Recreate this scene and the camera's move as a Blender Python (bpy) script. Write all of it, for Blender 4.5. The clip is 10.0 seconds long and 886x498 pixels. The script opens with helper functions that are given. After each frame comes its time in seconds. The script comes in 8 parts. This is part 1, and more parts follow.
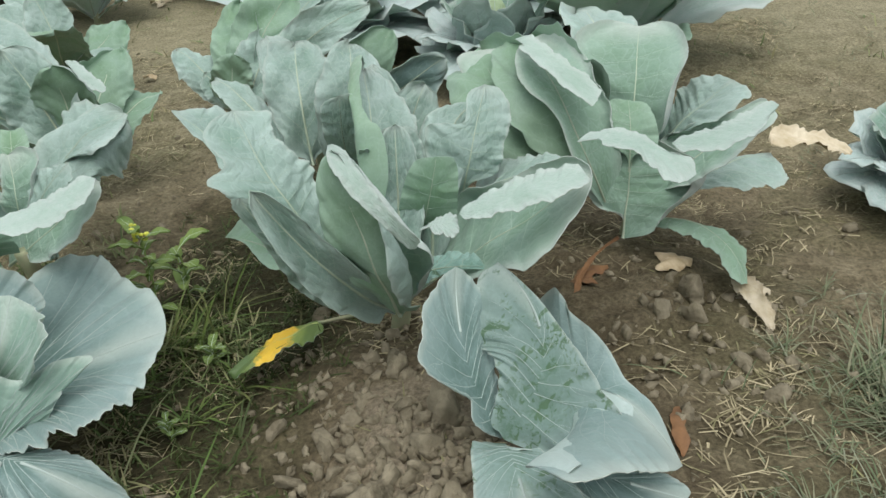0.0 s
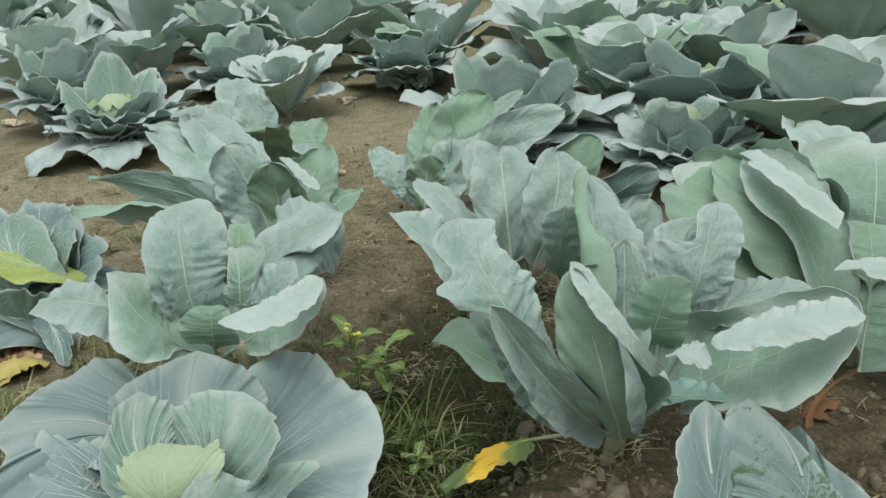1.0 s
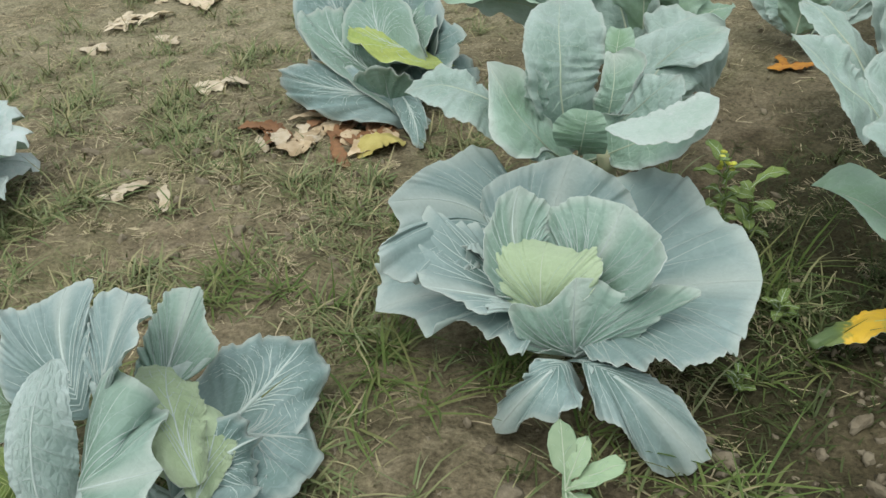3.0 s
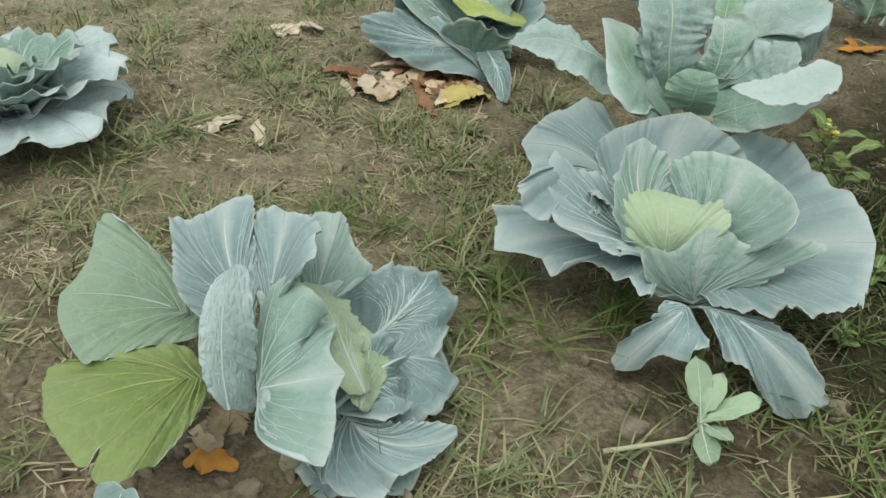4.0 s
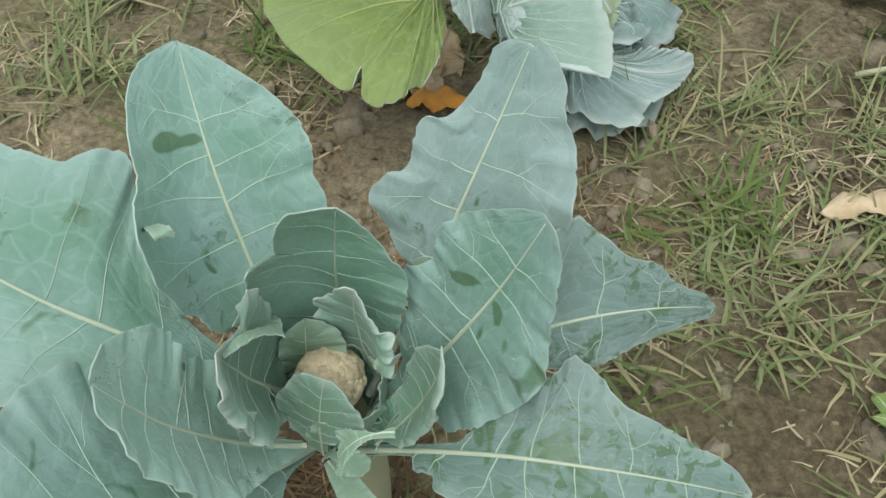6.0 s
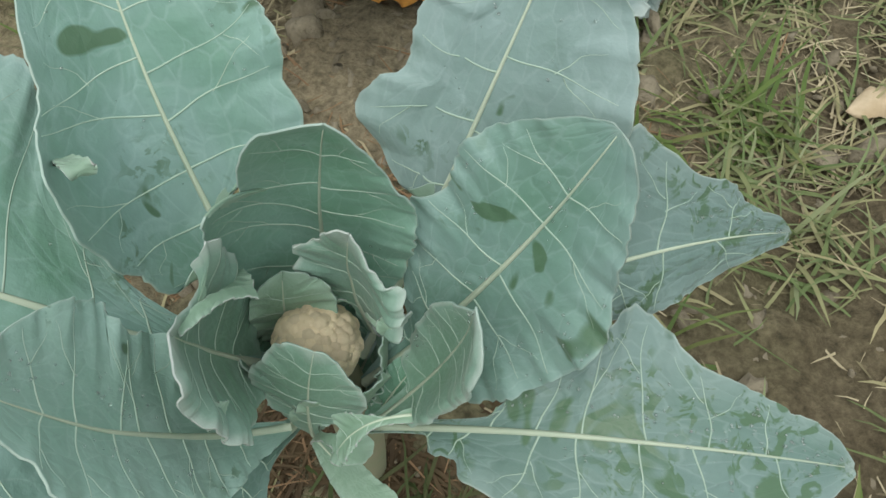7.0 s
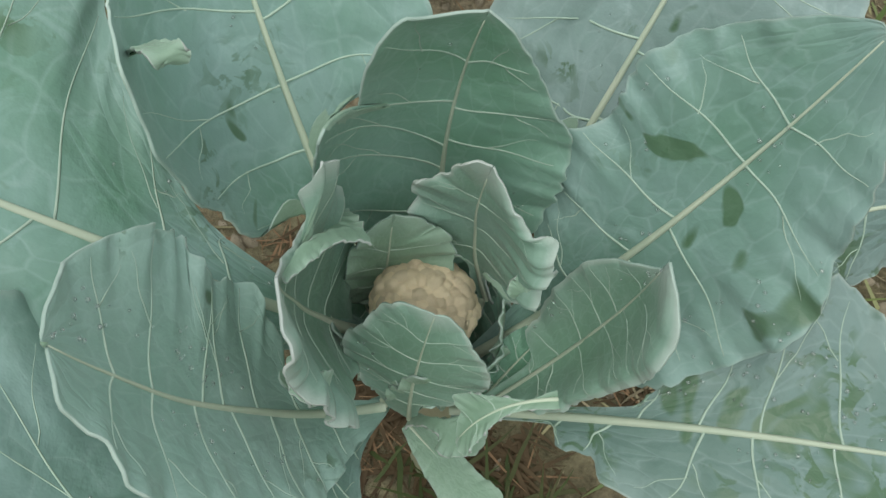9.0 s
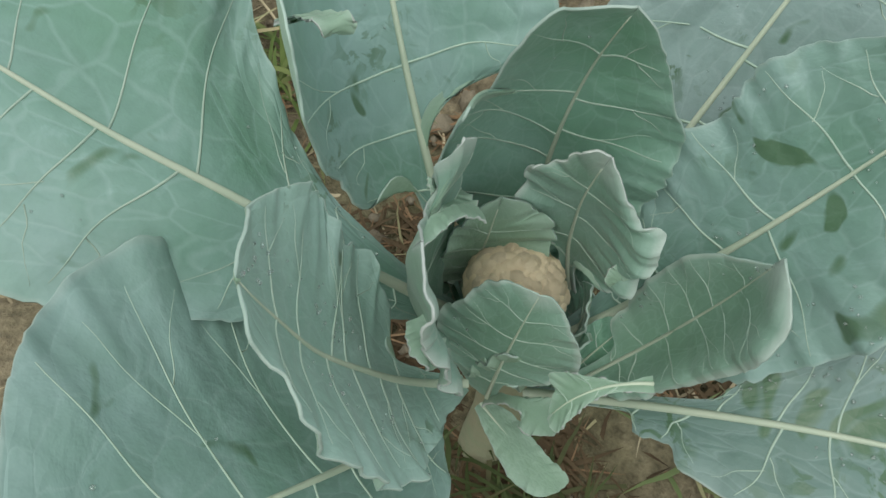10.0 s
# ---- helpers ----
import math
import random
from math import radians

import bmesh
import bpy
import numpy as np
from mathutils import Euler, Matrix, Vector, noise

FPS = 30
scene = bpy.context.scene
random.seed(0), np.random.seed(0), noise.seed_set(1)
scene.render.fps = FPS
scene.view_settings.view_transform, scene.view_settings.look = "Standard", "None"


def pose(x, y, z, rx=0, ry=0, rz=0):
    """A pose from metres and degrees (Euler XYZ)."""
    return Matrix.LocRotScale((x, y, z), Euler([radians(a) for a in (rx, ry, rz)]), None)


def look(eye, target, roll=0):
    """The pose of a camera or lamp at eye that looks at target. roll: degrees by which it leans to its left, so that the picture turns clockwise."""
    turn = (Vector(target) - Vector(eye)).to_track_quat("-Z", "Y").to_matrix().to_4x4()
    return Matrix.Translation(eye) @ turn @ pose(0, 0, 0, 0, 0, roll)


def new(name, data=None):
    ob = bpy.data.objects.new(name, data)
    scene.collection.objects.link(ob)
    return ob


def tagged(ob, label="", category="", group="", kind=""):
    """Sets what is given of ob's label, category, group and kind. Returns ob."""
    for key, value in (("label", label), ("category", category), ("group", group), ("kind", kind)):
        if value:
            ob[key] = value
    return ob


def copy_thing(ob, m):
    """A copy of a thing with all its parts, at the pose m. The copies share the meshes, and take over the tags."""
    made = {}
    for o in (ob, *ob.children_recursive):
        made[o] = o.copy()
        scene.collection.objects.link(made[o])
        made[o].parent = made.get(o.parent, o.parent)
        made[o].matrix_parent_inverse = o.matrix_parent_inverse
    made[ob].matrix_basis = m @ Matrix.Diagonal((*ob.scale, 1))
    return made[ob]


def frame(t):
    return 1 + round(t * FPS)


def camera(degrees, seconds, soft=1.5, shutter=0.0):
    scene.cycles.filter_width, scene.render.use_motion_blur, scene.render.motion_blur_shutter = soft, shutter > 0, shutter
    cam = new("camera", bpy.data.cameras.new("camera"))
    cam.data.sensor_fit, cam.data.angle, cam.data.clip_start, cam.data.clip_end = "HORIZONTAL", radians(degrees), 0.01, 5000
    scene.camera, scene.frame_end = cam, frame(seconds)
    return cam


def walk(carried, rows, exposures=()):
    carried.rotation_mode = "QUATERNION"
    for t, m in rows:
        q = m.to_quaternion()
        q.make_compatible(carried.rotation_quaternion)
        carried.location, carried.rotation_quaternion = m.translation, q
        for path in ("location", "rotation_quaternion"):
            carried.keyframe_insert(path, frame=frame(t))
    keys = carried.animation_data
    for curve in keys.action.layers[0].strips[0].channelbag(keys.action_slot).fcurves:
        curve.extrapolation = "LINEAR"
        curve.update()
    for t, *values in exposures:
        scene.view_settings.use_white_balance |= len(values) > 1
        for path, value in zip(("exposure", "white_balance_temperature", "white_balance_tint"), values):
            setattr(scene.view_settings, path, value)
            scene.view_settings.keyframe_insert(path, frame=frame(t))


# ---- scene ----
cam = camera(55.9, 10.0)
PATH = [
    (0, (0.064, 0.101, 0.926), (0.015, 1.883, 0.02), -3.2),
    (0.5, (-0.017, 0.081, 0.945), (-0.182, 1.892, 0.112), -1.1),
    (1, (-0.106, 0.149, 0.955), (-0.469, 1.99, 0.265), -3.6),
    (1.5, (-0.164, 0.162, 0.952), (-0.686, 1.922, 0.157), -3.3),
    (2, (-0.215, 0.15, 0.948), (-0.92, 1.778, 0.025), -3.5),
    (2.5, (-0.264, 0.156, 0.939), (-1.056, 1.709, -0.042), -3.4),
    (3, (-0.319, 0.131, 0.928), (-1.218, 1.58, -0.117), -3.2),
    (3.2, (-0.344, 0.115, 0.927), (-1.275, 1.551, -0.107), -2.6),
    (4.3, (-0.53, -0.121, 0.897), (-1.36, 1.281, -0.263), 1.8),
    (4.5, (-0.545, -0.15, 0.885), (-1.383, 1.201, -0.328), 1.6),
    (5, (-0.602, -0.192, 0.844), (-1.452, 0.982, -0.534), -0.1),
    (5.5, (-0.676, -0.197, 0.789), (-1.472, 0.86, -0.711), -6.0),
    (5.7, (-0.696, -0.199, 0.777), (-1.436, 0.83, -0.77), -5.2),
    (6.8, (-0.777, -0.164, 0.689), (-1.351, 0.783, -0.976), -3.2),
    (7, (-0.798, -0.146, 0.662), (-1.287, 0.771, -1.047), -1.1),
    (7.5, (-0.827, -0.129, 0.618), (-1.328, 0.744, -1.11), -2.5),
    (8, (-0.851, -0.12, 0.597), (-1.401, 0.86, -1.057), -2.2),
    (8.5, (-0.858, -0.135, 0.584), (-1.393, 0.779, -1.112), -2.0),
    (9, (-0.863, -0.149, 0.58), (-1.362, 0.733, -1.144), 0.2),
    (9.5, (-0.876, -0.156, 0.58), (-1.394, 0.697, -1.154), 1.5),
    (10, (-0.893, -0.187, 0.587), (-1.396, 0.703, -1.132), 4.7),
]
EXPOSURE = [(0, -0.4), (1, -0.55), (1.5, -0.66), (2.2, -0.64), (3, -0.48), (4.5, -0.44), (5.7, -0.36), (7, -0.48), (8.5, -0.53), (10, -0.62)]
walk(cam, [(t, look(eye, target, roll)) for t, eye, target, roll in PATH], EXPOSURE)

# ---- daylight: a bright, thinly overcast sky ----
world = bpy.data.worlds.new("overcast_sky")
scene.world = world
world.use_nodes = True
wn = world.node_tree
wn.nodes.clear()
sky = wn.nodes.new("ShaderNodeTexSky")
sky.sky_type, sky.sun_disc = "NISHITA", False
sky.sun_elevation, sky.sun_rotation = radians(66), radians(173)
sky.dust_density, sky.air_density, sky.ozone_density = 4.0, 1.0, 1.0
soft_sky = wn.nodes.new("ShaderNodeMixRGB")
soft_sky.inputs[0].default_value = 0.75
soft_sky.inputs[2].default_value = (11.2, 11.4, 11.4, 1)
bg = wn.nodes.new("ShaderNodeBackground")
bg.inputs[1].default_value = 0.128
wout = wn.nodes.new("ShaderNodeOutputWorld")
wn.links.new(sky.outputs[0], soft_sky.inputs[1])
# a thin overcast is a little brighter overhead than at the horizon
up = wn.nodes.new("ShaderNodeTexCoord")
split = wn.nodes.new("ShaderNodeSeparateXYZ")
lift = wn.nodes.new("ShaderNodeMapRange")
lift.inputs[1].default_value, lift.inputs[2].default_value = 0.0, 1.0
lift.inputs[3].default_value, lift.inputs[4].default_value = 0.92, 1.2
shade = wn.nodes.new("ShaderNodeMixRGB")
shade.blend_type = "MULTIPLY"
shade.inputs[0].default_value = 1.0
wn.links.new(up.outputs["Generated"], split.inputs[0])
wn.links.new(split.outputs[2], lift.inputs[0])
wn.links.new(soft_sky.outputs[0], shade.inputs[1])
wn.links.new(lift.outputs[0], shade.inputs[2])
wn.links.new(shade.outputs[0], bg.inputs[0])
wn.links.new(bg.outputs[0], wout.inputs[0])

sun_data = bpy.data.lights.new("sun", "SUN")
sun_data.energy, sun_data.angle, sun_data.color = 1.95, radians(44), (1.0, 0.97, 0.92)
sun = new("sun", sun_data)
sun.matrix_world = look((-0.2, -1.3, 6.0), (-0.5, 1.3, 0.0))


# ---- materials ----
def shader(name):
    m = bpy.data.materials.new(name)
    m.use_nodes = True
    nt = m.node_tree
    nt.nodes.clear()
    out = nt.nodes.new("ShaderNodeOutputMaterial")
    bsdf = nt.nodes.new("ShaderNodeBsdfPrincipled")
    nt.links.new(bsdf.outputs[0], out.inputs[0])
    return m, nt, bsdf, out


def noise_node(nt, scale, detail=4.0, rough=0.55, warp=0.0, coord="Object", stretch=None):
    tc = nt.nodes.new("ShaderNodeTexCoord")
    n = nt.nodes.new("ShaderNodeTexNoise")
    n.inputs["Scale"].default_value, n.inputs["Detail"].default_value = scale, detail
    n.inputs["Roughness"].default_value, n.inputs["Distortion"].default_value = rough, warp
    if stretch:
        mp = nt.nodes.new("ShaderNodeMapping")
        mp.inputs["Scale"].default_value = stretch
        nt.links.new(tc.outputs[coord], mp.inputs[0])
        nt.links.new(mp.outputs[0], n.inputs["Vector"])
    else:
        nt.links.new(tc.outputs[coord], n.inputs["Vector"])
    return n.outputs["Fac"]


def ramp(nt, fac, stops):
    r = nt.nodes.new("ShaderNodeValToRGB")
    el = r.color_ramp.elements
    while len(el) < len(stops):
        el.new(0.5)
    for e, (p, c) in zip(el, stops):
        e.position = p
        e.color = (*c, 1) if len(c) == 3 else c
    nt.links.new(fac, r.inputs[0])
    return r.outputs[0]


def mix(nt, fac, a, b, mode="MIX"):
    n = nt.nodes.new("ShaderNodeMixRGB")
    n.blend_type = mode
    for k, v in ((0, fac), (1, a), (2, b)):
        if hasattr(v, "links"):
            nt.links.new(v, n.inputs[k])
        else:
            n.inputs[k].default_value = v if not isinstance(v, tuple) else (*v, 1)
    return n.outputs[0]


def times(nt, a, b, op="MULTIPLY"):
    n = nt.nodes.new("ShaderNodeMath")
    n.operation = op
    for k, v in ((0, a), (1, b)):
        if hasattr(v, "links"):
            nt.links.new(v, n.inputs[k])
        else:
            n.inputs[k].default_value = v
    return n.outputs[0]


def bump(nt, bsdf, height, strength, distance):
    b = nt.nodes.new("ShaderNodeBump")
    b.inputs["Strength"].default_value, b.inputs["Distance"].default_value = strength, distance
    nt.links.new(height, b.inputs["Height"])
    nt.links.new(b.outputs[0], bsdf.inputs["Normal"])


def shift_by_object(nt, col, low=0.93, high=1.07):
    info = nt.nodes.new("ShaderNodeObjectInfo")
    r = nt.nodes.new("ShaderNodeMapRange")
    r.inputs[3].default_value, r.inputs[4].default_value = low, high
    nt.links.new(info.outputs["Random"], r.inputs[0])
    hsv = nt.nodes.new("ShaderNodeHueSaturation")
    nt.links.new(col, hsv.inputs["Color"])
    nt.links.new(r.outputs[0], hsv.inputs["Value"])
    return hsv.outputs[0]


def leaf_blade(name, dull, green, wet=0.0, gloss=0.5, thin=0.12, glow=(0.25, 0.4, 0.12), relief=0.75, net=0.2, edge=0.4, puffed=0.3, margin=0.0, brim_from=0.968):
    """A waxy brassica blade: grey bloom over green, rubbed and wet patches where the bloom is gone, fine relief."""
    m, nt, bsdf, out = shader(name)
    big = noise_node(nt, 9.0, 4, 0.6, 0.4)
    col = mix(nt, ramp(nt, big, ((0.3, (0, 0, 0)), (0.72, (1, 1, 1)))), dull, green)
    # smears where the bloom is thick or rubbed thin
    smear = noise_node(nt, 26.0, 5, 0.65, 1.4)
    col = mix(nt, times(nt, ramp(nt, smear, ((0.56, (0, 0, 0)), (0.74, (1, 1, 1)))), 0.45), col, tuple(min(0.72, 1.25 * c + 0.03) for c in dull))
    col = mix(nt, times(nt, ramp(nt, smear, ((0.26, (1, 1, 1)), (0.42, (0, 0, 0)))), 0.35), col, tuple(0.8 * c for c in green))
    # along the blade: bloom thickens towards the rim, a net of fine pale veins with puffed cells between them
    tc = nt.nodes.new("ShaderNodeTexCoord")
    axes = nt.nodes.new("ShaderNodeSeparateXYZ")
    nt.links.new(tc.outputs["UV"], axes.inputs[0])
    across = times(nt, times(nt, times(nt, axes.outputs[0], 2.0), -1.0, "ADD"), 0.0, "ADD")
    across = times(nt, across, 1.0, "ABSOLUTE")
    wob = nt.nodes.new("ShaderNodeTexNoise")
    wob.inputs["Scale"].default_value = 7.0
    nt.links.new(tc.outputs["UV"], wob.inputs["Vector"])
    grown = nt.nodes.new("ShaderNodeMapping")
    grown.inputs["Scale"].default_value = (9.0, 13.0, 1.0)
    nt.links.new(tc.outputs["UV"], grown.inputs[0])
    bent = nt.nodes.new("ShaderNodeMixRGB")
    bent.blend_type = "ADD"
    bent.inputs[0].default_value = 1.3
    nt.links.new(grown.outputs[0], bent.inputs[1])
    nt.links.new(wob.outputs["Color"], bent.inputs[2])
    cell = nt.nodes.new("ShaderNodeTexVoronoi")
    cell.feature = "DISTANCE_TO_EDGE"
    cell.inputs["Scale"].default_value = 1.0
    nt.links.new(bent.outputs[0], cell.inputs["Vector"])
    line = ramp(nt, cell.outputs["Distance"], ((0.015, (1, 1, 1)), (0.06, (0, 0, 0))))
    puff = ramp(nt, cell.outputs["Distance"], ((0.0, (0, 0, 0)), (0.35, (1, 1, 1))))
    pale = tuple(min(0.75, 1.12 * c + 0.12) for c in dull)
    col = mix(nt, times(nt, line, net), col, pale)
    col = mix(nt, times(nt, ramp(nt, times(nt, across, times(nt, times(nt, big, -0.5, "ADD"), 0.5), "ADD"), ((0.45, (0, 0, 0)), (1.0, (1, 1, 1)))), edge), col, pale)
    if margin > 0:
        # a narrow waxy margin, uneven along the rim
        lip = times(nt, across, times(nt, times(nt, wob.outputs[0], -0.5, "ADD"), 0.06), "ADD")
        lip = times(nt, ramp(nt, lip, ((brim_from, (0, 0, 0)), (0.995, (1, 1, 1)))), ramp(nt, axes.outputs[1], ((0.1, (0, 0, 0)), (0.3, (1, 1, 1)))))
        brim = times(nt, axes.outputs[1], times(nt, times(nt, wob.outputs[0], -0.5, "ADD"), 0.05), "ADD")
        lip = times(nt, lip, ramp(nt, brim, ((brim_from, (0, 0, 0)), (0.995, (1, 1, 1)))), "MAXIMUM")
        col = mix(nt, times(nt, lip, margin), col, (0.54, 0.62, 0.57))
    fine = noise_node(nt, 140.0, 3, 0.6)
    col = mix(nt, 0.14, col, ramp(nt, fine, ((0.3, (0.35, 0.36, 0.36)), (0.7, (0.66, 0.66, 0.66)))), "OVERLAY")
    col = shift_by_object(nt, col)
    rough = gloss
    if wet > 0:
        where = ramp(nt, noise_node(nt, 14.0, 3, 0.6, 0.6), ((0.60 - 0.22 * wet, (0, 0, 0)), (0.72 - 0.2 * wet, (1, 1, 1))))
        drops = ramp(nt, noise_node(nt, 75.0, 3, 0.6, 1.2), ((0.53, (0, 0, 0)), (0.58, (1, 1, 1))))
        spot = times(nt, where, drops)
        blotch = ramp(nt, noise_node(nt, 22.0, 2, 0.5, 1.0), ((0.68 - 0.06 * wet, (0, 0, 0)), (0.71 - 0.06 * wet, (1, 1, 1))))
        spot = times(nt, spot, blotch, "MAXIMUM")
        col = mix(nt, times(nt, spot, 0.8), col, (0.075, 0.155, 0.07))
        rough = times(nt, times(nt, spot, -0.22), gloss, "ADD")
        nt.links.new(rough, bsdf.inputs["Roughness"])
    else:
        bsdf.inputs["Roughness"].default_value = gloss
    nt.links.new(col, bsdf.inputs["Base Color"])
    bsdf.inputs["Specular IOR Level"].default_value = 0.35
    bsdf.inputs["Sheen Weight"].default_value, bsdf.inputs["Sheen Roughness"].default_value = 0.12, 0.45
    bump(nt, bsdf, times(nt, times(nt, noise_node(nt, 30.0, 5, 0.62, 0.3), times(nt, fine, 0.2), "ADD"), times(nt, puff, puffed), "ADD"), relief, 0.006)
    if thin > 0:
        tr = nt.nodes.new("ShaderNodeBsdfTranslucent")
        nt.links.new(mix(nt, 0.5, col, glow), tr.inputs[0])
        ms = nt.nodes.new("ShaderNodeMixShader")
        ms.inputs[0].default_value = thin
        nt.links.new(bsdf.outputs[0], ms.inputs[1])
        nt.links.new(tr.outputs[0], ms.inputs[2])
        nt.links.new(ms.outputs[0], out.inputs[0])
    return m


def plain(name, a, b, scale, rough=0.7, relief=0.0, relief_scale=60.0, vary=True):
    m, nt, bsdf, out = shader(name)
    col = mix(nt, ramp(nt, noise_node(nt, scale, 5, 0.6, 0.3), ((0.3, (0, 0, 0)), (0.7, (1, 1, 1)))), a, b)
    if vary:
        col = shift_by_object(nt, col, 0.8, 1.15)
    nt.links.new(col, bsdf.inputs["Base Color"])
    bsdf.inputs["Roughness"].default_value = rough
    bsdf.inputs["Specular IOR Level"].default_value = 0.25
    if relief:
        bump(nt, bsdf, noise_node(nt, relief_scale, 5, 0.6), 0.7, relief)
    return m


BLADE = leaf_blade("cauliflower_leaf_top", (0.254, 0.43, 0.36), (0.117, 0.295, 0.17), relief=0.3, thin=0.14, puffed=0.06, net=0.14, edge=0.2, margin=0.22)
BLADE_WET = leaf_blade("cauliflower_leaf_rubbed", (0.282, 0.435, 0.41), (0.141, 0.3, 0.21), wet=0.12, relief=0.3, thin=0.14, puffed=0.25, net=0.16, edge=0.22, margin=0.22)
BLADE_SPOT = leaf_blade("cauliflower_leaf_wet", (0.18, 0.28, 0.26), (0.115, 0.21, 0.165), wet=0.95, relief=0.3, thin=0.1, margin=0.4)
BLADE_LIP = leaf_blade("cauliflower_heart_leaf", (0.23, 0.38, 0.31), (0.14, 0.28, 0.18), relief=0.3, thin=0.14, puffed=0.05, net=0.14, edge=0.35, margin=0.6, brim_from=0.88)
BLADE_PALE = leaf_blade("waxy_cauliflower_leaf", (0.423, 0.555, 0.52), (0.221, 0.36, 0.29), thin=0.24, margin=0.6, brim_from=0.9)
UNDER = leaf_blade("cauliflower_leaf_underside", (0.263, 0.4, 0.31), (0.183, 0.325, 0.19), gloss=0.55, relief=0.35, puffed=0.06, net=0.14)
UNDER_LIP = leaf_blade("cauliflower_leaf_bloomed_margin", (0.3, 0.44, 0.37), (0.2, 0.34, 0.23), gloss=0.55, relief=0.5, edge=0.6, margin=0.85, brim_from=0.78)
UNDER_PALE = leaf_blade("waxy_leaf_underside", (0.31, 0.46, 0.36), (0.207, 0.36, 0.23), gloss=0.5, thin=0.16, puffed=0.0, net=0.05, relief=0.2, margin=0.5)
# the rubbed leaf lightened in colour, for light its steep blade misses
BLADE_WAX_LIT = leaf_blade("lightened_cauliflower_leaf", (0.385, 0.57, 0.51), (0.244, 0.45, 0.36), wet=0.1, relief=0.3, thin=0.22, puffed=0.2, net=0.14, edge=0.2, margin=0.22)
# waxy bloom, lightened further in colour to brighten shaded far leaves and rims
UNDER_WAX_LIT = leaf_blade("lightened_bloomed_leaf_underside", (0.526, 0.66, 0.61), (0.376, 0.53, 0.45), gloss=0.55, thin=0.28, puffed=0.15)
BLADE_BLOOM_LIT = leaf_blade("lightened_bloomed_leaf_top", (0.62, 0.74, 0.73), (0.42, 0.57, 0.52), thin=0.26, margin=0.45, brim_from=0.9)
BLADE_GREEN = leaf_blade("green_cauliflower_leaf", (0.207, 0.385, 0.3), (0.108, 0.275, 0.16), wet=0.1, relief=0.3, thin=0.14, puffed=0.12, net=0.14, edge=0.15, margin=0.22)
BLADE_BLUE = leaf_blade("blue_grey_cauliflower_leaf", (0.291, 0.4, 0.395), (0.188, 0.31, 0.27), wet=0.25, relief=0.3, thin=0.14, puffed=0.2, net=0.14, edge=0.2, margin=0.22)
CABBAGE = leaf_blade("cabbage_leaf_top", (0.24, 0.345, 0.34), (0.12, 0.215, 0.19), thin=0.14, relief=0.5, puffed=0.12, edge=0.55, margin=0.6, brim_from=0.9)
# far cabbages' bloom, painted lighter than near leaves to offset their shade
CABBAGE_BLOOM_LIT = leaf_blade("lightened_bloomed_cabbage_leaf", (0.58, 0.69, 0.69), (0.38, 0.52, 0.49), thin=0.2, edge=0.6, margin=0.4, brim_from=0.9)
CABBAGE_RUBBED = leaf_blade("cabbage_leaf_rubbed", (0.25, 0.35, 0.34), (0.14, 0.24, 0.19), wet=0.75, relief=0.3, puffed=0.06, net=0.1, margin=0.5, brim_from=0.9)
CABBAGE_IN = leaf_blade("cabbage_inner_leaf", (0.255, 0.385, 0.33), (0.18, 0.31, 0.23), thin=0.2, margin=0.6, brim_from=0.9)
HEART = leaf_blade("cabbage_heart_leaf", (0.38, 0.49, 0.32), (0.3, 0.42, 0.23), thin=0.15, glow=(0.45, 0.55, 0.2), puffed=0.12, net=0.12)
HEART_YELLOW = leaf_blade("cabbage_heart_yellow", (0.4, 0.48, 0.12), (0.26, 0.37, 0.1), thin=0.15)
CABBAGE_UNDER = leaf_blade("cabbage_leaf_underside", (0.46, 0.59, 0.56), (0.34, 0.47, 0.42), gloss=0.55, thin=0.2)
OLD_GREEN = leaf_blade("ageing_cabbage_leaf", (0.19, 0.27, 0.06), (0.11, 0.18, 0.04), thin=0.1)
DULL_GREEN = leaf_blade("outer_cabbage_leaf", (0.2, 0.29, 0.2), (0.17, 0.26, 0.13), thin=0.1)
RIM = plain("leaf_rim", (0.3, 0.42, 0.36), (0.4, 0.51, 0.45), 30.0, 0.5)
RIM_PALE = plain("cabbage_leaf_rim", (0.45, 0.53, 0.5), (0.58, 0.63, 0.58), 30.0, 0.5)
RIB = plain("leaf_rib", (0.4, 0.5, 0.38), (0.49, 0.56, 0.43), 40.0, 0.5)
VEIN = plain("leaf_side_vein", (0.33, 0.46, 0.37), (0.41, 0.53, 0.43), 40.0, 0.5)
RIB_BLUE = plain("cabbage_leaf_vein", (0.4, 0.5, 0.475), (0.48, 0.57, 0.53), 40.0, 0.5)
RIB_YELLOW = plain("yellow_green_rib", (0.4, 0.5, 0.18), (0.5, 0.55, 0.25), 40.0, 0.5)
DRY = plain("withered_leaf_skin", (0.62, 0.52, 0.36), (0.36, 0.27, 0.15), 26.0, 0.8, 0.004, 50.0)
DRY_PALE = plain("bleached_leaf_skin", (0.66, 0.6, 0.47), (0.42, 0.35, 0.22), 22.0, 0.8, 0.004, 50.0)
DRY_BROWN = plain("rotting_leaf_skin", (0.28, 0.15, 0.07), (0.16, 0.09, 0.05), 26.0, 0.75, 0.004, 50.0)
DRY_YELLOW = plain("yellowed_dry_leaf", (0.5, 0.45, 0.16), (0.38, 0.33, 0.1), 26.0, 0.75, 0.004, 50.0)
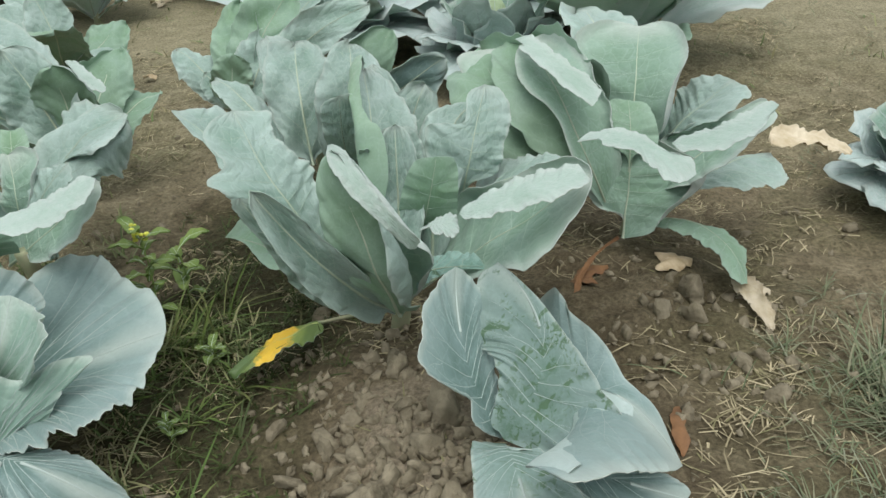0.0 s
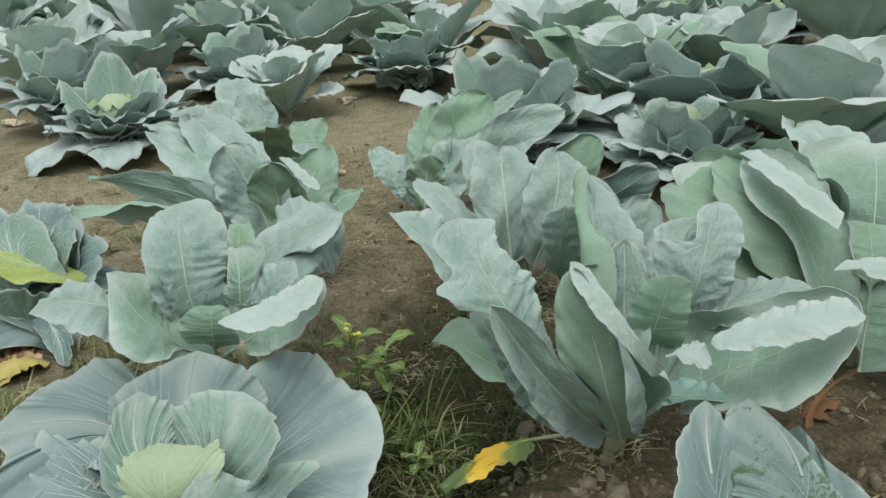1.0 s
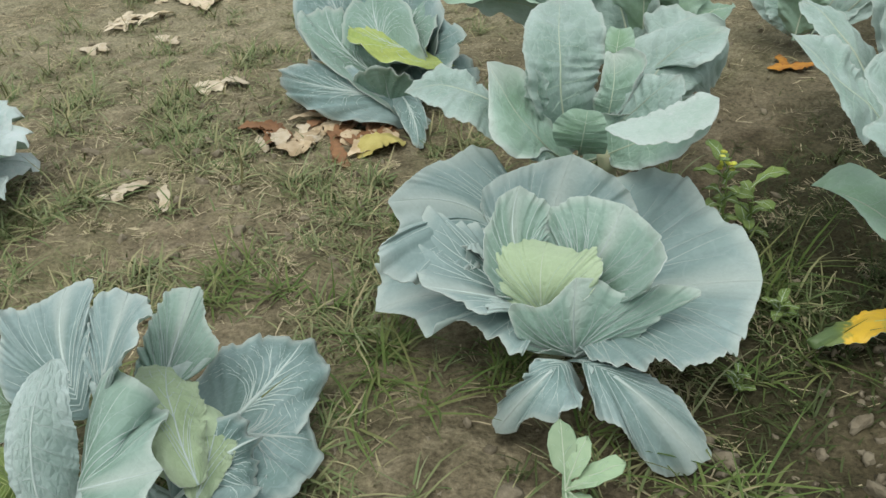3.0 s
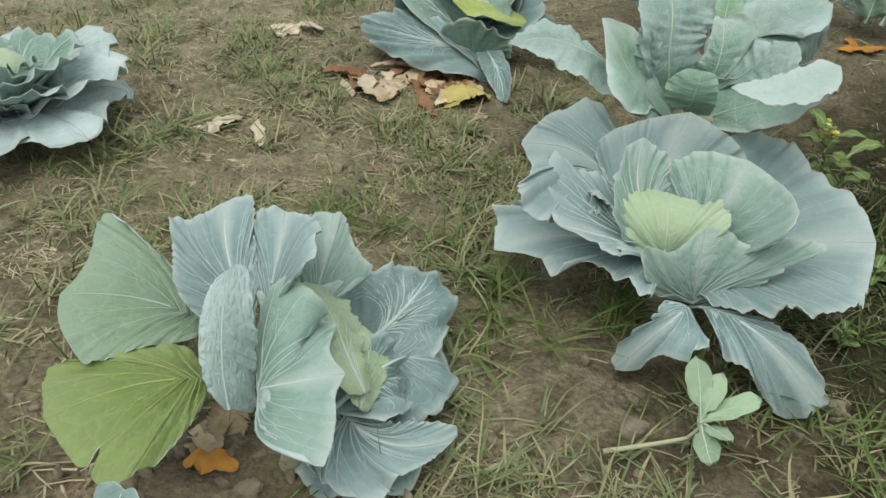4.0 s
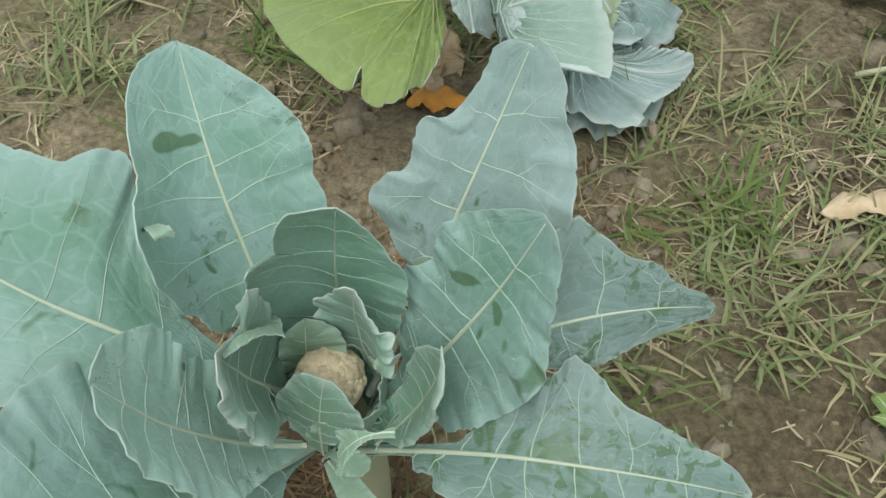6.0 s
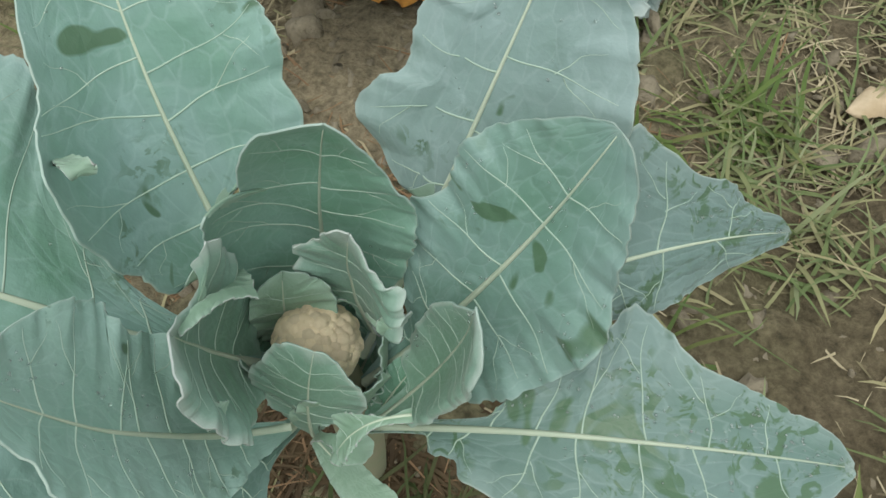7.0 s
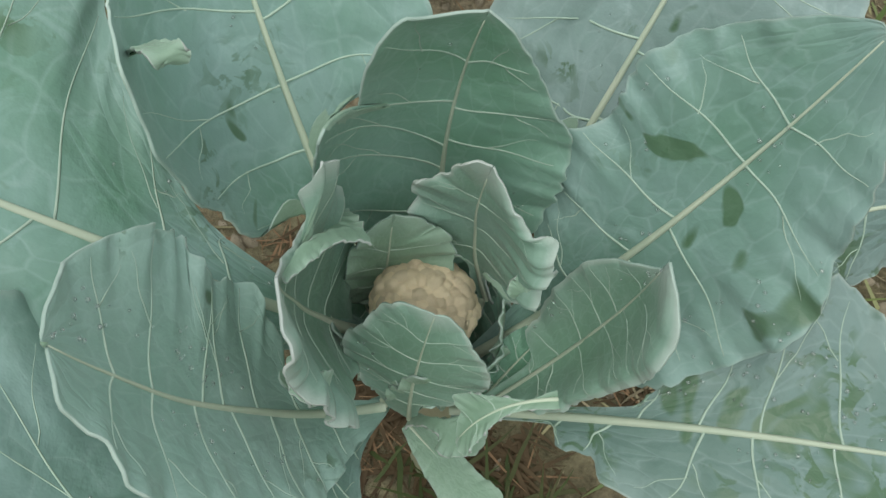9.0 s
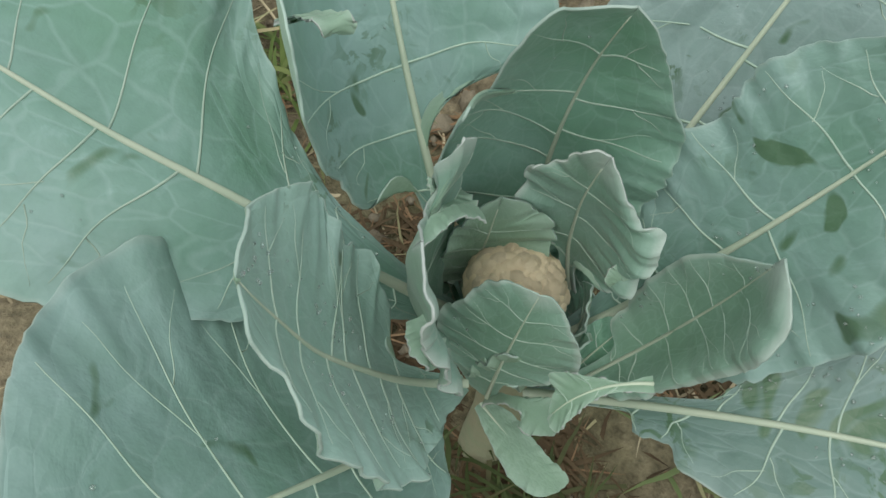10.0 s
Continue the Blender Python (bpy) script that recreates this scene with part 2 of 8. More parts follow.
DRY_ORANGE = plain("orange_leaf_skin", (0.55, 0.27, 0.04), (0.3, 0.13, 0.04), 30.0, 0.75, 0.003, 50.0)
CURD = plain("cauliflower_curd", (0.86, 0.77, 0.56), (0.78, 0.65, 0.42), 60.0, 0.75, 0.002, 300.0)
WATER, wnt, wbsdf, wend = shader("water_bead")
wbsdf.inputs["Base Color"].default_value = (0.75, 0.83, 0.8, 1)
wbsdf.inputs["Transmission Weight"].default_value, wbsdf.inputs["IOR"].default_value, wbsdf.inputs["Roughness"].default_value = 0.8, 1.33, 0.03
STALK = plain("plant_stalk", (0.3, 0.36, 0.22), (0.38, 0.36, 0.24), 40.0, 0.7, 0.002, 80.0)


def blades_material(name, stops, rough=0.65):
    """Every blade of a joined sward takes its own colour, from straw to green."""
    m, nt, bsdf, out = shader(name)
    geo = nt.nodes.new("ShaderNodeNewGeometry")
    col = ramp(nt, geo.outputs["Random Per Island"], stops)
    nt.links.new(mix(nt, 0.3, col, ramp(nt, noise_node(nt, 40.0, 2), ((0.3, (0.3, 0.3, 0.3)), (0.7, (0.7, 0.7, 0.7)))), "OVERLAY"), bsdf.inputs["Base Color"])
    bsdf.inputs["Roughness"].default_value = rough
    bsdf.inputs["Specular IOR Level"].default_value = 0.3
    return m


GRASS = blades_material("grass_blade", ((0.0, (0.34, 0.31, 0.17)), (0.25, (0.24, 0.25, 0.12)), (0.5, (0.15, 0.19, 0.075)), (0.8, (0.115, 0.17, 0.06)), (1.0, (0.25, 0.28, 0.15))))
GRASS_BRIGHT = blades_material("fresh_grass_blade", ((0.0, (0.165, 0.180, 0.068)), (0.4, (0.105, 0.158, 0.038)), (1.0, (0.068, 0.120, 0.026))))
GRASS_DARK = blades_material("young_grass_blade", ((0.0, (0.084, 0.084, 0.035)), (0.4, (0.038, 0.059, 0.015)), (1.0, (0.063, 0.091, 0.025))))
GRASS_GREY = blades_material("grey_green_grass_blade", ((0.0, (0.25, 0.25, 0.16)), (0.4, (0.15, 0.18, 0.1)), (0.8, (0.1, 0.14, 0.07)), (1.0, (0.24, 0.26, 0.18))))
STRAW = blades_material("dry_grass", ((0.0, (0.52, 0.46, 0.3)), (0.4, (0.35, 0.31, 0.19)), (0.75, (0.2, 0.17, 0.105)), (1.0, (0.25, 0.25, 0.12))), 0.8)
ROOT = plain("dry_root_fibre", (0.2, 0.12, 0.065), (0.32, 0.22, 0.12), 14.0, 0.85, vary=False)
# rotting fibre, coloured extra dark to deepen the shade under the cauliflower
SHADE_LITTER = plain("shade_dark_rotting_fibre", (0.05, 0.035, 0.02), (0.13, 0.095, 0.05), 20.0, 0.9, vary=False)
WEED = plain("weed_leaf", (0.15, 0.24, 0.07), (0.24, 0.33, 0.1), 30.0, 0.6)
SAPLING = plain("seedling_leaf", (0.24, 0.36, 0.22), (0.32, 0.43, 0.28), 30.0, 0.6)
FLOWER = plain("yellow_petal", (0.75, 0.72, 0.1), (0.65, 0.7, 0.15), 60.0, 0.6)
CLOD = plain("soil_clod", (0.14, 0.122, 0.082), (0.33, 0.295, 0.21), 24.0, 0.98, 0.014, 70.0, vary=False)


def soil_material():
    m, nt, bsdf, out = shader("garden_soil")
    patch = noise_node(nt, 1.5, 5, 0.6, 0.5)
    mid = noise_node(nt, 11.0, 6, 0.65, 0.3)
    grit = noise_node(nt, 95.0, 6, 0.7)
    col = ramp(nt, mid, ((0.3, (0.06, 0.054, 0.033)), (0.48, (0.15, 0.132, 0.081)), (0.68, (0.31, 0.275, 0.18))))
    col = mix(nt, ramp(nt, patch, ((0.4, (0, 0, 0)), (0.65, (0.75, 0.75, 0.75)))), col, mix(nt, mid, (0.17, 0.138, 0.086), (0.36, 0.315, 0.21)))
    moss = times(nt, ramp(nt, noise_node(nt, 2.3, 4, 0.6, 0.2), ((0.46, (0, 0, 0)), (0.62, (1, 1, 1)))), 0.6)
    col = mix(nt, moss, col, mix(nt, mid, (0.1, 0.105, 0.047), (0.23, 0.222, 0.122)))
    tc = nt.nodes.new("ShaderNodeTexCoord")
    xyz = nt.nodes.new("ShaderNodeSeparateXYZ")
    nt.links.new(tc.outputs["Object"], xyz.inputs[0])
    # a darker, greener soil tone along the furrow between the two rows
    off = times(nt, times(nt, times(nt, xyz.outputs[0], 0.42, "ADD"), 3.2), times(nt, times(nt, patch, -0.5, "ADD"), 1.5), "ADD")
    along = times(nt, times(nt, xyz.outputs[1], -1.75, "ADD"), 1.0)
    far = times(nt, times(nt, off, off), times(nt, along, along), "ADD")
    darkened = ramp(nt, times(nt, far, times(nt, times(nt, mid, -0.5, "ADD"), 0.8), "ADD"), ((0.25, (0.85, 0.85, 0.85)), (0.9, (0, 0, 0))))
    # the ridges on the near side of the furrow are still moist and darker
    side = times(nt, times(nt, times(nt, xyz.outputs[0], 0.88, "ADD"), 2.2), times(nt, times(nt, patch, -0.5, "ADD"), 1.2), "ADD")
    moist = times(nt, ramp(nt, side, ((0.0, (0, 0, 0)), (0.6, (1, 1, 1)))), ramp(nt, times(nt, xyz.outputs[1], 0.3, "ADD"), ((0.05, (0, 0, 0)), (0.45, (1, 1, 1)))))
    col = mix(nt, times(nt, times(nt, moist, 0.6), ramp(nt, times(nt, side, 0.2), ((0.55, (1, 1, 1)), (0.9, (0.3, 0.3, 0.3))))), col, mix(nt, mid, (0.045, 0.034, 0.02), (0.135, 0.105, 0.068)))
    col = mix(nt, darkened, col, mix(nt, mid, (0.024, 0.025, 0.012), (0.07, 0.068, 0.034)))
    # a crumbly ridge that has dried to a pale crust
    rx, ry = times(nt, times(nt, xyz.outputs[0], 0.0, "ADD"), 4.5), times(nt, times(nt, xyz.outputs[1], -1.17, "ADD"), 3.2)
    crust = ramp(nt, times(nt, times(nt, times(nt, rx, rx), times(nt, ry, ry), "ADD"), times(nt, times(nt, mid, -0.5, "ADD"), 1.6), "ADD"), ((0.2, (1, 1, 1)), (0.75, (0, 0, 0))))
    col = mix(nt, times(nt, crust, 0.8), col, mix(nt, mid, (0.15, 0.122, 0.082), (0.45, 0.395, 0.295)))
    # the ground is drier and paler further up the rows
    west = times(nt, times(nt, times(nt, xyz.outputs[0], 1.3, "ADD"), -0.9), 0.0, "MAXIMUM")
    dry = ramp(nt, times(nt, times(nt, times(nt, xyz.outputs[1], west, "ADD"), times(nt, mid, 0.8), "ADD"), 0.2), ((0.5, (0, 0, 0)), (0.85, (1, 1, 1))))
    col = mix(nt, times(nt, dry, 0.85), col, mix(nt, mid, (0.17, 0.16, 0.09), (0.4, 0.37, 0.255)))
    col = mix(nt, 0.8, col, ramp(nt, grit, ((0.3, (0.16, 0.16, 0.16)), (0.7, (0.8, 0.8, 0.8)))), "OVERLAY")
    nt.links.new(col, bsdf.inputs["Base Color"])
    bsdf.inputs["Roughness"].default_value = 0.95
    bsdf.inputs["Specular IOR Level"].default_value = 0.15
    h = times(nt, mid, times(nt, grit, 0.35), "ADD")
    bump(nt, bsdf, h, 1.0, 0.02)
    return m


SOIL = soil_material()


# ---- helpers of shape ----
def smooth(a, b, x):
    t = np.clip((x - a) / (b - a), 0, 1)
    return t * t * (3 - 2 * t)


def ground_z(x, y):
    """Height of the field: low ridges under the rows, trodden furrows between them, a slow rise away to the far end."""
    rise = 0.055 * np.maximum(0, y - 2.0) * smooth(2.0, 3.2, y)
    z = 0.012 * np.sin(3.1 * x + 0.7 * y) + 0.01 * np.sin(2.3 * y - 1.7 * x + 1.0)
    z = z + 0.007 * np.sin(9.0 * x + 2.0 * np.sin(4 * y)) * np.sin(8.0 * y + 1.3)
    z = z + 0.004 * np.sin(23.0 * x + 3 * np.sin(7 * y)) * np.sin(21.0 * y + 2 * np.sin(9 * x))
    z = z + 0.045 * np.exp(-(((x + 0.02 - 0.25 * (1.4 - y)) / 0.17) ** 2 + ((y - 1.3) / 0.4) ** 2))
    z = z + 0.05 * np.exp(-(((x - 0.5) / 0.22) ** 2 + ((y - 1.75) / 0.3) ** 2))
    z = z + 0.03 * np.exp(-(((x + 1.08) / 0.2) ** 2 + ((y - 0.4) / 0.3) ** 2))
    return rise + z - 0.012


def mesh_of(name, verts, faces, mats, index=None, smoothed=True):
    me = bpy.data.meshes.new(name)
    me.from_pydata([tuple(v) for v in verts], [], [tuple(int(i) for i in f) for f in faces])
    for m in mats:
        me.materials.append(m)
    if index is not None:
        me.polygons.foreach_set("material_index", np.asarray(index, dtype=np.int32))
    me.polygons.foreach_set("use_smooth", np.full(len(me.polygons), smoothed))
    me.update()
    return me


def part(name, me, parent, label=""):
    ob = new(name, me)
    ob.parent = parent
    return tagged(ob, label)


def thing(name, at, label, category, group=""):
    ob = new(name)
    ob.location = at
    ob.empty_display_size = 0.05
    return tagged(ob, label, category, group)


def tubes(paths, sides=5):
    """Tapered tubes along paths of (points, radii), as one set of vertices and faces."""
    V, F = [], []
    for pts, rad in paths:
        pts = np.asarray(pts, float)
        n, base = len(pts), sum(len(v) for v in V)
        t = np.gradient(pts, axis=0)
        t /= np.linalg.norm(t, axis=1)[:, None] + 1e-9
        ref = np.array([0.31, 0.17, 0.93]) if abs(t[0][2]) < 0.9 else np.array([1.0, 0.1, 0.0])
        a = np.cross(t, ref)
        a /= np.linalg.norm(a, axis=1)[:, None] + 1e-9
        b = np.cross(t, a)
        ang = np.arange(sides) * 2 * math.pi / sides
        ring = pts[:, None] + np.asarray(rad)[:, None, None] * (np.cos(ang)[None, :, None] * a[:, None] + np.sin(ang)[None, :, None] * b[:, None])
        V.append(ring.reshape(-1, 3))
        for i in range(n - 1):
            for j in range(sides):
                k = (j + 1) % sides
                F.append((base + i * sides + j, base + i * sides + k, base + (i + 1) * sides + k, base + (i + 1) * sides + j))
        F.append(tuple(base + j for j in range(sides)))
        F.append(tuple(base + (n - 1) * sides + j for j in range(sides)))
    return np.concatenate(V), F


class Blade:
    """The surface of one leaf: a bent midrib, an outline, a cupped or rolled cross-section and a ruffled edge."""

    def __init__(self, base, mid, tip, side, w, cup=0.3, curl=(0.0, 0.0), ruf=0.008, nr=4, stem=0.12, early=0.8, blunt=0.5,
                 pucker=0.0015, nv=8, twist=0.0, scallop=0.03, seed=0, fan=0.3, lobes=0.0, fold=0.0, crimp=0.0, sway=0.05, ragged=0.0,
                 spread=1.75, flutes=13, flute=0.009, flare=0.06, fall=0.2):
        r = random.Random(seed)
        self.base, self.mid, self.tip, self.side = (np.array(p, float) for p in (base, mid, tip, side))
        d1, d2 = np.linalg.norm(self.mid - self.base), np.linalg.norm(self.tip - self.mid)
        self.sm = min(0.68, max(0.32, d1 / (d1 + d2)))
        self.w, self.ruf, self.nr, self.stem, self.early, self.blunt = w, min(ruf, 0.12 * w), nr, stem, early, blunt
        self.pucker, self.nv, self.twist, self.scallop, self.fan, self.lobes = min(pucker, 0.07 * w), nv, twist, scallop, fan, lobes
        self.crimp, self.sway, self.ragged = crimp, sway, ragged
        self.spread, self.flutes, self.flute, self.flare, self.fall = spread, flutes, flute, flare, fall
        f = np.linspace(0, spread, 60)
        self.reach = float(np.max((1 - fall * (f / spread) ** 2) * np.sin(f)))
        self.ph = [r.uniform(0, 6.28) for _ in range(8)]
        g = np.linspace(0, 1, 41)
        self.g = g
        self.cross = []
        for c in curl:
            roll = abs(c) > 0.6
            a = g * (1.65 if roll else 1.0)
            for rolled in (False, roll):
                k = np.full(41, cup) if roll else cup + c * smooth(0.45, 0.9, g) * 5.5
                th = fold + np.concatenate(([0], np.cumsum((k[1:] + k[:-1]) / 2 * np.diff(a))))
                if rolled:
                    th = th + math.copysign(2.5, c) * abs(c) * smooth(0.64, 1.22, a)
                d = np.diff(a) if rolled or not roll else np.diff(g)
                x = np.concatenate(([0], np.cumsum((np.cos(th[1:]) + np.cos(th[:-1])) / 2 * d)))
                z = np.concatenate(([0], np.cumsum((np.sin(th[1:]) + np.sin(th[:-1])) / 2 * d)))
                self.cross.append((x, z))

    def rib(self, s):
        s = np.asarray(s)[..., None]
        m = self.sm
        return (self.base * (s - m) * (s - 1) / m + self.mid * s * (s - 1) / (m * (m - 1)) + self.tip * s * (s - m) / (1 - m))

    def width(self, s):
        v = np.clip((s - self.stem) / (1 - self.stem), 0, 1)
        f = np.sin(math.pi * np.clip(v, 1e-4, 1 - 1e-4) ** self.early) ** self.blunt
        f = f * (1 + self.scallop * np.sin(6.283 * self.nr * 1.7 * s + self.ph[0]) + 0.6 * self.scallop * np.sin(6.283 * self.nr * 4.1 * s + self.ph[1]))
        if self.lobes:
            f = f * (1 - self.lobes * smooth(0.2, 0.9, np.abs(np.sin(9.5 * s + self.ph[2]))) * (1 - smooth(0.3, 0.75, s)))
        return self.w * np.maximum(f, 0.0) + 0.004 * (1 - s) ** 2 * (v < 0.15)

    def at(self, s, u):
        s, u = np.broadcast_arrays(np.asarray(s, float), np.asarray(u, float))
        p = self.rib(s)
        e = 0.01
        t = self.rib(np.minimum(s + e, 1)) - self.rib(np.maximum(s - e, 0))
        t /= np.linalg.norm(t, axis=-1)[..., None] + 1e-9
        sd = self.side - (t * self.side).sum(-1)[..., None] * t
        sd /= np.linalg.norm(sd, axis=-1)[..., None] + 1e-9
        nm = np.cross(sd, t)
        if self.twist:
            a = self.twist * (s - 0.4)
            sd, nm = sd * np.cos(a)[..., None] + nm * np.sin(a)[..., None], nm * np.cos(a)[..., None] - sd * np.sin(a)[..., None]
        w = self.width(s)
        au = np.abs(u)
        hold = smooth(0.1, 0.4, s + 0.06 * np.sin(17 * s + self.ph[5])) * (0.86 + 0.14 * np.sin(11 * s + self.ph[1]))
        xl, zl, xr, zr = ((1 - hold) * np.interp(au, self.g, self.cross[i][n]) + hold * np.interp(au, self.g, self.cross[i + 1][n]) for i in (0, 2) for n in (0, 1))
        x = np.where(u < 0, -xl, xr) * w
        z = np.where(u < 0, zl, zr) * w
        rel = w / self.w
        ph = self.ph
        sgn = np.where(u < 0, 1.9, 0.0)
        if self.ragged:
            x = x * (1 + self.ragged * (0.6 * np.sin(6.3 * s + ph[0] + 2 * sgn) + 0.5 * np.sin(14 * s + ph[2] + 3 * sgn) + 0.16 * np.sin(33 * s + ph[4] + sgn) + 0.07 * np.sin(71 * s + ph[6])))
        wave = np.sin(6.283 * self.nr * s + ph[3] + sgn) + 0.5 * np.sin(6.283 * self.nr * 2.3 * s + ph[4] + 2 * sgn) + 0.22 * np.sin(6.283 * self.nr * 5.2 * s + ph[5] + sgn)
        z = z + self.ruf * wave * au ** 2.6 * np.minimum(rel, 1)
        veins = np.abs(np.sin(math.pi * self.nv * (s - self.fan * au ** 1.15)))
        z = z + self.pucker * (veins - 0.6) * (0.3 + au) * smooth(0.02, 0.2, au) * np.minimum(rel, 1)
        z = z + self.crimp * np.sin(6.283 * self.nr * 3.3 * s + ph[2] + sgn) * au ** 5 * np.minimum(rel, 1)
        z = z + self.sway * self.w * np.sin(7.0 * s + 2.2 * u + ph[6]) * au + 0.45 * self.sway * self.w * np.sin(15 * s - 5 * u + ph[7])
        return p + sd * x[..., None] + nm * z[..., None]


class Fan(Blade):
    """A round cabbage leaf: s runs from the stalk to the rim, u across the fan; the rim is fluted and crimped."""

    def at(self, s, u):
        s, u = np.broadcast_arrays(np.asarray(s, float), np.asarray(u, float))
        ph, f = self.ph, u * self.spread
        r = 1 - self.fall * u ** 2 + 0.025 * np.sin(5.1 * f + ph[0]) + 0.02 * np.sin(11 * f + ph[1]) + self.scallop * 0.5 * np.sin(27 * f + ph[2]) + 0.008 * np.sin(53 * f + ph[3])
        rho = s * r
        q = np.clip(rho * np.cos(f), -0.25, 1.1)
        p = self.rib(q)
        t = self.rib(q + 0.01) - self.rib(q - 0.01)
        t /= np.linalg.norm(t, axis=-1)[..., None] + 1e-9
        sd = self.side - (t * self.side).sum(-1)[..., None] * t
        sd /= np.linalg.norm(sd, axis=-1)[..., None] + 1e-9
        nm = np.cross(sd, t)
        c = rho * np.sin(f) / self.reach
        au = np.abs(c)
        hold = smooth(0.35, 0.7, s)
        xl, zl, xr, zr = ((1 - hold) * np.interp(au, self.g, self.cross[i][n]) + hold * np.interp(au, self.g, self.cross[i + 1][n]) for i in (0, 2) for n in (0, 1))
        w = self.w
        x = np.where(c < 0, -xl, xr) * w
        z = np.where(c < 0, zl, zr) * w
        edge = s ** 2.8
        wave = np.sin(self.flutes * f + ph[3] + 1.3 * np.sin(2.1 * f + ph[1])) + 0.6 * np.sin(self.flutes * 1.7 * f + ph[4]) + 0.35 * np.sin(self.flutes * 3.1 * f + ph[5])
        z = z + self.flute * wave * edge * (0.7 + 0.3 * np.sin(3 * f + ph[7]))
        z = z + self.pucker * (np.abs(np.sin(0.5 * self.nv * f + ph[6] + 0.9 * np.sin(2.7 * f + ph[2]) + 0.6 * s)) - 0.6) * smooth(0.1, 0.6, s)
        z = z - self.flare * w * smooth(0.72, 1.0, s) ** 2 + self.sway * w * np.sin(4.0 * f + 3 * s + ph[6]) * s * s
        return p + sd * x[..., None] + nm * z[..., None]

    def vein_paths(self, o, count, rib, fine, seed):
        r = random.Random(seed + 77)
        s = np.linspace(0, 0.95, 16)
        paths = [(self.at(s, 0 * s) - o, rib * (1 - 0.88 * s) + 0.0003)]
        for i in range(2 * count):
            u = (i + 0.5 + r.uniform(-0.3, 0.3)) / count - 1
            lead = 0.1 + 0.4 * (1 - abs(u)) * r.uniform(0.6, 1.1)
            q = np.linspace(0, 1, 14)
            ss = lead + (r.uniform(0.8, 0.94) - lead) * q
            uu = u * 0.92 * q ** 0.75 + 0.02 * np.sin(5 * q + i)
            paths.append((self.at(ss, uu) - o, fine * (1.25 - 0.95 * q)))
            if r.random() < 0.6:
                q2 = np.linspace(0, 1, 6)
                k = r.randint(5, 9)
                paths.append((self.at(ss[k] + (0.9 - ss[k]) * q2, np.clip(uu[k] + (u * 0.92 - uu[k]) * q2 + r.choice((-1, 1)) * 0.07 * q2, -0.97, 0.97)) - o, fine * 0.6 * (1 - 0.7 * q2)))
        return paths


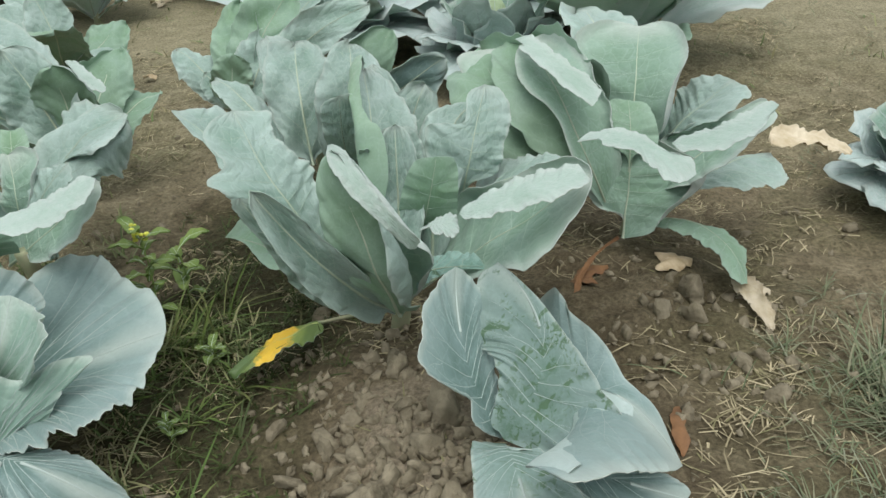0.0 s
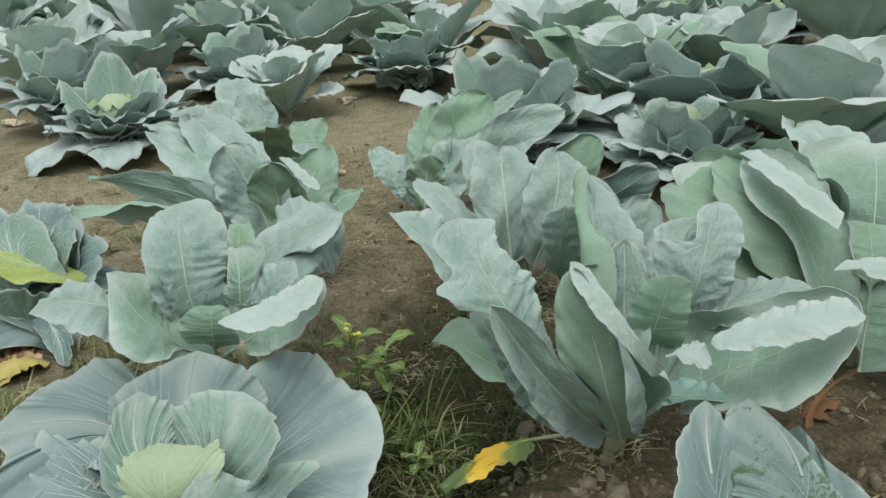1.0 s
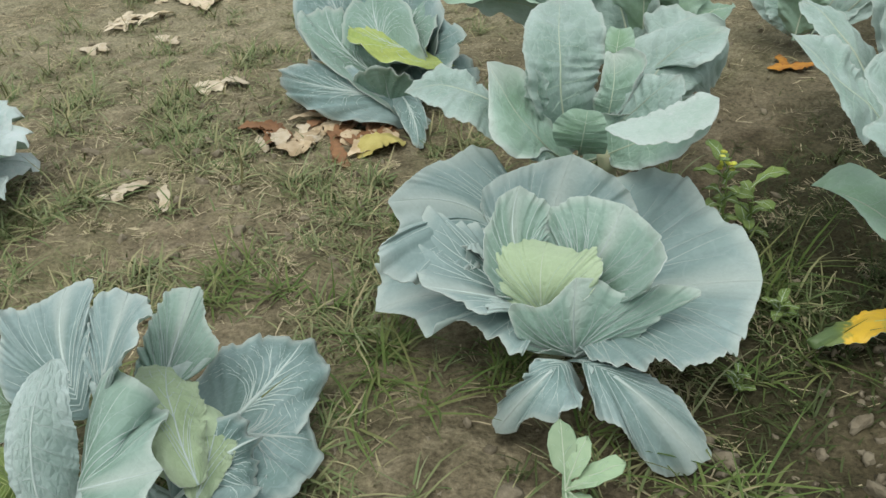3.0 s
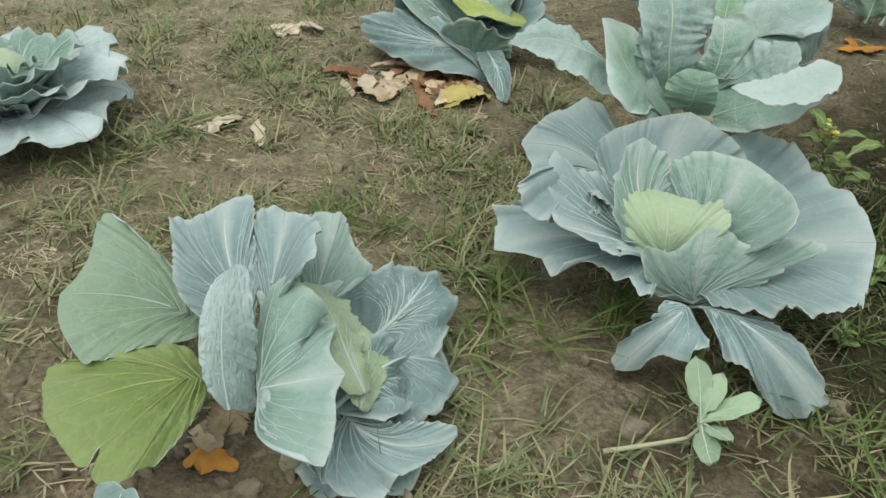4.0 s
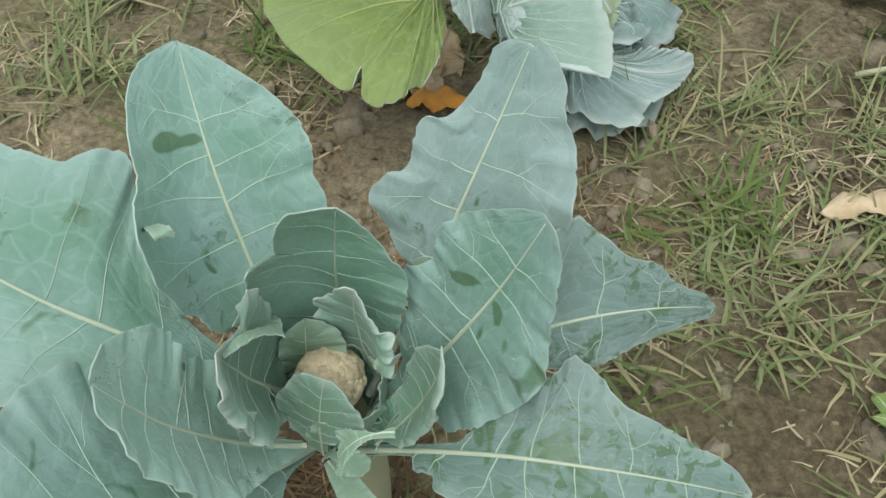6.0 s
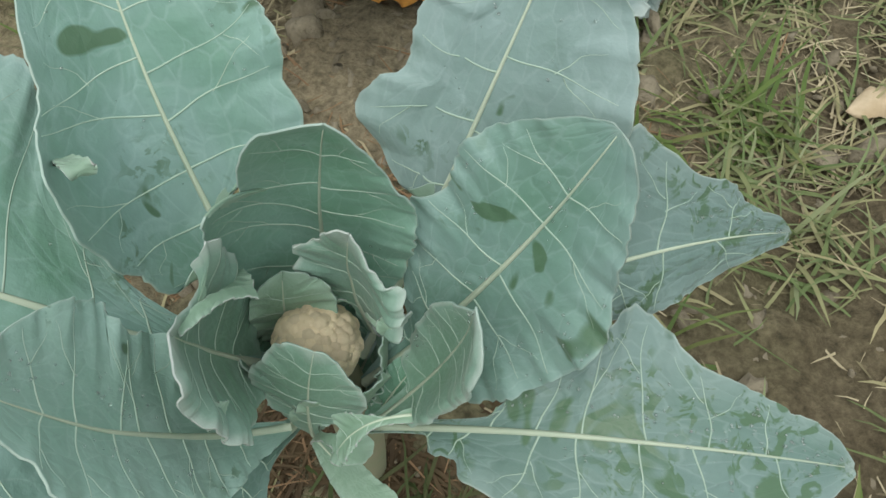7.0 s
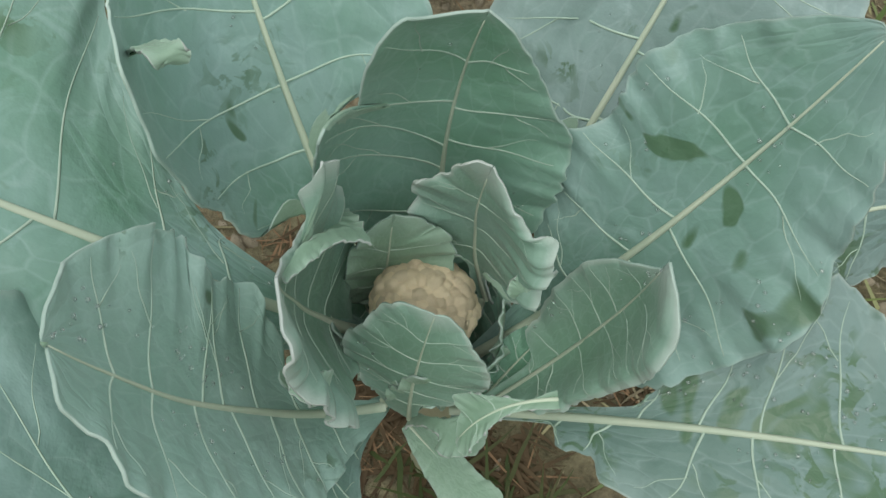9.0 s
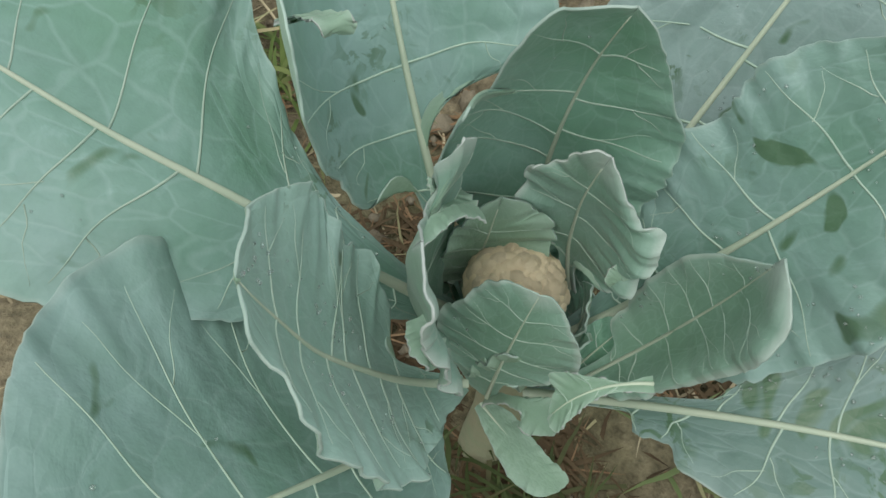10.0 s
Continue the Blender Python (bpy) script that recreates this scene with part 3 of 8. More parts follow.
class Sheet(Blade):
    """A leaf of any outline: each half is drawn by its rim, as places along and out from the midrib, folded, cupped or rolled as a half."""

    def __init__(self, base, mid, tip, side, w, left, right, fold=(0.0, 0.0), cup=(0.0, 0.0), roll=(0.0, 0.0), lip=0.75, teeth=0.0021, ruf=0.0035, nr=5,
                 pucker=0.0007, nv=9, sway=0.035, flute=0.0, flutes=9, crease=0.0, radial=0.0, crimp=0.0, seed=0):
        self.base, self.mid, self.tip, self.side = (np.array(p, float) for p in (base, mid, tip, side))
        d1, d2 = np.linalg.norm(self.mid - self.base), np.linalg.norm(self.tip - self.mid)
        self.sm = min(0.68, max(0.32, d1 / (d1 + d2)))
        r = random.Random(seed * 3 + 1)
        self.ph = [r.uniform(0, 6.28) for _ in range(8)]
        n, m = 300, 30
        length = np.linalg.norm(self.mid - self.base) + np.linalg.norm(self.tip - self.mid)
        v = np.linspace(0, 1, n + 1)
        q = np.linspace(0, 1, m + 1)
        self.half, self.radial = [], radial
        end = max(left[-1][0], right[-1][0]) + 0.004
        for k, rim in enumerate((left, right)):
            pts = [(0.0, 0.004)] + ([(rim[0][0] * 0.8, 0.006)] if rim[0][0] > 0.25 and rim[0][1] > 0.012 else []) + [tuple(p) for p in rim] + [(end, 0.0)]
            pts = np.array(pts, float) * (length, 1.0)
            far = np.concatenate(([pts[0] * 2 - pts[1]], pts, [pts[-1] * 2 - pts[-2]]))
            line = []
            for i in range(len(pts) - 1):
                a, b, c, d = far[i:i + 4]
                g = np.linspace(0, 1, 24, endpoint=False)[:, None]
                line.append(0.5 * (2 * b + (c - a) * g + (2 * a - 5 * b + 4 * c - d) * g * g + (3 * b - a - 3 * c + d) * g ** 3))
            line = np.concatenate(line + [pts[-1:]])
            arc = np.concatenate(([0], np.cumsum(np.linalg.norm(np.diff(line, axis=0), axis=1))))
            far_s, out = np.interp(v * arc[-1], arc, line[:, 0]) / length, np.maximum(np.interp(v * arc[-1], arc, line[:, 1]), 0)
            a = v * arc[-1]
            p1, p2, p3 = (r.uniform(0, 6.28) for _ in range(3))
            tooth = np.abs(np.sin(a / 0.0042 + p1 + 1.2 * np.sin(a / 0.011 + p2))) + 0.6 * np.abs(np.sin(a / 0.0027 + p3)) - 0.9
            out = out + min(teeth, 0.05 * w + 0.0003) * tooth * (0.55 + 0.45 * np.sin(a / 0.019 + p3)) * smooth(0.006, 0.02, out)
            rolled = roll[k]
            X = q[None, :] * out[:, None] * (1 + 0.22 * abs(rolled))
            th = fold[k] * smooth(0.0, 0.22, q)[None, :] + cup[k] / 0.1 * X
            th = th + rolled * 1.6 * smooth(lip, 1.0, q)[None, :] * (0.72 + 0.28 * np.sin(9 * v + p1) + 0.12 * np.sin(23 * v + p2))[:, None] * smooth(0.02, 0.2, v)[:, None]
            d = np.diff(X, axis=1)
            half = (th[:, 1:] + th[:, :-1]) / 2
            x = np.concatenate((np.zeros((n + 1, 1)), np.cumsum(np.cos(half) * d, 1)), 1)
            z = np.concatenate((np.zeros((n + 1, 1)), np.cumsum(np.sin(half) * d, 1)), 1)
            root = v * min(1.0, end) * (1 - radial)
            S = root[:, None] + (far_s - root)[:, None] * q[None, :] ** (1.15 - 0.15 * radial)
            rel = np.minimum(1, out / w)[:, None]
            ph = self.ph
            z = z + min(ruf, 0.12 * w) * (np.sin(6.283 * nr * v + ph[3] + 2 * k) + 0.6 * np.sin(6.283 * nr * 2.3 * v + ph[4] + k) + 0.25 * np.sin(6.283 * nr * 5.1 * v + ph[5]))[:, None] * q[None, :] ** 2.4 * rel
            z = z + pucker * (np.sin(math.pi * nv * (v[:, None] - 0.05 * q[None, :]) + 0.4 + 0.9 * np.sin(8 * v + ph[2])[:, None] + 0.8 * np.sin(5 * q + 9 * v[:, None] + ph[4])) ** 2 - 0.5) * (0.55 + 0.45 * np.sin(9 * v[:, None] + 7 * q[None, :] + ph[1]) * np.sin(13 * v[:, None] - 4 * q[None, :] + ph[5])) * smooth(0.03, 0.3, q)[None, :] * rel
            z = z + sway * w * (np.sin(7 * v[:, None] + 2.2 * q[None, :] + ph[6] + 2 * k) * q[None, :] + 0.4 * np.sin(15 * v[:, None] - 5 * q[None, :] + ph[7])) * rel
            swell = np.sin(flutes * 6.283 * v + ph[1] + 2.3 * np.sin(6 * v + ph[2])) * (0.6 + 0.4 * np.sin(11 * v + ph[0])) + 0.5 * np.sin(flutes * 11.3 * v + ph[0] + 1.8 * np.sin(9 * v + ph[4]))
            z = z + flute * swell[:, None] * q[None, :] ** 3.2 * np.minimum(1, 1.6 * rel)
            frill = np.sin(a / 0.0075 + 2.6 * np.sin(13 * v + ph[2])) * (0.55 + 0.45 * np.sin(19 * v + ph[6])) + 0.5 * np.sin(a / 0.0046 + 2.0 * np.sin(23 * v + ph[5])) + 0.25 * np.sin(a / 0.0029 + ph[3])
            z = z + crimp * frill[:, None] * q[None, :] ** 6 * np.minimum(1, 1.6 * rel)
            if crease and k == 0:
                z = z - crease * w * np.exp(-((q[None, :] - 0.42) / 0.07) ** 2) * 0.2 * rel
            side_v = (-1 if k == 0 else 1)
            C = np.clip(S, -0.2, 1.1)
            P = self.rib(C)
            t = self.rib(C + 0.01) - self.rib(C - 0.01)
            t /= np.linalg.norm(t, axis=-1)[..., None] + 1e-9
            P = P + t * (S - C)[..., None] * length
            sd = self.side - (t * self.side).sum(-1)[..., None] * t
            sd /= np.linalg.norm(sd, axis=-1)[..., None] + 1e-9
            self.half.append(P + side_v * sd * x[..., None] + np.cross(sd, t) * z[..., None])

    def at(self, s, u):
        s, u = np.broadcast_arrays(np.asarray(s, float), np.asarray(u, float))
        n, m = self.half[0].shape[0] - 1, self.half[0].shape[1] - 1
        a, b = np.clip(s, 0, 1) * n, np.minimum(np.abs(u), 1) * m
        i, j = np.minimum(a.astype(int), n - 1), np.minimum(b.astype(int), m - 1)
        fa, fb = (a - i)[..., None], (b - j)[..., None]
        both = [(h[i, j] * (1 - fa) + h[i + 1, j] * fa) * (1 - fb) + (h[i, j + 1] * (1 - fa) + h[i + 1, j + 1] * fa) * fb for h in self.half]
        return np.where((u < 0)[..., None], both[0], both[1])

    def vein_paths(self, o, count, rib, fine, seed):
        r = random.Random(seed + 77)
        s = np.linspace(0, 0.985, 24)
        paths = [((self.at(0 * s + 1, s) if self.radial else self.at(s, 0 * s)) - o, rib * (1 - 0.97 * s ** 0.85) + 0.0002)]
        for sign in (-1, 1):
            for i in range(count):
                s0 = 0.16 + 0.74 * (i + 0.4 + r.uniform(-0.22, 0.22)) / count
                q = np.linspace(0, 1, 16)
                reach, bend, gain = r.uniform(0.86, 0.96), r.uniform(-0.014, 0.014), r.uniform(-0.05, 0.03)
                ss = np.clip(s0 + gain * q + bend * np.sin(3 * q) + 0.0025 * np.sin(9 * q + i), 0, 0.985)
                rr = fine * (1.5 - 0.7 * s0) * (1 - 0.72 * q)
                paths.append((self.at(ss, sign * q * reach) - o, rr))
                for f0, way in ((r.uniform(0.3, 0.5), 1), (r.uniform(0.5, 0.7), -1)):
                    if r.random() < 0.6:
                        q2 = np.linspace(0, 1, 9)
                        sf = np.interp(f0, q, ss)
                        s2 = np.clip(sf + way * 0.055 * q2 ** 0.8 + gain * 0.3 * q2 + 0.004 * np.sin(7 * q2 + i), 0, 0.985)
                        paths.append((self.at(s2, sign * (f0 * reach + (0.93 - f0 * reach) * r.uniform(0.6, 0.95) * q2)) - o, fine * 0.52 * (1 - 0.7 * q2)))
        return paths


def leaf_mesh(b, o, mats, ns=22, nu=16, thick=0.0011):
    """The blade of leaf b as a closed, thin shell round the origin o: upper face, pale rim, underside."""
    s = np.linspace(0, 1, ns + 1) ** 0.95
    u = np.sin(np.linspace(-1, 1, nu + 1) * math.pi / 2)
    S, U = np.meshgrid(s, u, indexing="ij")
    P = b.at(S, U) - np.array(o)
    N = np.cross(np.gradient(P, axis=1), np.gradient(P, axis=0))
    N /= np.linalg.norm(N, axis=-1)[..., None] + 1e-9
    Q = P - N * thick
    m, n = ns + 1, nu + 1
    verts = np.concatenate((P.reshape(-1, 3), Q.reshape(-1, 3)))
    i, j = np.meshgrid(np.arange(ns), np.arange(nu), indexing="ij")
    a = (i * n + j).ravel()
    top = np.stack((a, a + 1, a + n + 1, a + n), 1)
    k = m * n
    low = np.stack((a + k, a + n + k, a + n + 1 + k, a + 1 + k), 1)
    ii, jj = np.arange(ns), np.arange(nu)
    l0, l1 = ii * n, (ii + 1) * n
    r0, r1 = ii * n + nu, (ii + 1) * n + nu
    t0, t1 = ns * n + jj, ns * n + jj + 1
    rim = np.concatenate((np.stack((l0, l1, l1 + k, l0 + k), 1), np.stack((r1, r0, r0 + k, r1 + k), 1), np.stack((t0, t1, t1 + k, t0 + k), 1)))
    faces = np.concatenate((top, low, rim))
    index = np.concatenate((np.zeros(len(top)), np.full(len(low), 2), np.ones(len(rim))))
    me = mesh_of("leaf", verts, faces, mats, index)
    uv = np.stack((np.tile((U.ravel() + 1) / 2, 2), np.tile(S.ravel(), 2)), 1)
    loops = np.zeros(len(me.loops), dtype=np.int32)
    me.loops.foreach_get("vertex_index", loops)
    me.uv_layers.new(name="UVMap").data.foreach_set("uv", uv[loops].ravel())
    return me


def vein_mesh(b, o, mat, count=8, rib=0.004, fine=0.0009, fork=True, sides=5, seed=0):
    """Midrib and side veins that stand proud of the blade."""
    o = np.array(o)
    if isinstance(b, (Fan, Sheet)):
        paths = b.vein_paths(o, count, rib, fine, seed)
    else:
        r = random.Random(seed + 77)
        s = np.linspace(0, 0.97, 16)
        paths = [(b.at(s, 0 * s) - o, rib * (1 - 0.9 * s) + 0.0003)]
        for i in range(count):
            for sign in (-1, 1):
                s0 = b.stem + (0.9 - b.stem) * ((i + 0.3 + r.uniform(-0.25, 0.25)) / count) ** (1 + b.fan * 0.6)
                reach = r.uniform(0.72, 0.92)
                q = np.linspace(0, 1, 13)
                bend = r.uniform(-0.02, 0.05)
                ss = np.clip(s0 + b.fan * (q * reach) ** 1.15 * (1 - 0.5 * s0) + bend * np.sin(3 * q), 0, 0.97)
                rr = fine * (1.15 - 0.5 * s0) * (1 - 0.75 * q)
                paths.append((b.at(ss, sign * q * reach) - o, rr))
                if fork and r.random() < 0.35:
                    q2 = np.linspace(0, 1, 6)
                    f0 = r.uniform(0.3, 0.55)
                    sf = np.interp(f0, q, ss)
                    up = r.choice((-0.05, 0.06, 0.09))
                    s2 = np.clip(sf + up * q2 + b.fan * 0.3 * q2, 0, 0.97)
                    paths.append((b.at(s2, sign * (f0 * reach + (0.85 - f0) * 0.7 * q2)) - o, fine * 0.6 * (1 - 0.7 * q2)))
    v, f = tubes(paths, sides)
    main = (len(paths[0][0]) - 1) * sides + 2
    return mesh_of("midrib", v, f, [mat, VEIN if mat is RIB else mat], [0] * main + [1] * (len(f) - main))


LEAF_SEED = [100]


def leaf(plant, base, mid, tip, side, w, kind="cauli", mats=None, veins=8, rib=0.004, fine=0.0006, label="", res=(44, 30), ribmat=None, name="leaf", drops=0, **shape):
    """One leaf of a plant, with its midrib and veins as a part of its own."""
    LEAF_SEED[0] += 1
    seed = shape.pop("seed", LEAF_SEED[0])
    if kind == "fan":
        d = dict(ruf=0.0, nv=20, pucker=0.0045, scallop=0.02, sway=0.05)
        mats = mats or (CABBAGE, RIM_PALE, CABBAGE_UNDER)
        res = (24, 72) if res == (44, 30) else res
        for k in ("early", "blunt", "stem", "nr", "ruf", "crimp", "wide"):
            shape.pop(k, 0)
    elif kind == "sheet":
        d = dict()
        mats = mats or (BLADE_PALE, RIM, UNDER)
        res = ((44, 16) if w < 0.012 else (70, 20) if w < 0.035 else (110, 32)) if res == (44, 30) else res
    elif kind == "cabbage":
        d = dict(early=1.2, blunt=0.4, nr=5, ruf=0.011, nv=13, pucker=0.006, fan=0.75, stem=0.0, scallop=0.016, crimp=0.004, sway=0.06, ragged=0.04)
        mats = mats or (CABBAGE, RIM_PALE, CABBAGE_UNDER)
    else:
        d = dict(early=0.95, blunt=0.42, nr=3, ruf=0.006, nv=8, pucker=0.0065, fan=0.3, stem=0.1, scallop=0.025, crimp=0.0022, ragged=0.07, sway=0.06 if mats and mats[0] in (BLADE_WET, BLADE_SPOT, BLADE, BLADE_GREEN, BLADE_BLUE, BLADE_WAX_LIT) else 0.13)
        if mats and mats[0] in (BLADE_WET, BLADE_SPOT, BLADE, BLADE_GREEN, BLADE_BLUE, BLADE_WAX_LIT) or plant.name == "cauliflower_plant":
            d.update(pucker=0.002, crimp=0.0008, ragged=0.0, sway=0.045, scallop=0.018)
        mats = mats or (BLADE_PALE, RIM, UNDER)
    d.update(shape)
    b = {"fan": Fan, "sheet": Sheet}.get(kind, Blade)(base, mid, tip, side, w, seed=seed, **d)
    o = plant.location
    ob = part(name, leaf_mesh(b, o, mats, *res), plant, label)
    if veins:
        part("midrib", vein_mesh(b, o, ribmat or (RIB if kind in ("cauli", "sheet") else RIB_BLUE), veins, rib, fine, seed=seed), ob, "pale raised midrib and veins")
    if drops:
        tagged(part("dew", drop_mesh(b, o, drops, seed), ob), "beads of clear water", kind="stuff")
    return ob


def drop_mesh(b, o, count, seed):
    """Beads of water lying on the blade, in loose clusters."""
    r = random.Random(seed + 5)
    v, f = ball(1)
    f = np.array(f)
    V, F = [], []
    spots = [(r.uniform(0.3, 0.95), r.uniform(-0.9, 0.9)) for _ in range(max(2, count // 9))]
    for i in range(count):
        cs, cu = r.choice(spots)
        p = b.at(np.clip(cs + r.gauss(0, 0.07), 0.2, 0.97), np.clip(cu + r.gauss(0, 0.12), -0.95, 0.95))
        size = r.uniform(0.0004, 0.0012)
        V.append(v * np.array([size, size, size * 0.75]) + p - np.array(o) + np.array([0, 0, size * 0.35]))
        F.append(f + i * len(v))
    return mesh_of("dew", np.concatenate(V), np.concatenate(F), [WATER])


def stalk(plant, a, b, r0, r1, name="stem", mat=None):
    q = np.linspace(0, 1, 7)[:, None]
    a, b = np.array(a, float), np.array(b, float)
    pts = a + (b - a) * q + np.array([0.006, 0.004, 0]) * np.sin(q * 3.1)
    v, f = tubes([(pts - np.array(plant.location), np.linspace(r0, r1, 7))], 9)
    return part(name, mesh_of(name, v, f, [mat or STALK]), plant)


def ball(n=2):
    bm = bmesh.new()
    bmesh.ops.create_icosphere(bm, subdivisions=n, radius=1.0)
    v = np.array([x.co[:] for x in bm.verts])
    f = [[x.index for x in p.verts] for p in bm.faces]
    bm.free()
    return v, f


def cauliflower_curd(plant, at, radius):
    """A dome of small round florets, each a mesh of its own."""
    curd = part("curd", mesh_of("curd", *dome(np.array(at) - np.array(plant.location), radius * 0.93), [CURD]), plant, "small cream curd of knobbly florets")
    v, f = ball(2)
    shapes = []
    for k in range(3):
        r = random.Random(k + 5)
        jig = np.array([0.06 * noise.noise(Vector(p) * 3.2 + Vector((k * 7.1, 0, 0))) for p in v])[:, None]
        shapes.append(mesh_of("floret", v * (1 + 2.2 * jig), f, [CURD]))
    r = random.Random(4)
    for i in range(130):
        z = 1 - (i + 0.5) / 130 * 0.95
        az = i * 2.399963
        d = Vector((math.sqrt(max(0, 1 - z * z)) * math.cos(az), math.sqrt(max(0, 1 - z * z)) * math.sin(az), z))
        ob = part("floret", shapes[i % 3], curd)
        size = radius * r.uniform(0.15, 0.23)
        ob.matrix_basis = Matrix.LocRotScale(Vector(at) - plant.location + d * radius * 0.8, Euler((r.uniform(0, 6), r.uniform(0, 6), r.uniform(0, 6))), Vector((size, size, size * r.uniform(0.8, 1.0))))
    return curd


def dome(at, radius):
    v, f = ball(3)
    v = v * np.array([1.0, 1.0, 0.85])
    n = np.array([noise.noise(Vector(p) * 4.0) for p in v])[:, None]
    return v * radius * (1 + 0.08 * n) + np.array(at), f


def cabbage_heart(plant, at, size):
    """The tight ball of inner leaves under the open ones."""
    v, f = ball(3)
    n = np.array([noise.noise(Vector(p) * 2.5) for p in v])[:, None]
    v = v * np.array(size) * (1 + 0.06 * n) + np.array(at) - np.array(plant.location)
    return part("heart", mesh_of("heart", v, f, [HEART]), plant, "tight pale green heart")


# ---- the field ----
def axis(lo, hi, step, far):
    """Even steps between lo and hi, growing ones out to far on both sides."""
    mid = np.arange(lo, hi + step / 2, step)
    out, d = [], step
    while sum(out) < far:
        d *= 1.18
        out.append(d)
    grow = np.cumsum(out)
    return np.concatenate((lo - grow[::-1], mid, hi + grow))


def make_ground():
    xs, ys = axis(-3.4, 1.6, 0.016, 120), axis(-0.5, 3.4, 0.016, 160)
    X, Y = np.meshgrid(xs, ys, indexing="ij")
    Z = ground_z(X, Y)
    flat = np.clip((Y - 14) / 20, 0, 1)
    Z = Z * (1 - flat) + flat * np.minimum(Z, 1.2)
    n = len(ys)
    pts = np.stack((X, Y, Z), -1).reshape(-1, 3)
    near = (pts[:, 0] > -3.5) & (pts[:, 0] < 1.7) & (pts[:, 1] > -0.6) & (pts[:, 1] < 3.5)
    for i in np.nonzero(near)[0]:
        p = pts[i]
        crumb = noise.noise(Vector((p[0] * 16, p[1] * 16, 0.3))) * 0.012 + abs(noise.noise(Vector((p[0] * 34, p[1] * 34, 4.1)))) * 0.014 + noise.noise(Vector((p[0] * 6.5, p[1] * 6.5, 7.7))) * 0.012
        pts[i, 2] += crumb
    i, j = np.meshgrid(np.arange(len(xs) - 1), np.arange(n - 1), indexing="ij")
    a = (i * n + j).ravel()
    faces = np.stack((a, a + n, a + n + 1, a + 1), 1)
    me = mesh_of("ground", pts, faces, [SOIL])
    return tagged(new("ground", me), "brown crumbly garden soil with bare furrows and low ridges", "soil", kind="structure")


make_ground()


def gz(x, y):
    return float(ground_z(np.float64(x), np.float64(y)))


# ---- plants of the further rows ----
def generic_cauliflower(name, at, label, seed, n=18, size=1.0, res=(34, 16), veins=4):
    r = random.Random(seed)
    pl = thing(name, at, label, "cauliflower plant", "cauliflower plants")
    o = Vector(at)
    n = n + 1
    for i in range(n):
        k = i / (n - 1)
        az = i * 2.4 + r.uniform(-0.3, 0.3)
        e0 = radians(76 - 50 * k)
        e1 = radians(74 - 80 * k + r.uniform(-16, 16))
        ln = size * (0.22 + 0.17 * math.sin(k * 2.6) + r.uniform(-0.02, 0.03))
        out = Vector((math.cos(az), math.sin(az), 0))
        b = o + Vector((0, 0, 0.02 + 0.06 * (1 - k))) + out * 0.015
        m = b + (out * math.cos(e0) + Vector((0, 0, math.sin(e0)))) * ln * 0.5
        t = m + (out * math.cos(e1) + Vector((0, 0, math.sin(e1)))) * ln * 0.5
        side = Vector((0, 0, 1)).cross(-out) + Vector((0, 0, r.uniform(-0.25, 0.25)))
        mats = (UNDER, RIM, UNDER_WAX_LIT) if r.random() < 0.2 else (BLADE_BLOOM_LIT, RIM_PALE, UNDER_WAX_LIT)
        w = ln * r.uniform(0.25, 0.36)
        rims = [tuple((p + r.uniform(-0.03, 0.03), w * f * r.uniform(0.78, 1.15)) for p, f in ((0.16, 0.3), (0.34, 0.68), (0.52, 0.95), (0.72, 1.0), (0.88, 0.66), (0.98, 0.26))) for _ in range(2)]
        leaf(pl, b, m, t, side, w, kind="sheet", left=rims[0], right=rims[1], mats=mats, fold=(r.uniform(0.0, 0.3), r.uniform(0.0, 0.3)), cup=(r.uniform(0.0, 0.4), r.uniform(0.0, 0.4)),
             roll=(r.choice((0, 0, -0.7, -0.9)), r.choice((0, -0.5, -0.9))), lip=0.76, ruf=0.008, nr=4, veins=veins, rib=0.0035, fine=0.0008, teeth=0.003, pucker=0.003, sway=0.09, res=res, seed=seed * 50 + i)
    stalk(pl, o + Vector((0, 0, -0.03)), o + Vector((0, 0, 0.1)), 0.016, 0.014)
    return pl


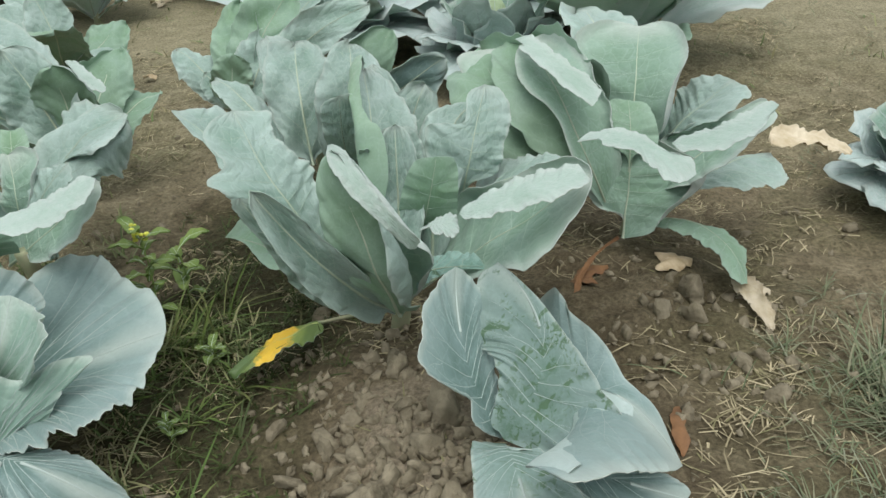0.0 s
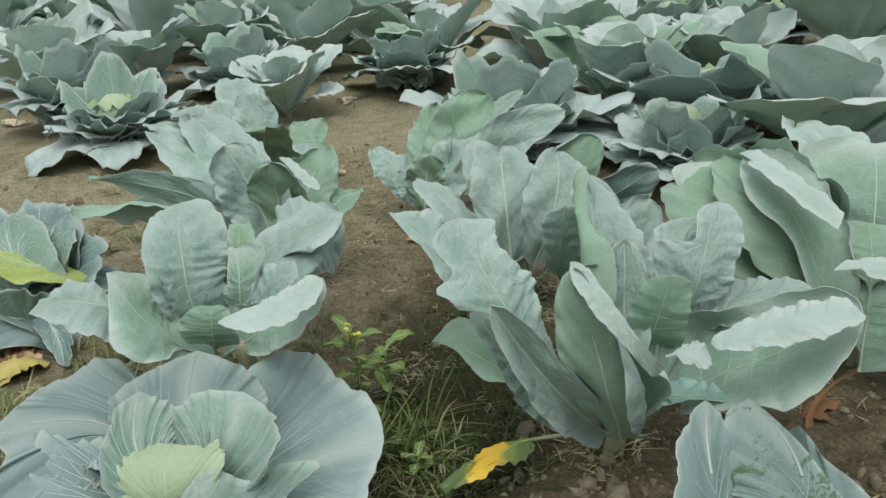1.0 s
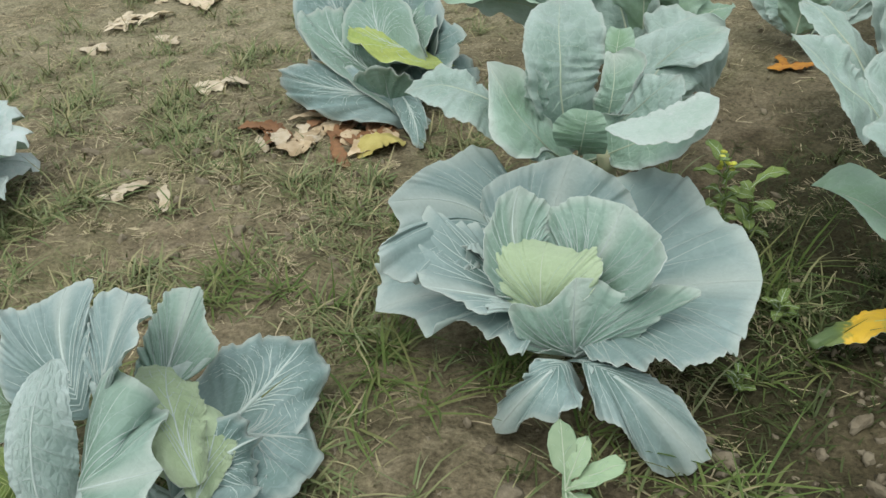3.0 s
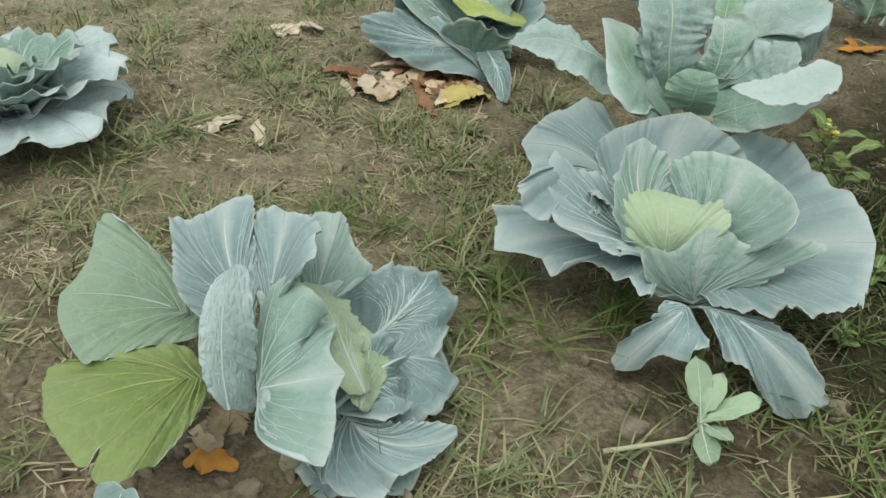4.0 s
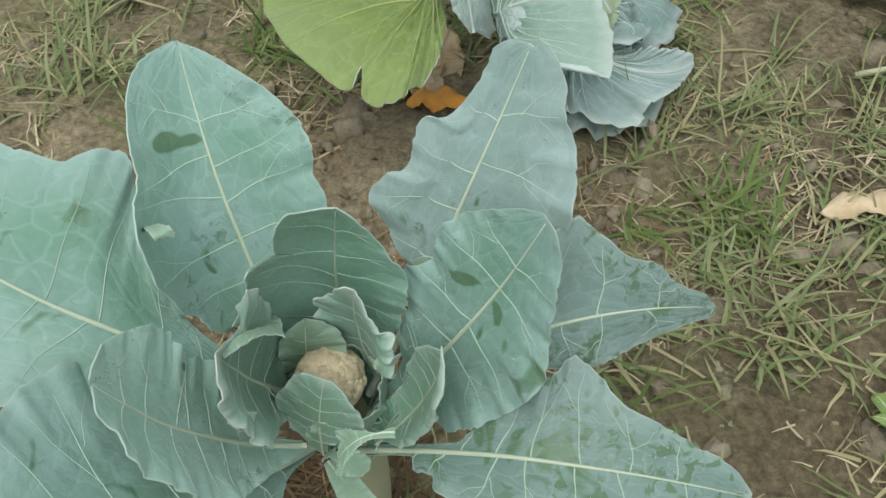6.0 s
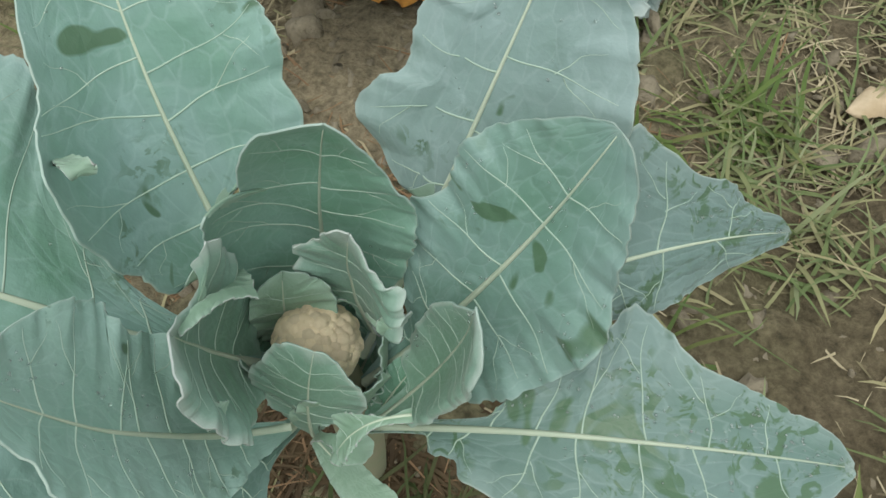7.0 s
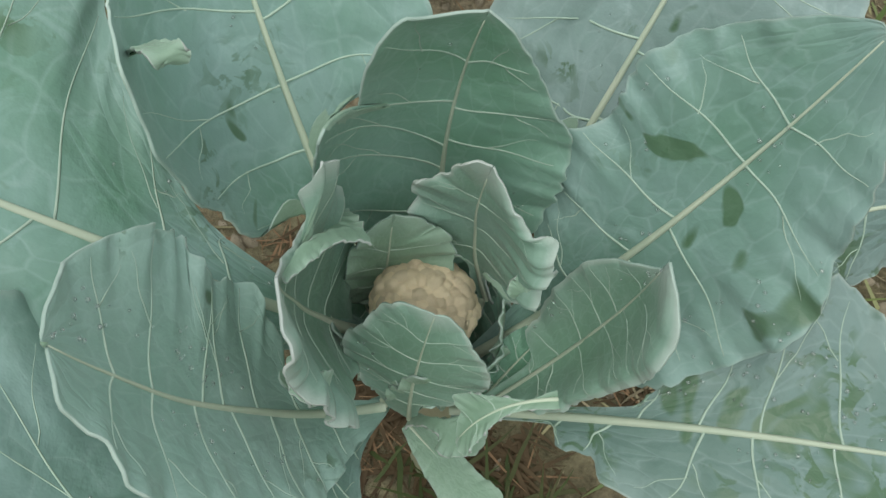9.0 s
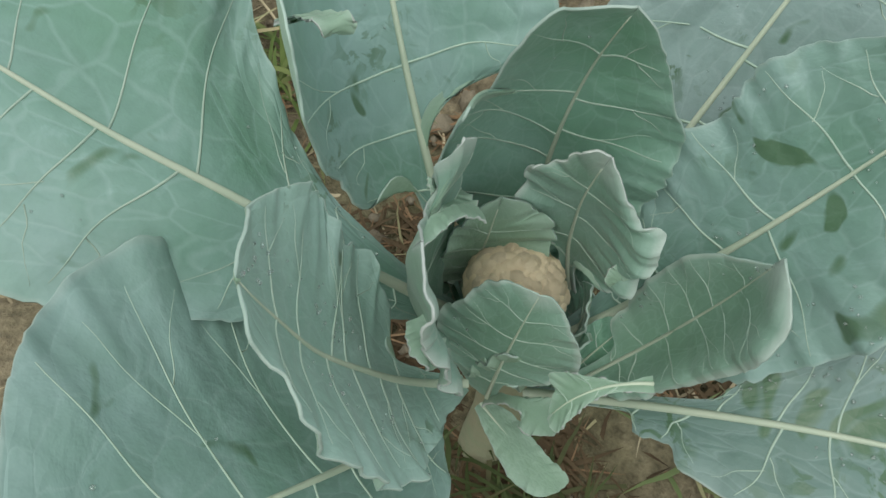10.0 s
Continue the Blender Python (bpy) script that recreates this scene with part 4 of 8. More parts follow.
def generic_cabbage(name, at, label, seed, size=1.0, res=(12, 34), veins=6, heart=None, tilt=(0.0, 0.0)):
    r = random.Random(seed)
    pl = thing(name, at, label, "cabbage plant", "cabbage plants")
    o = Vector(at)
    for ring, (count, reach, z0, z1, w, cup) in enumerate(((6, 0.32, 0.1, 0.09, 0.14, 0.05), (7, 0.27, 0.14, 0.2, 0.135, 0.2), (6, 0.19, 0.17, 0.265, 0.115, 0.45), (3, 0.08, 0.17, 0.21, 0.07, 0.8))):
        for i in range(count):
            az = ring * 0.55 + i * 6.283 / count + r.uniform(-0.2, 0.2)
            out = Vector((math.cos(az), math.sin(az), 0))
            rr = reach * r.uniform(0.78, 1.15) * size
            lean = out.x * tilt[0] + out.y * tilt[1]
            b = o + out * 0.02 + Vector((0, 0, 0.06))
            m = o + out * rr * 0.6 + Vector((0, 0, z0 * size + lean * rr * 0.5))
            t = o + out * rr + Vector((0, 0, z1 * size * r.uniform(0.75, 1.2) + lean * rr))
            side = Vector((0, 0, 1)).cross(-out)
            if ring == 3:
                mats = (heart or HEART, RIM_PALE, heart or HEART)
            elif ring == 2:
                mats = (CABBAGE_IN, RIM_PALE, CABBAGE_UNDER)
            else:
                mats = (CABBAGE_BLOOM_LIT, RIM_PALE, CABBAGE_UNDER)
            leaf(pl, b, m, t, side, w * size * r.uniform(0.9, 1.1), kind="fan", mats=mats, cup=cup, flute=0.013 * size, veins=veins, fine=0.0011, res=res, seed=seed * 60 + ring * 10 + i)
    v, f = ball(3)
    cabbage_heart(pl, o + Vector((0, 0, 0.14 * size)), (0.07 * size, 0.07 * size, 0.075 * size))
    stalk(pl, o + Vector((0, 0, -0.03)), o + Vector((0, 0, 0.1)), 0.022, 0.02)
    return pl


# ---- the near plants, leaf by leaf ----
head_plant = thing("cauliflower_plant", (-0.955, 0.000, 0.000), "young cauliflower with a small cream curd among grey-green leaves", "cauliflower plant", "cauliflower plants")
stalk(head_plant, (-0.955, 0.0, -0.03), (-0.955, 0.0, 0.19), 0.019, 0.016)
leaf(head_plant, (-0.975, 0.000, 0.180), (-1.046, 0.030, 0.320), (-1.099, 0.075, 0.420), (0.823, 0.561, -0.090), 0.095, kind="sheet", left=((0.33, 0.012), (0.33, 0.039), (0.41, 0.054), (0.49, 0.077), (0.67, 0.095), (0.74, 0.060), (0.88, 0.050), (0.97, 0.032), (1.01, 0.007),), right=((0.42, 0.001), (0.50, 0.053), (0.57, 0.070), (0.65, 0.066), (0.69, 0.071), (0.78, 0.067), (0.88, 0.047), (0.97, 0.019), (1.01, 0.001),), fold=(0.35, 0.1), cup=(1.7, 0.4), mats=(BLADE_WET, RIM, UNDER), veins=7, rib=0.0032, drops=60)
leaf(head_plant, (-0.945, 0.020, 0.180), (-0.914, 0.124, 0.332), (-0.898, 0.180, 0.425), (0.881, 0.334, 0.334), 0.075, kind="sheet", left=((0.41, 0.004), (0.39, 0.021), (0.45, 0.047), (0.50, 0.064), (0.57, 0.058), (0.61, 0.047), (0.73, 0.050), (0.77, 0.033), (0.87, 0.023), (0.95, 0.021), (0.99, 0.012),), right=((0.55, 0.057), (0.67, 0.075), (0.82, 0.058), (0.89, 0.040), (0.96, 0.030), (1.01, 0.010), (0.99, 0.001),), fold=(-0.05, 0.12), cup=(0, 0.2), mats=(BLADE_BLUE, RIM, UNDER), veins=6, rib=0.0032, drops=60, crease=0.35)
leaf(head_plant, (-0.957, 0.012, 0.200), (-0.968, 0.036, 0.290), (-0.950, 0.033, 0.386), (0.948, 0.241, 0.207), 0.067, kind="sheet", left=((0.17, 0.024), (0.46, 0.060), (0.75, 0.067), (0.87, 0.063), (0.73, 0.048), (0.73, 0.041), (0.90, 0.040), (1.01, 0.031), (1.00, 0.017), (1.01, 0.001),), right=((0.14, 0.005), (0.29, 0.039), (0.42, 0.048), (0.55, 0.051), (0.69, 0.048), (0.77, 0.038), (0.88, 0.025), (0.97, 0.012), (1.01, 0.001),), fold=(0.2, 0), cup=(2.0, 0.1), mats=(BLADE, RIM, UNDER), veins=6, rib=0.0022, drops=12, ruf=0.0018, pucker=0.0004)
leaf(head_plant, (-0.935, 0.005, 0.180), (-0.865, 0.058, 0.310), (-0.835, 0.082, 0.395), (0.907, -0.312, -0.283), 0.063, kind="sheet", left=((0.23, 0.015), (0.32, 0.032), (0.43, 0.044), (0.52, 0.059), (0.56, 0.052), (0.62, 0.049), (0.71, 0.054), (0.78, 0.051), (0.87, 0.037), (0.94, 0.022), (0.99, 0.006), (0.99, 0.001),), right=((0.26, 0.017), (0.24, 0.040), (0.37, 0.053), (0.50, 0.061), (0.62, 0.063), (0.68, 0.057), (0.73, 0.047), (0.81, 0.039), (0.87, 0.031), (0.94, 0.020), (0.98, 0.010), (0.99, 0.002),), fold=(0, 0.12), cup=(0.1, 0.15), mats=(BLADE_WET, RIM, UNDER), veins=6, rib=0.003, drops=60)
leaf(head_plant, (-0.935, 0.010, 0.160), (-0.835, 0.078, 0.280), (-0.740, 0.180, 0.245), (0.082, -0.854, -0.514), 0.070, kind="sheet", left=((0.58, 0.047), (0.66, 0.070), (0.70, 0.061), (0.76, 0.040), (0.83, 0.032), (0.89, 0.017), (0.96, 0.010), (1.00, 0.001),), right=((0.51, 0.024), (0.67, 0.036), (0.74, 0.033), (0.84, 0.025), (0.94, 0.013), (1.00, 0.007), (1.00, 0.001),), fold=(0.2, -0.2), cup=(0.1, -0.3), mats=(BLADE_SPOT, RIM, UNDER), veins=6, rib=0.003, drops=40)
leaf(head_plant, (-0.930, -0.020, 0.170), (-0.796, 0.012, 0.245), (-0.671, 0.063, 0.230), (0.204, -0.961, -0.189), 0.068, kind="sheet", left=((0.37, 0.016), (0.53, 0.050), (0.58, 0.067), (0.61, 0.068), (0.65, 0.061), (0.68, 0.050), (0.73, 0.039), (0.80, 0.033), (0.86, 0.026), (0.95, 0.016), (1.00, 0.004),), right=((0.19, 0.004), (0.21, 0.014), (0.27, 0.017), (0.29, 0.027), (0.33, 0.032), (0.45, 0.046), (0.60, 0.056), (0.75, 0.048), (0.90, 0.028), (1.00, 0.006),), fold=(0.3, 0.05), cup=(0.2, 0.1), mats=(BLADE_SPOT, RIM, UNDER), veins=7, rib=0.0029, drops=140)
leaf(head_plant, (-0.955, -0.045, 0.200), (-0.982, -0.106, 0.316), (-0.991, -0.126, 0.402), (-0.619, 0.746, -0.246), 0.058, kind="sheet", left=((0.20, 0.022), (0.40, 0.044), (0.60, 0.050), (0.75, 0.044), (0.85, 0.037), (0.88, 0.024), (0.93, 0.014), (0.94, 0.001),), right=((0.31, 0.010), (0.32, 0.026), (0.39, 0.040), (0.43, 0.051), (0.57, 0.045), (0.63, 0.052), (0.64, 0.058), (0.76, 0.050), (0.85, 0.039), (0.92, 0.025), (0.95, 0.012), (0.95, 0.003),), fold=(0.2, 0.2), cup=(0.2, 0.3), mats=(BLADE_WAX_LIT, RIM, UNDER), veins=7, rib=0.0028, drops=60)
leaf(head_plant, (-0.970, 0.000, 0.170), (-1.094, -0.088, 0.342), (-1.233, -0.095, 0.350), (-0.426, 0.903, -0.055), 0.117, kind="sheet", left=((0.12, 0.008), (0.30, 0.026), (0.45, 0.048), (0.60, 0.066), (0.80, 0.070), (0.95, 0.050), (1.02, 0.020),), right=((0.20, 0.012), (0.35, 0.028), (0.52, 0.072), (0.68, 0.117), (0.82, 0.090), (0.98, 0.073), (1.05, 0.040), (1.06, 0.010),), fold=(-0.45, 0), cup=(0.2, 0.2), mats=(BLADE_WET, RIM, UNDER), veins=7, rib=0.004, drops=40)
leaf(head_plant, (-0.965, -0.030, 0.160), (-0.971, -0.133, 0.260), (-1.005, -0.210, 0.330), (-0.915, 0.404, 0.000), 0.100, kind="sheet", left=((0.20, 0.010), (0.40, 0.040), (0.60, 0.060), (0.80, 0.060), (0.95, 0.040), (1.00, 0.010),), right=((0.25, 0.020), (0.40, 0.058), (0.55, 0.085), (0.66, 0.095), (0.76, 0.100), (0.90, 0.092), (1.00, 0.060), (1.03, 0.015),), fold=(0.2, 0.2), cup=(0.4, 0.4), mats=(BLADE_WET, RIM, UNDER), veins=6, rib=0.0034, drops=40)
leaf(head_plant, (-0.914, -0.015, 0.190), (-0.883, 0.010, 0.252), (-0.866, 0.010, 0.328), (0.780, -0.625, 0.000), 0.028, kind="sheet", left=((0.29, 0.017), (0.53, 0.024), (0.73, 0.022), (0.88, 0.011), (0.99, 0.001),), right=((0.05, 0.001), (0.28, 0.020), (0.62, 0.025), (0.91, 0.028), (1.03, 0.022), (1.05, 0.010),), fold=(0.3, 0.5), cup=(0.3, 0.8), mats=(BLADE_LIP, RIM, UNDER_PALE), veins=6, rib=0.0012, fine=0.0004, roll=(-0.2, -1.3), lip=0.7, drops=14, ruf=0.0012, pucker=0.0003, sway=0.015)
leaf(head_plant, (-0.880, -0.028, 0.272), (-0.897, -0.040, 0.268), (-0.909, -0.054, 0.250), (-0.844, 0.537, 0.000), 0.014, kind="sheet", left=((0.42, 0.003), (0.79, 0.006), (1.06, 0.007),), right=((0.24, 0.001), (0.56, 0.007), (0.81, 0.014), (0.88, 0.007),), fold=(0, 0), cup=(0, 0), mats=(UNDER_PALE, RIM_PALE, UNDER_PALE), veins=3, rib=0.0008, fine=0.0003, ruf=0.002)
leaf(head_plant, (-0.944, -0.039, 0.185), (-0.940, -0.033, 0.250), (-0.937, -0.023, 0.283), (0.985, 0.171, 0.000), 0.036, kind="sheet", left=((0.10, 0.015), (0.47, 0.036), (0.70, 0.029), (0.91, 0.019),), right=((0.30, 0.017), (0.58, 0.032), (0.79, 0.024), (0.97, 0.008),), fold=(-0.1, -0.1), cup=(-0.2, -0.2), mats=(BLADE_LIP, RIM, UNDER_PALE), veins=5, rib=0.0013, fine=0.0004, drops=6, ruf=0.0012, pucker=0.0003, sway=0.015)
leaf(head_plant, (-0.985, -0.024, 0.215), (-0.988, -0.042, 0.265), (-0.974, -0.063, 0.337), (-0.519, 0.855, 0.000), 0.045, kind="sheet", left=((0.20, 0.029), (0.60, 0.045), (1.08, 0.027), (1.12, 0.013),), right=((0.17, 0.022), (0.23, 0.035), (0.54, 0.040), (1.04, 0.037), (0.82, 0.022), (1.01, 0.007),), fold=(0.4, 0.4), cup=(0.45, 0.45), mats=(BLADE_LIP, RIM_PALE, UNDER_PALE), veins=4, rib=0.0018, fine=0.0004, roll=(-0.85, -0.95), lip=0.7, ruf=0.003)
leaf(head_plant, (-0.968, -0.070, 0.300), (-0.960, -0.075, 0.300), (-0.957, -0.066, 0.285), (-0.368, 0.930, 0.000), 0.010, kind="sheet", left=((0.47, 0.010), (0.74, 0.005),), right=((0.19, 0.004), (0.89, 0.003),), fold=(0, 0), cup=(0, 0), mats=(UNDER_PALE, RIM_PALE, UNDER_PALE), veins=2, rib=0.0006, fine=0.0003)
leaf(head_plant, (-0.990, 0.007, 0.180), (-0.977, 0.001, 0.250), (-0.975, 0.005, 0.278), (0.809, 0.587, 0.000), 0.029, kind="sheet", left=((0.30, 0.018), (0.74, 0.019), (0.91, 0.015), (0.99, 0.009),), right=((0.47, 0.028), (0.85, 0.029), (1.03, 0.023), (1.00, 0.019), (1.07, 0.012),), fold=(0.2, 0.2), cup=(0.4, 0.4), mats=(UNDER, RIM, BLADE), veins=4, rib=0.0012, fine=0.0004, ruf=0.003)
leaf(head_plant, (-0.937, 0.026, 0.210), (-0.945, 0.024, 0.268), (-0.940, 0.022, 0.317), (0.998, -0.061, -0.000), 0.038, kind="sheet", left=((0.41, 0.021), (0.73, 0.028), (0.91, 0.025), (0.91, 0.018), (1.07, 0.009),), right=((0.37, 0.030), (0.75, 0.038), (0.95, 0.034), (0.96, 0.024), (1.00, 0.016), (1.04, 0.005),), fold=(0.45, 0.45), cup=(0.3, 0.2), mats=(BLADE_LIP, RIM_PALE, UNDER_PALE), veins=4, rib=0.0016, fine=0.0004, roll=(0.0, -1.1), lip=0.72, ruf=0.004)
leaf(head_plant, (-0.914, 0.012, 0.272), (-0.916, 0.008, 0.268), (-0.906, 0.018, 0.250), (0.900, 0.436, 0.000), 0.008, kind="sheet", left=((0.16, 0.005), (0.45, 0.003),), right=((0.13, 0.004), (0.64, 0.008),), fold=(0, 0), cup=(0, 0), mats=(UNDER_PALE, RIM_PALE, UNDER_PALE), veins=0)
leaf(head_plant, (-1.050, -0.025, 0.372), (-1.028, -0.031, 0.385), (-1.030, -0.029, 0.375), (0.626, 0.780, 0.000), 0.006, kind="sheet", left=((-0.47, 0.001), (0.58, 0.006),), right=((0.64, 0.006), (0.81, 0.005),), fold=(0, 0), cup=(0, 0), mats=(UNDER_PALE, RIM_PALE, UNDER_PALE), veins=0, ruf=0.002)
leaf(head_plant, (-0.944, -0.039, 0.180), (-0.919, -0.041, 0.210), (-0.906, -0.043, 0.200), (-0.014, 1.000, 0.000), 0.013, kind="sheet", left=((0.72, 0.013), (0.87, 0.008),), right=((0.45, 0.001), (0.82, 0.012), (1.00, 0.009),), fold=(0, 0), cup=(0, 0), mats=(UNDER_PALE, RIM_PALE, UNDER_PALE), veins=2, rib=0.0004, fine=0.0003, ruf=0.0015, sway=0.01, pucker=0.0002)
leaf(head_plant, (-0.948, -0.035, 0.160), (-0.924, -0.043, 0.160), (-0.891, -0.049, 0.150), (0.260, 0.966, 0.000), 0.014, kind="sheet", left=((0.35, 0.010), (0.66, 0.014), (0.90, 0.010),), right=((0.27, 0.010), (0.68, 0.009), (1.01, 0.009),), fold=(0, 0), cup=(0, 0), mats=(UNDER_PALE, RIM, UNDER), veins=3, rib=0.0016, fine=0.0003, ruf=0.001, sway=0.01, pucker=0.0002, teeth=0.001)
leaf(head_plant, (-0.973, -0.016, 0.300), (-0.979, -0.038, 0.322), (-0.973, -0.066, 0.335), (0.903, -0.429, 0.000), 0.005, kind="sheet", left=((0.21, 0.003), (0.57, 0.002), (0.84, 0.002),), right=((0.33, 0.004), (0.63, 0.005), (0.90, 0.002),), fold=(0, 0), cup=(0, 0), mats=(UNDER_PALE, RIM_PALE, UNDER_PALE), veins=0, ruf=0.002, teeth=0.001)
leaf(head_plant, (-0.986, -0.021, 0.300), (-0.992, -0.011, 0.295), (-1.000, -0.000, 0.285), (0.982, 0.189, 0.000), 0.012, kind="sheet", left=((0.15, 0.006), (0.74, 0.009),), right=((0.08, 0.012), (0.53, 0.008),), fold=(0, 0), cup=(0, 0), mats=(UNDER_PALE, RIM_PALE, UNDER_PALE), veins=0, ruf=0.002, teeth=0.001)
leaf(head_plant, (-0.922, -0.016, 0.165), (-0.913, -0.001, 0.195), (-0.904, 0.017, 0.215), (0.968, -0.249, 0.000), 0.018, kind="sheet", left=((0.36, 0.009), (0.76, 0.012), (1.00, 0.009),), right=((0.38, 0.013), (0.83, 0.018), (1.02, 0.010),), fold=(0.2, 0.2), cup=(0.3, 0.3), mats=(BLADE_GREEN, RIM, UNDER), veins=4, rib=0.0012, fine=0.0004)
for k in range(9):
    # short dark leaves added round the curd's foot to fill its shaded gaps
    a = 0.4 + k * 0.698
    c, d = np.array([-0.957, 0.0, 0.0]), np.array([math.cos(a), math.sin(a), 0.0])
    leaf(head_plant, c + d * 0.016 + [0, 0, 0.15], c + d * 0.036 + [0, 0, 0.2], c + d * (0.036 + 0.004 * (k % 3)) + [0, 0, 0.235 + 0.006 * (k % 2)], np.cross((0, 0, 1), -d), 0.022, kind="sheet",
         left=((0.2, 0.014), (0.5, 0.02), (0.8, 0.017), (0.97, 0.007)), right=((0.15, 0.012), (0.5, 0.021), (0.75, 0.018), (0.96, 0.008)), fold=(0.15, 0.15), cup=(0.5, 0.5), mats=(BLADE_GREEN, RIM, UNDER), veins=3, rib=0.0011, fine=0.0004)
cauliflower_curd(head_plant, (-0.955, -0.004, 0.232), 0.0265)

round_cabbage = thing("cabbage_plant", (-0.780, 1.220, 0.000), "open blue-green cabbage with a pale green heart and fluted outer leaves", "cabbage plant", "cabbage plants")
stalk(round_cabbage, (-0.78, 1.22, -0.03), (-0.78, 1.22, 0.1), 0.024, 0.022)
leaf(round_cabbage, (-0.780, 1.220, 0.070), (-0.589, 1.326, 0.120), (-0.473, 1.350, 0.150), (0.297, -0.955, 0.000), 0.329, kind="sheet", left=((0.37, 0.294), (0.51, 0.329), (0.68, 0.291), (0.79, 0.193), (0.90, 0.138), (0.97, 0.073),), right=((0.08, 0.159), (0.33, 0.232), (0.71, 0.273), (0.94, 0.247), (0.99, 0.159), (1.01, 0.075),), fold=(0, 0), cup=(0.15, 0.1), mats=(CABBAGE, RIM_PALE, CABBAGE_UNDER), ribmat=RIB_BLUE, veins=10, rib=0.0036, fine=0.0017, crimp=0.005, ruf=0.002, teeth=0.002, pucker=0.003, nv=11, flute=0.008, flutes=6, radial=0.8, res=(170, 34))
leaf(round_cabbage, (-0.780, 1.220, 0.070), (-0.970, 1.322, 0.170), (-1.032, 1.193, 0.250), (-0.199, 0.980, 0.000), 0.159, kind="sheet", left=((0.10, 0.148), (1.14, 0.155), (1.37, 0.112), (1.33, 0.077), (1.12, 0.046),), right=((0.47, 0.050), (0.54, 0.152), (0.65, 0.159), (0.73, 0.113), (0.87, 0.068),), fold=(0, 0), cup=(0.2, 0.2), mats=(CABBAGE, RIM_PALE, CABBAGE_UNDER), ribmat=RIB_BLUE, veins=10, rib=0.0036, fine=0.0017, crimp=0.005, ruf=0.002, teeth=0.002, pucker=0.003, nv=11, flute=0.008, flutes=6, radial=0.8, res=(170, 34))
leaf(round_cabbage, (-0.780, 1.220, 0.070), (-0.855, 1.387, 0.170), (-0.844, 1.434, 0.250), (0.967, 0.254, 0.000), 0.161, kind="sheet", left=((0.44, 0.071), (0.61, 0.131), (0.75, 0.125), (0.88, 0.077),), right=((0.52, 0.099), (0.77, 0.161), (0.99, 0.125), (1.05, 0.063),), fold=(0, 0), cup=(0.3, 0.3), mats=(CABBAGE, RIM_PALE, CABBAGE_UNDER), ribmat=RIB_BLUE, veins=10, rib=0.0036, fine=0.0017, crimp=0.005, ruf=0.002, teeth=0.002, pucker=0.003, nv=11, flute=0.008, flutes=6, radial=0.8, res=(170, 34))
leaf(round_cabbage, (-0.780, 1.220, 0.070), (-0.885, 1.157, 0.120), (-1.004, 1.105, 0.100), (-0.778, 0.628, 0.000), 0.172, kind="sheet", left=((0.30, 0.172), (0.60, 0.080), (0.82, 0.096), (0.94, 0.046),), right=((0.47, 0.092), (0.88, 0.084), (1.19, 0.107), (1.23, 0.073),), fold=(0, 0), cup=(0, 0.1), mats=(CABBAGE, RIM_PALE, CABBAGE_UNDER), ribmat=RIB_BLUE, veins=10, rib=0.0036, fine=0.0017, crimp=0.005, ruf=0.002, teeth=0.002, pucker=0.003, nv=11, flute=0.008, flutes=6, radial=0.8, res=(170, 34))
leaf(round_cabbage, (-0.780, 1.220, 0.070), (-0.851, 1.101, 0.160), (-0.915, 1.032, 0.200), (-0.748, 0.664, 0.000), 0.170, kind="sheet", left=((0.71, 0.059), (0.84, 0.024),), right=((0.23, 0.141), (0.58, 0.168), (0.87, 0.170), (1.01, 0.096),), fold=(0, 0), cup=(0.3, 0.3), mats=(CABBAGE, RIM_PALE, CABBAGE_UNDER), ribmat=RIB_BLUE, veins=10, rib=0.0036, fine=0.0017, crimp=0.005, ruf=0.002, teeth=0.002, pucker=0.003, nv=11, flute=0.008, flutes=6, radial=0.8, res=(170, 34), roll=(-0.6, -0.4), lip=0.82)
leaf(round_cabbage, (-0.760, 1.220, 0.090), (-0.708, 1.261, 0.200), (-0.695, 1.307, 0.260), (0.902, -0.432, 0.000), 0.166, kind="sheet", left=((0.19, 0.087), (0.60, 0.122), (0.91, 0.096), (1.00, 0.058),), right=((0.40, 0.075), (0.63, 0.166), (0.79, 0.133), (0.92, 0.054),), fold=(0, 0), cup=(0.4, 0.4), mats=(CABBAGE_IN, RIM_PALE, CABBAGE_IN), ribmat=RIB_BLUE, veins=10, rib=0.0026, fine=0.0014, crimp=0.005, ruf=0.002, teeth=0.002, pucker=0.0022, nv=9, flute=0.005, flutes=6, radial=0.8, res=(150, 30))
leaf(round_cabbage, (-0.770, 1.210, 0.090), (-0.847, 1.209, 0.200), (-0.874, 1.271, 0.250), (0.291, 0.957, 0.000), 0.083, kind="sheet", left=((0.30, 0.063), (0.46, 0.083), (0.60, 0.075), (0.81, 0.040), (0.92, 0.034),), right=((0.33, 0.060), (1.02, 0.064), (1.10, 0.044),), fold=(0, 0), cup=(0.4, 0.3), mats=(CABBAGE_IN, RIM_PALE, CABBAGE_IN), ribmat=RIB_BLUE, veins=10, rib=0.0026, fine=0.0014, crimp=0.005, ruf=0.002, teeth=0.002, pucker=0.0022, nv=9, flute=0.005, flutes=6, radial=0.8, res=(150, 30))
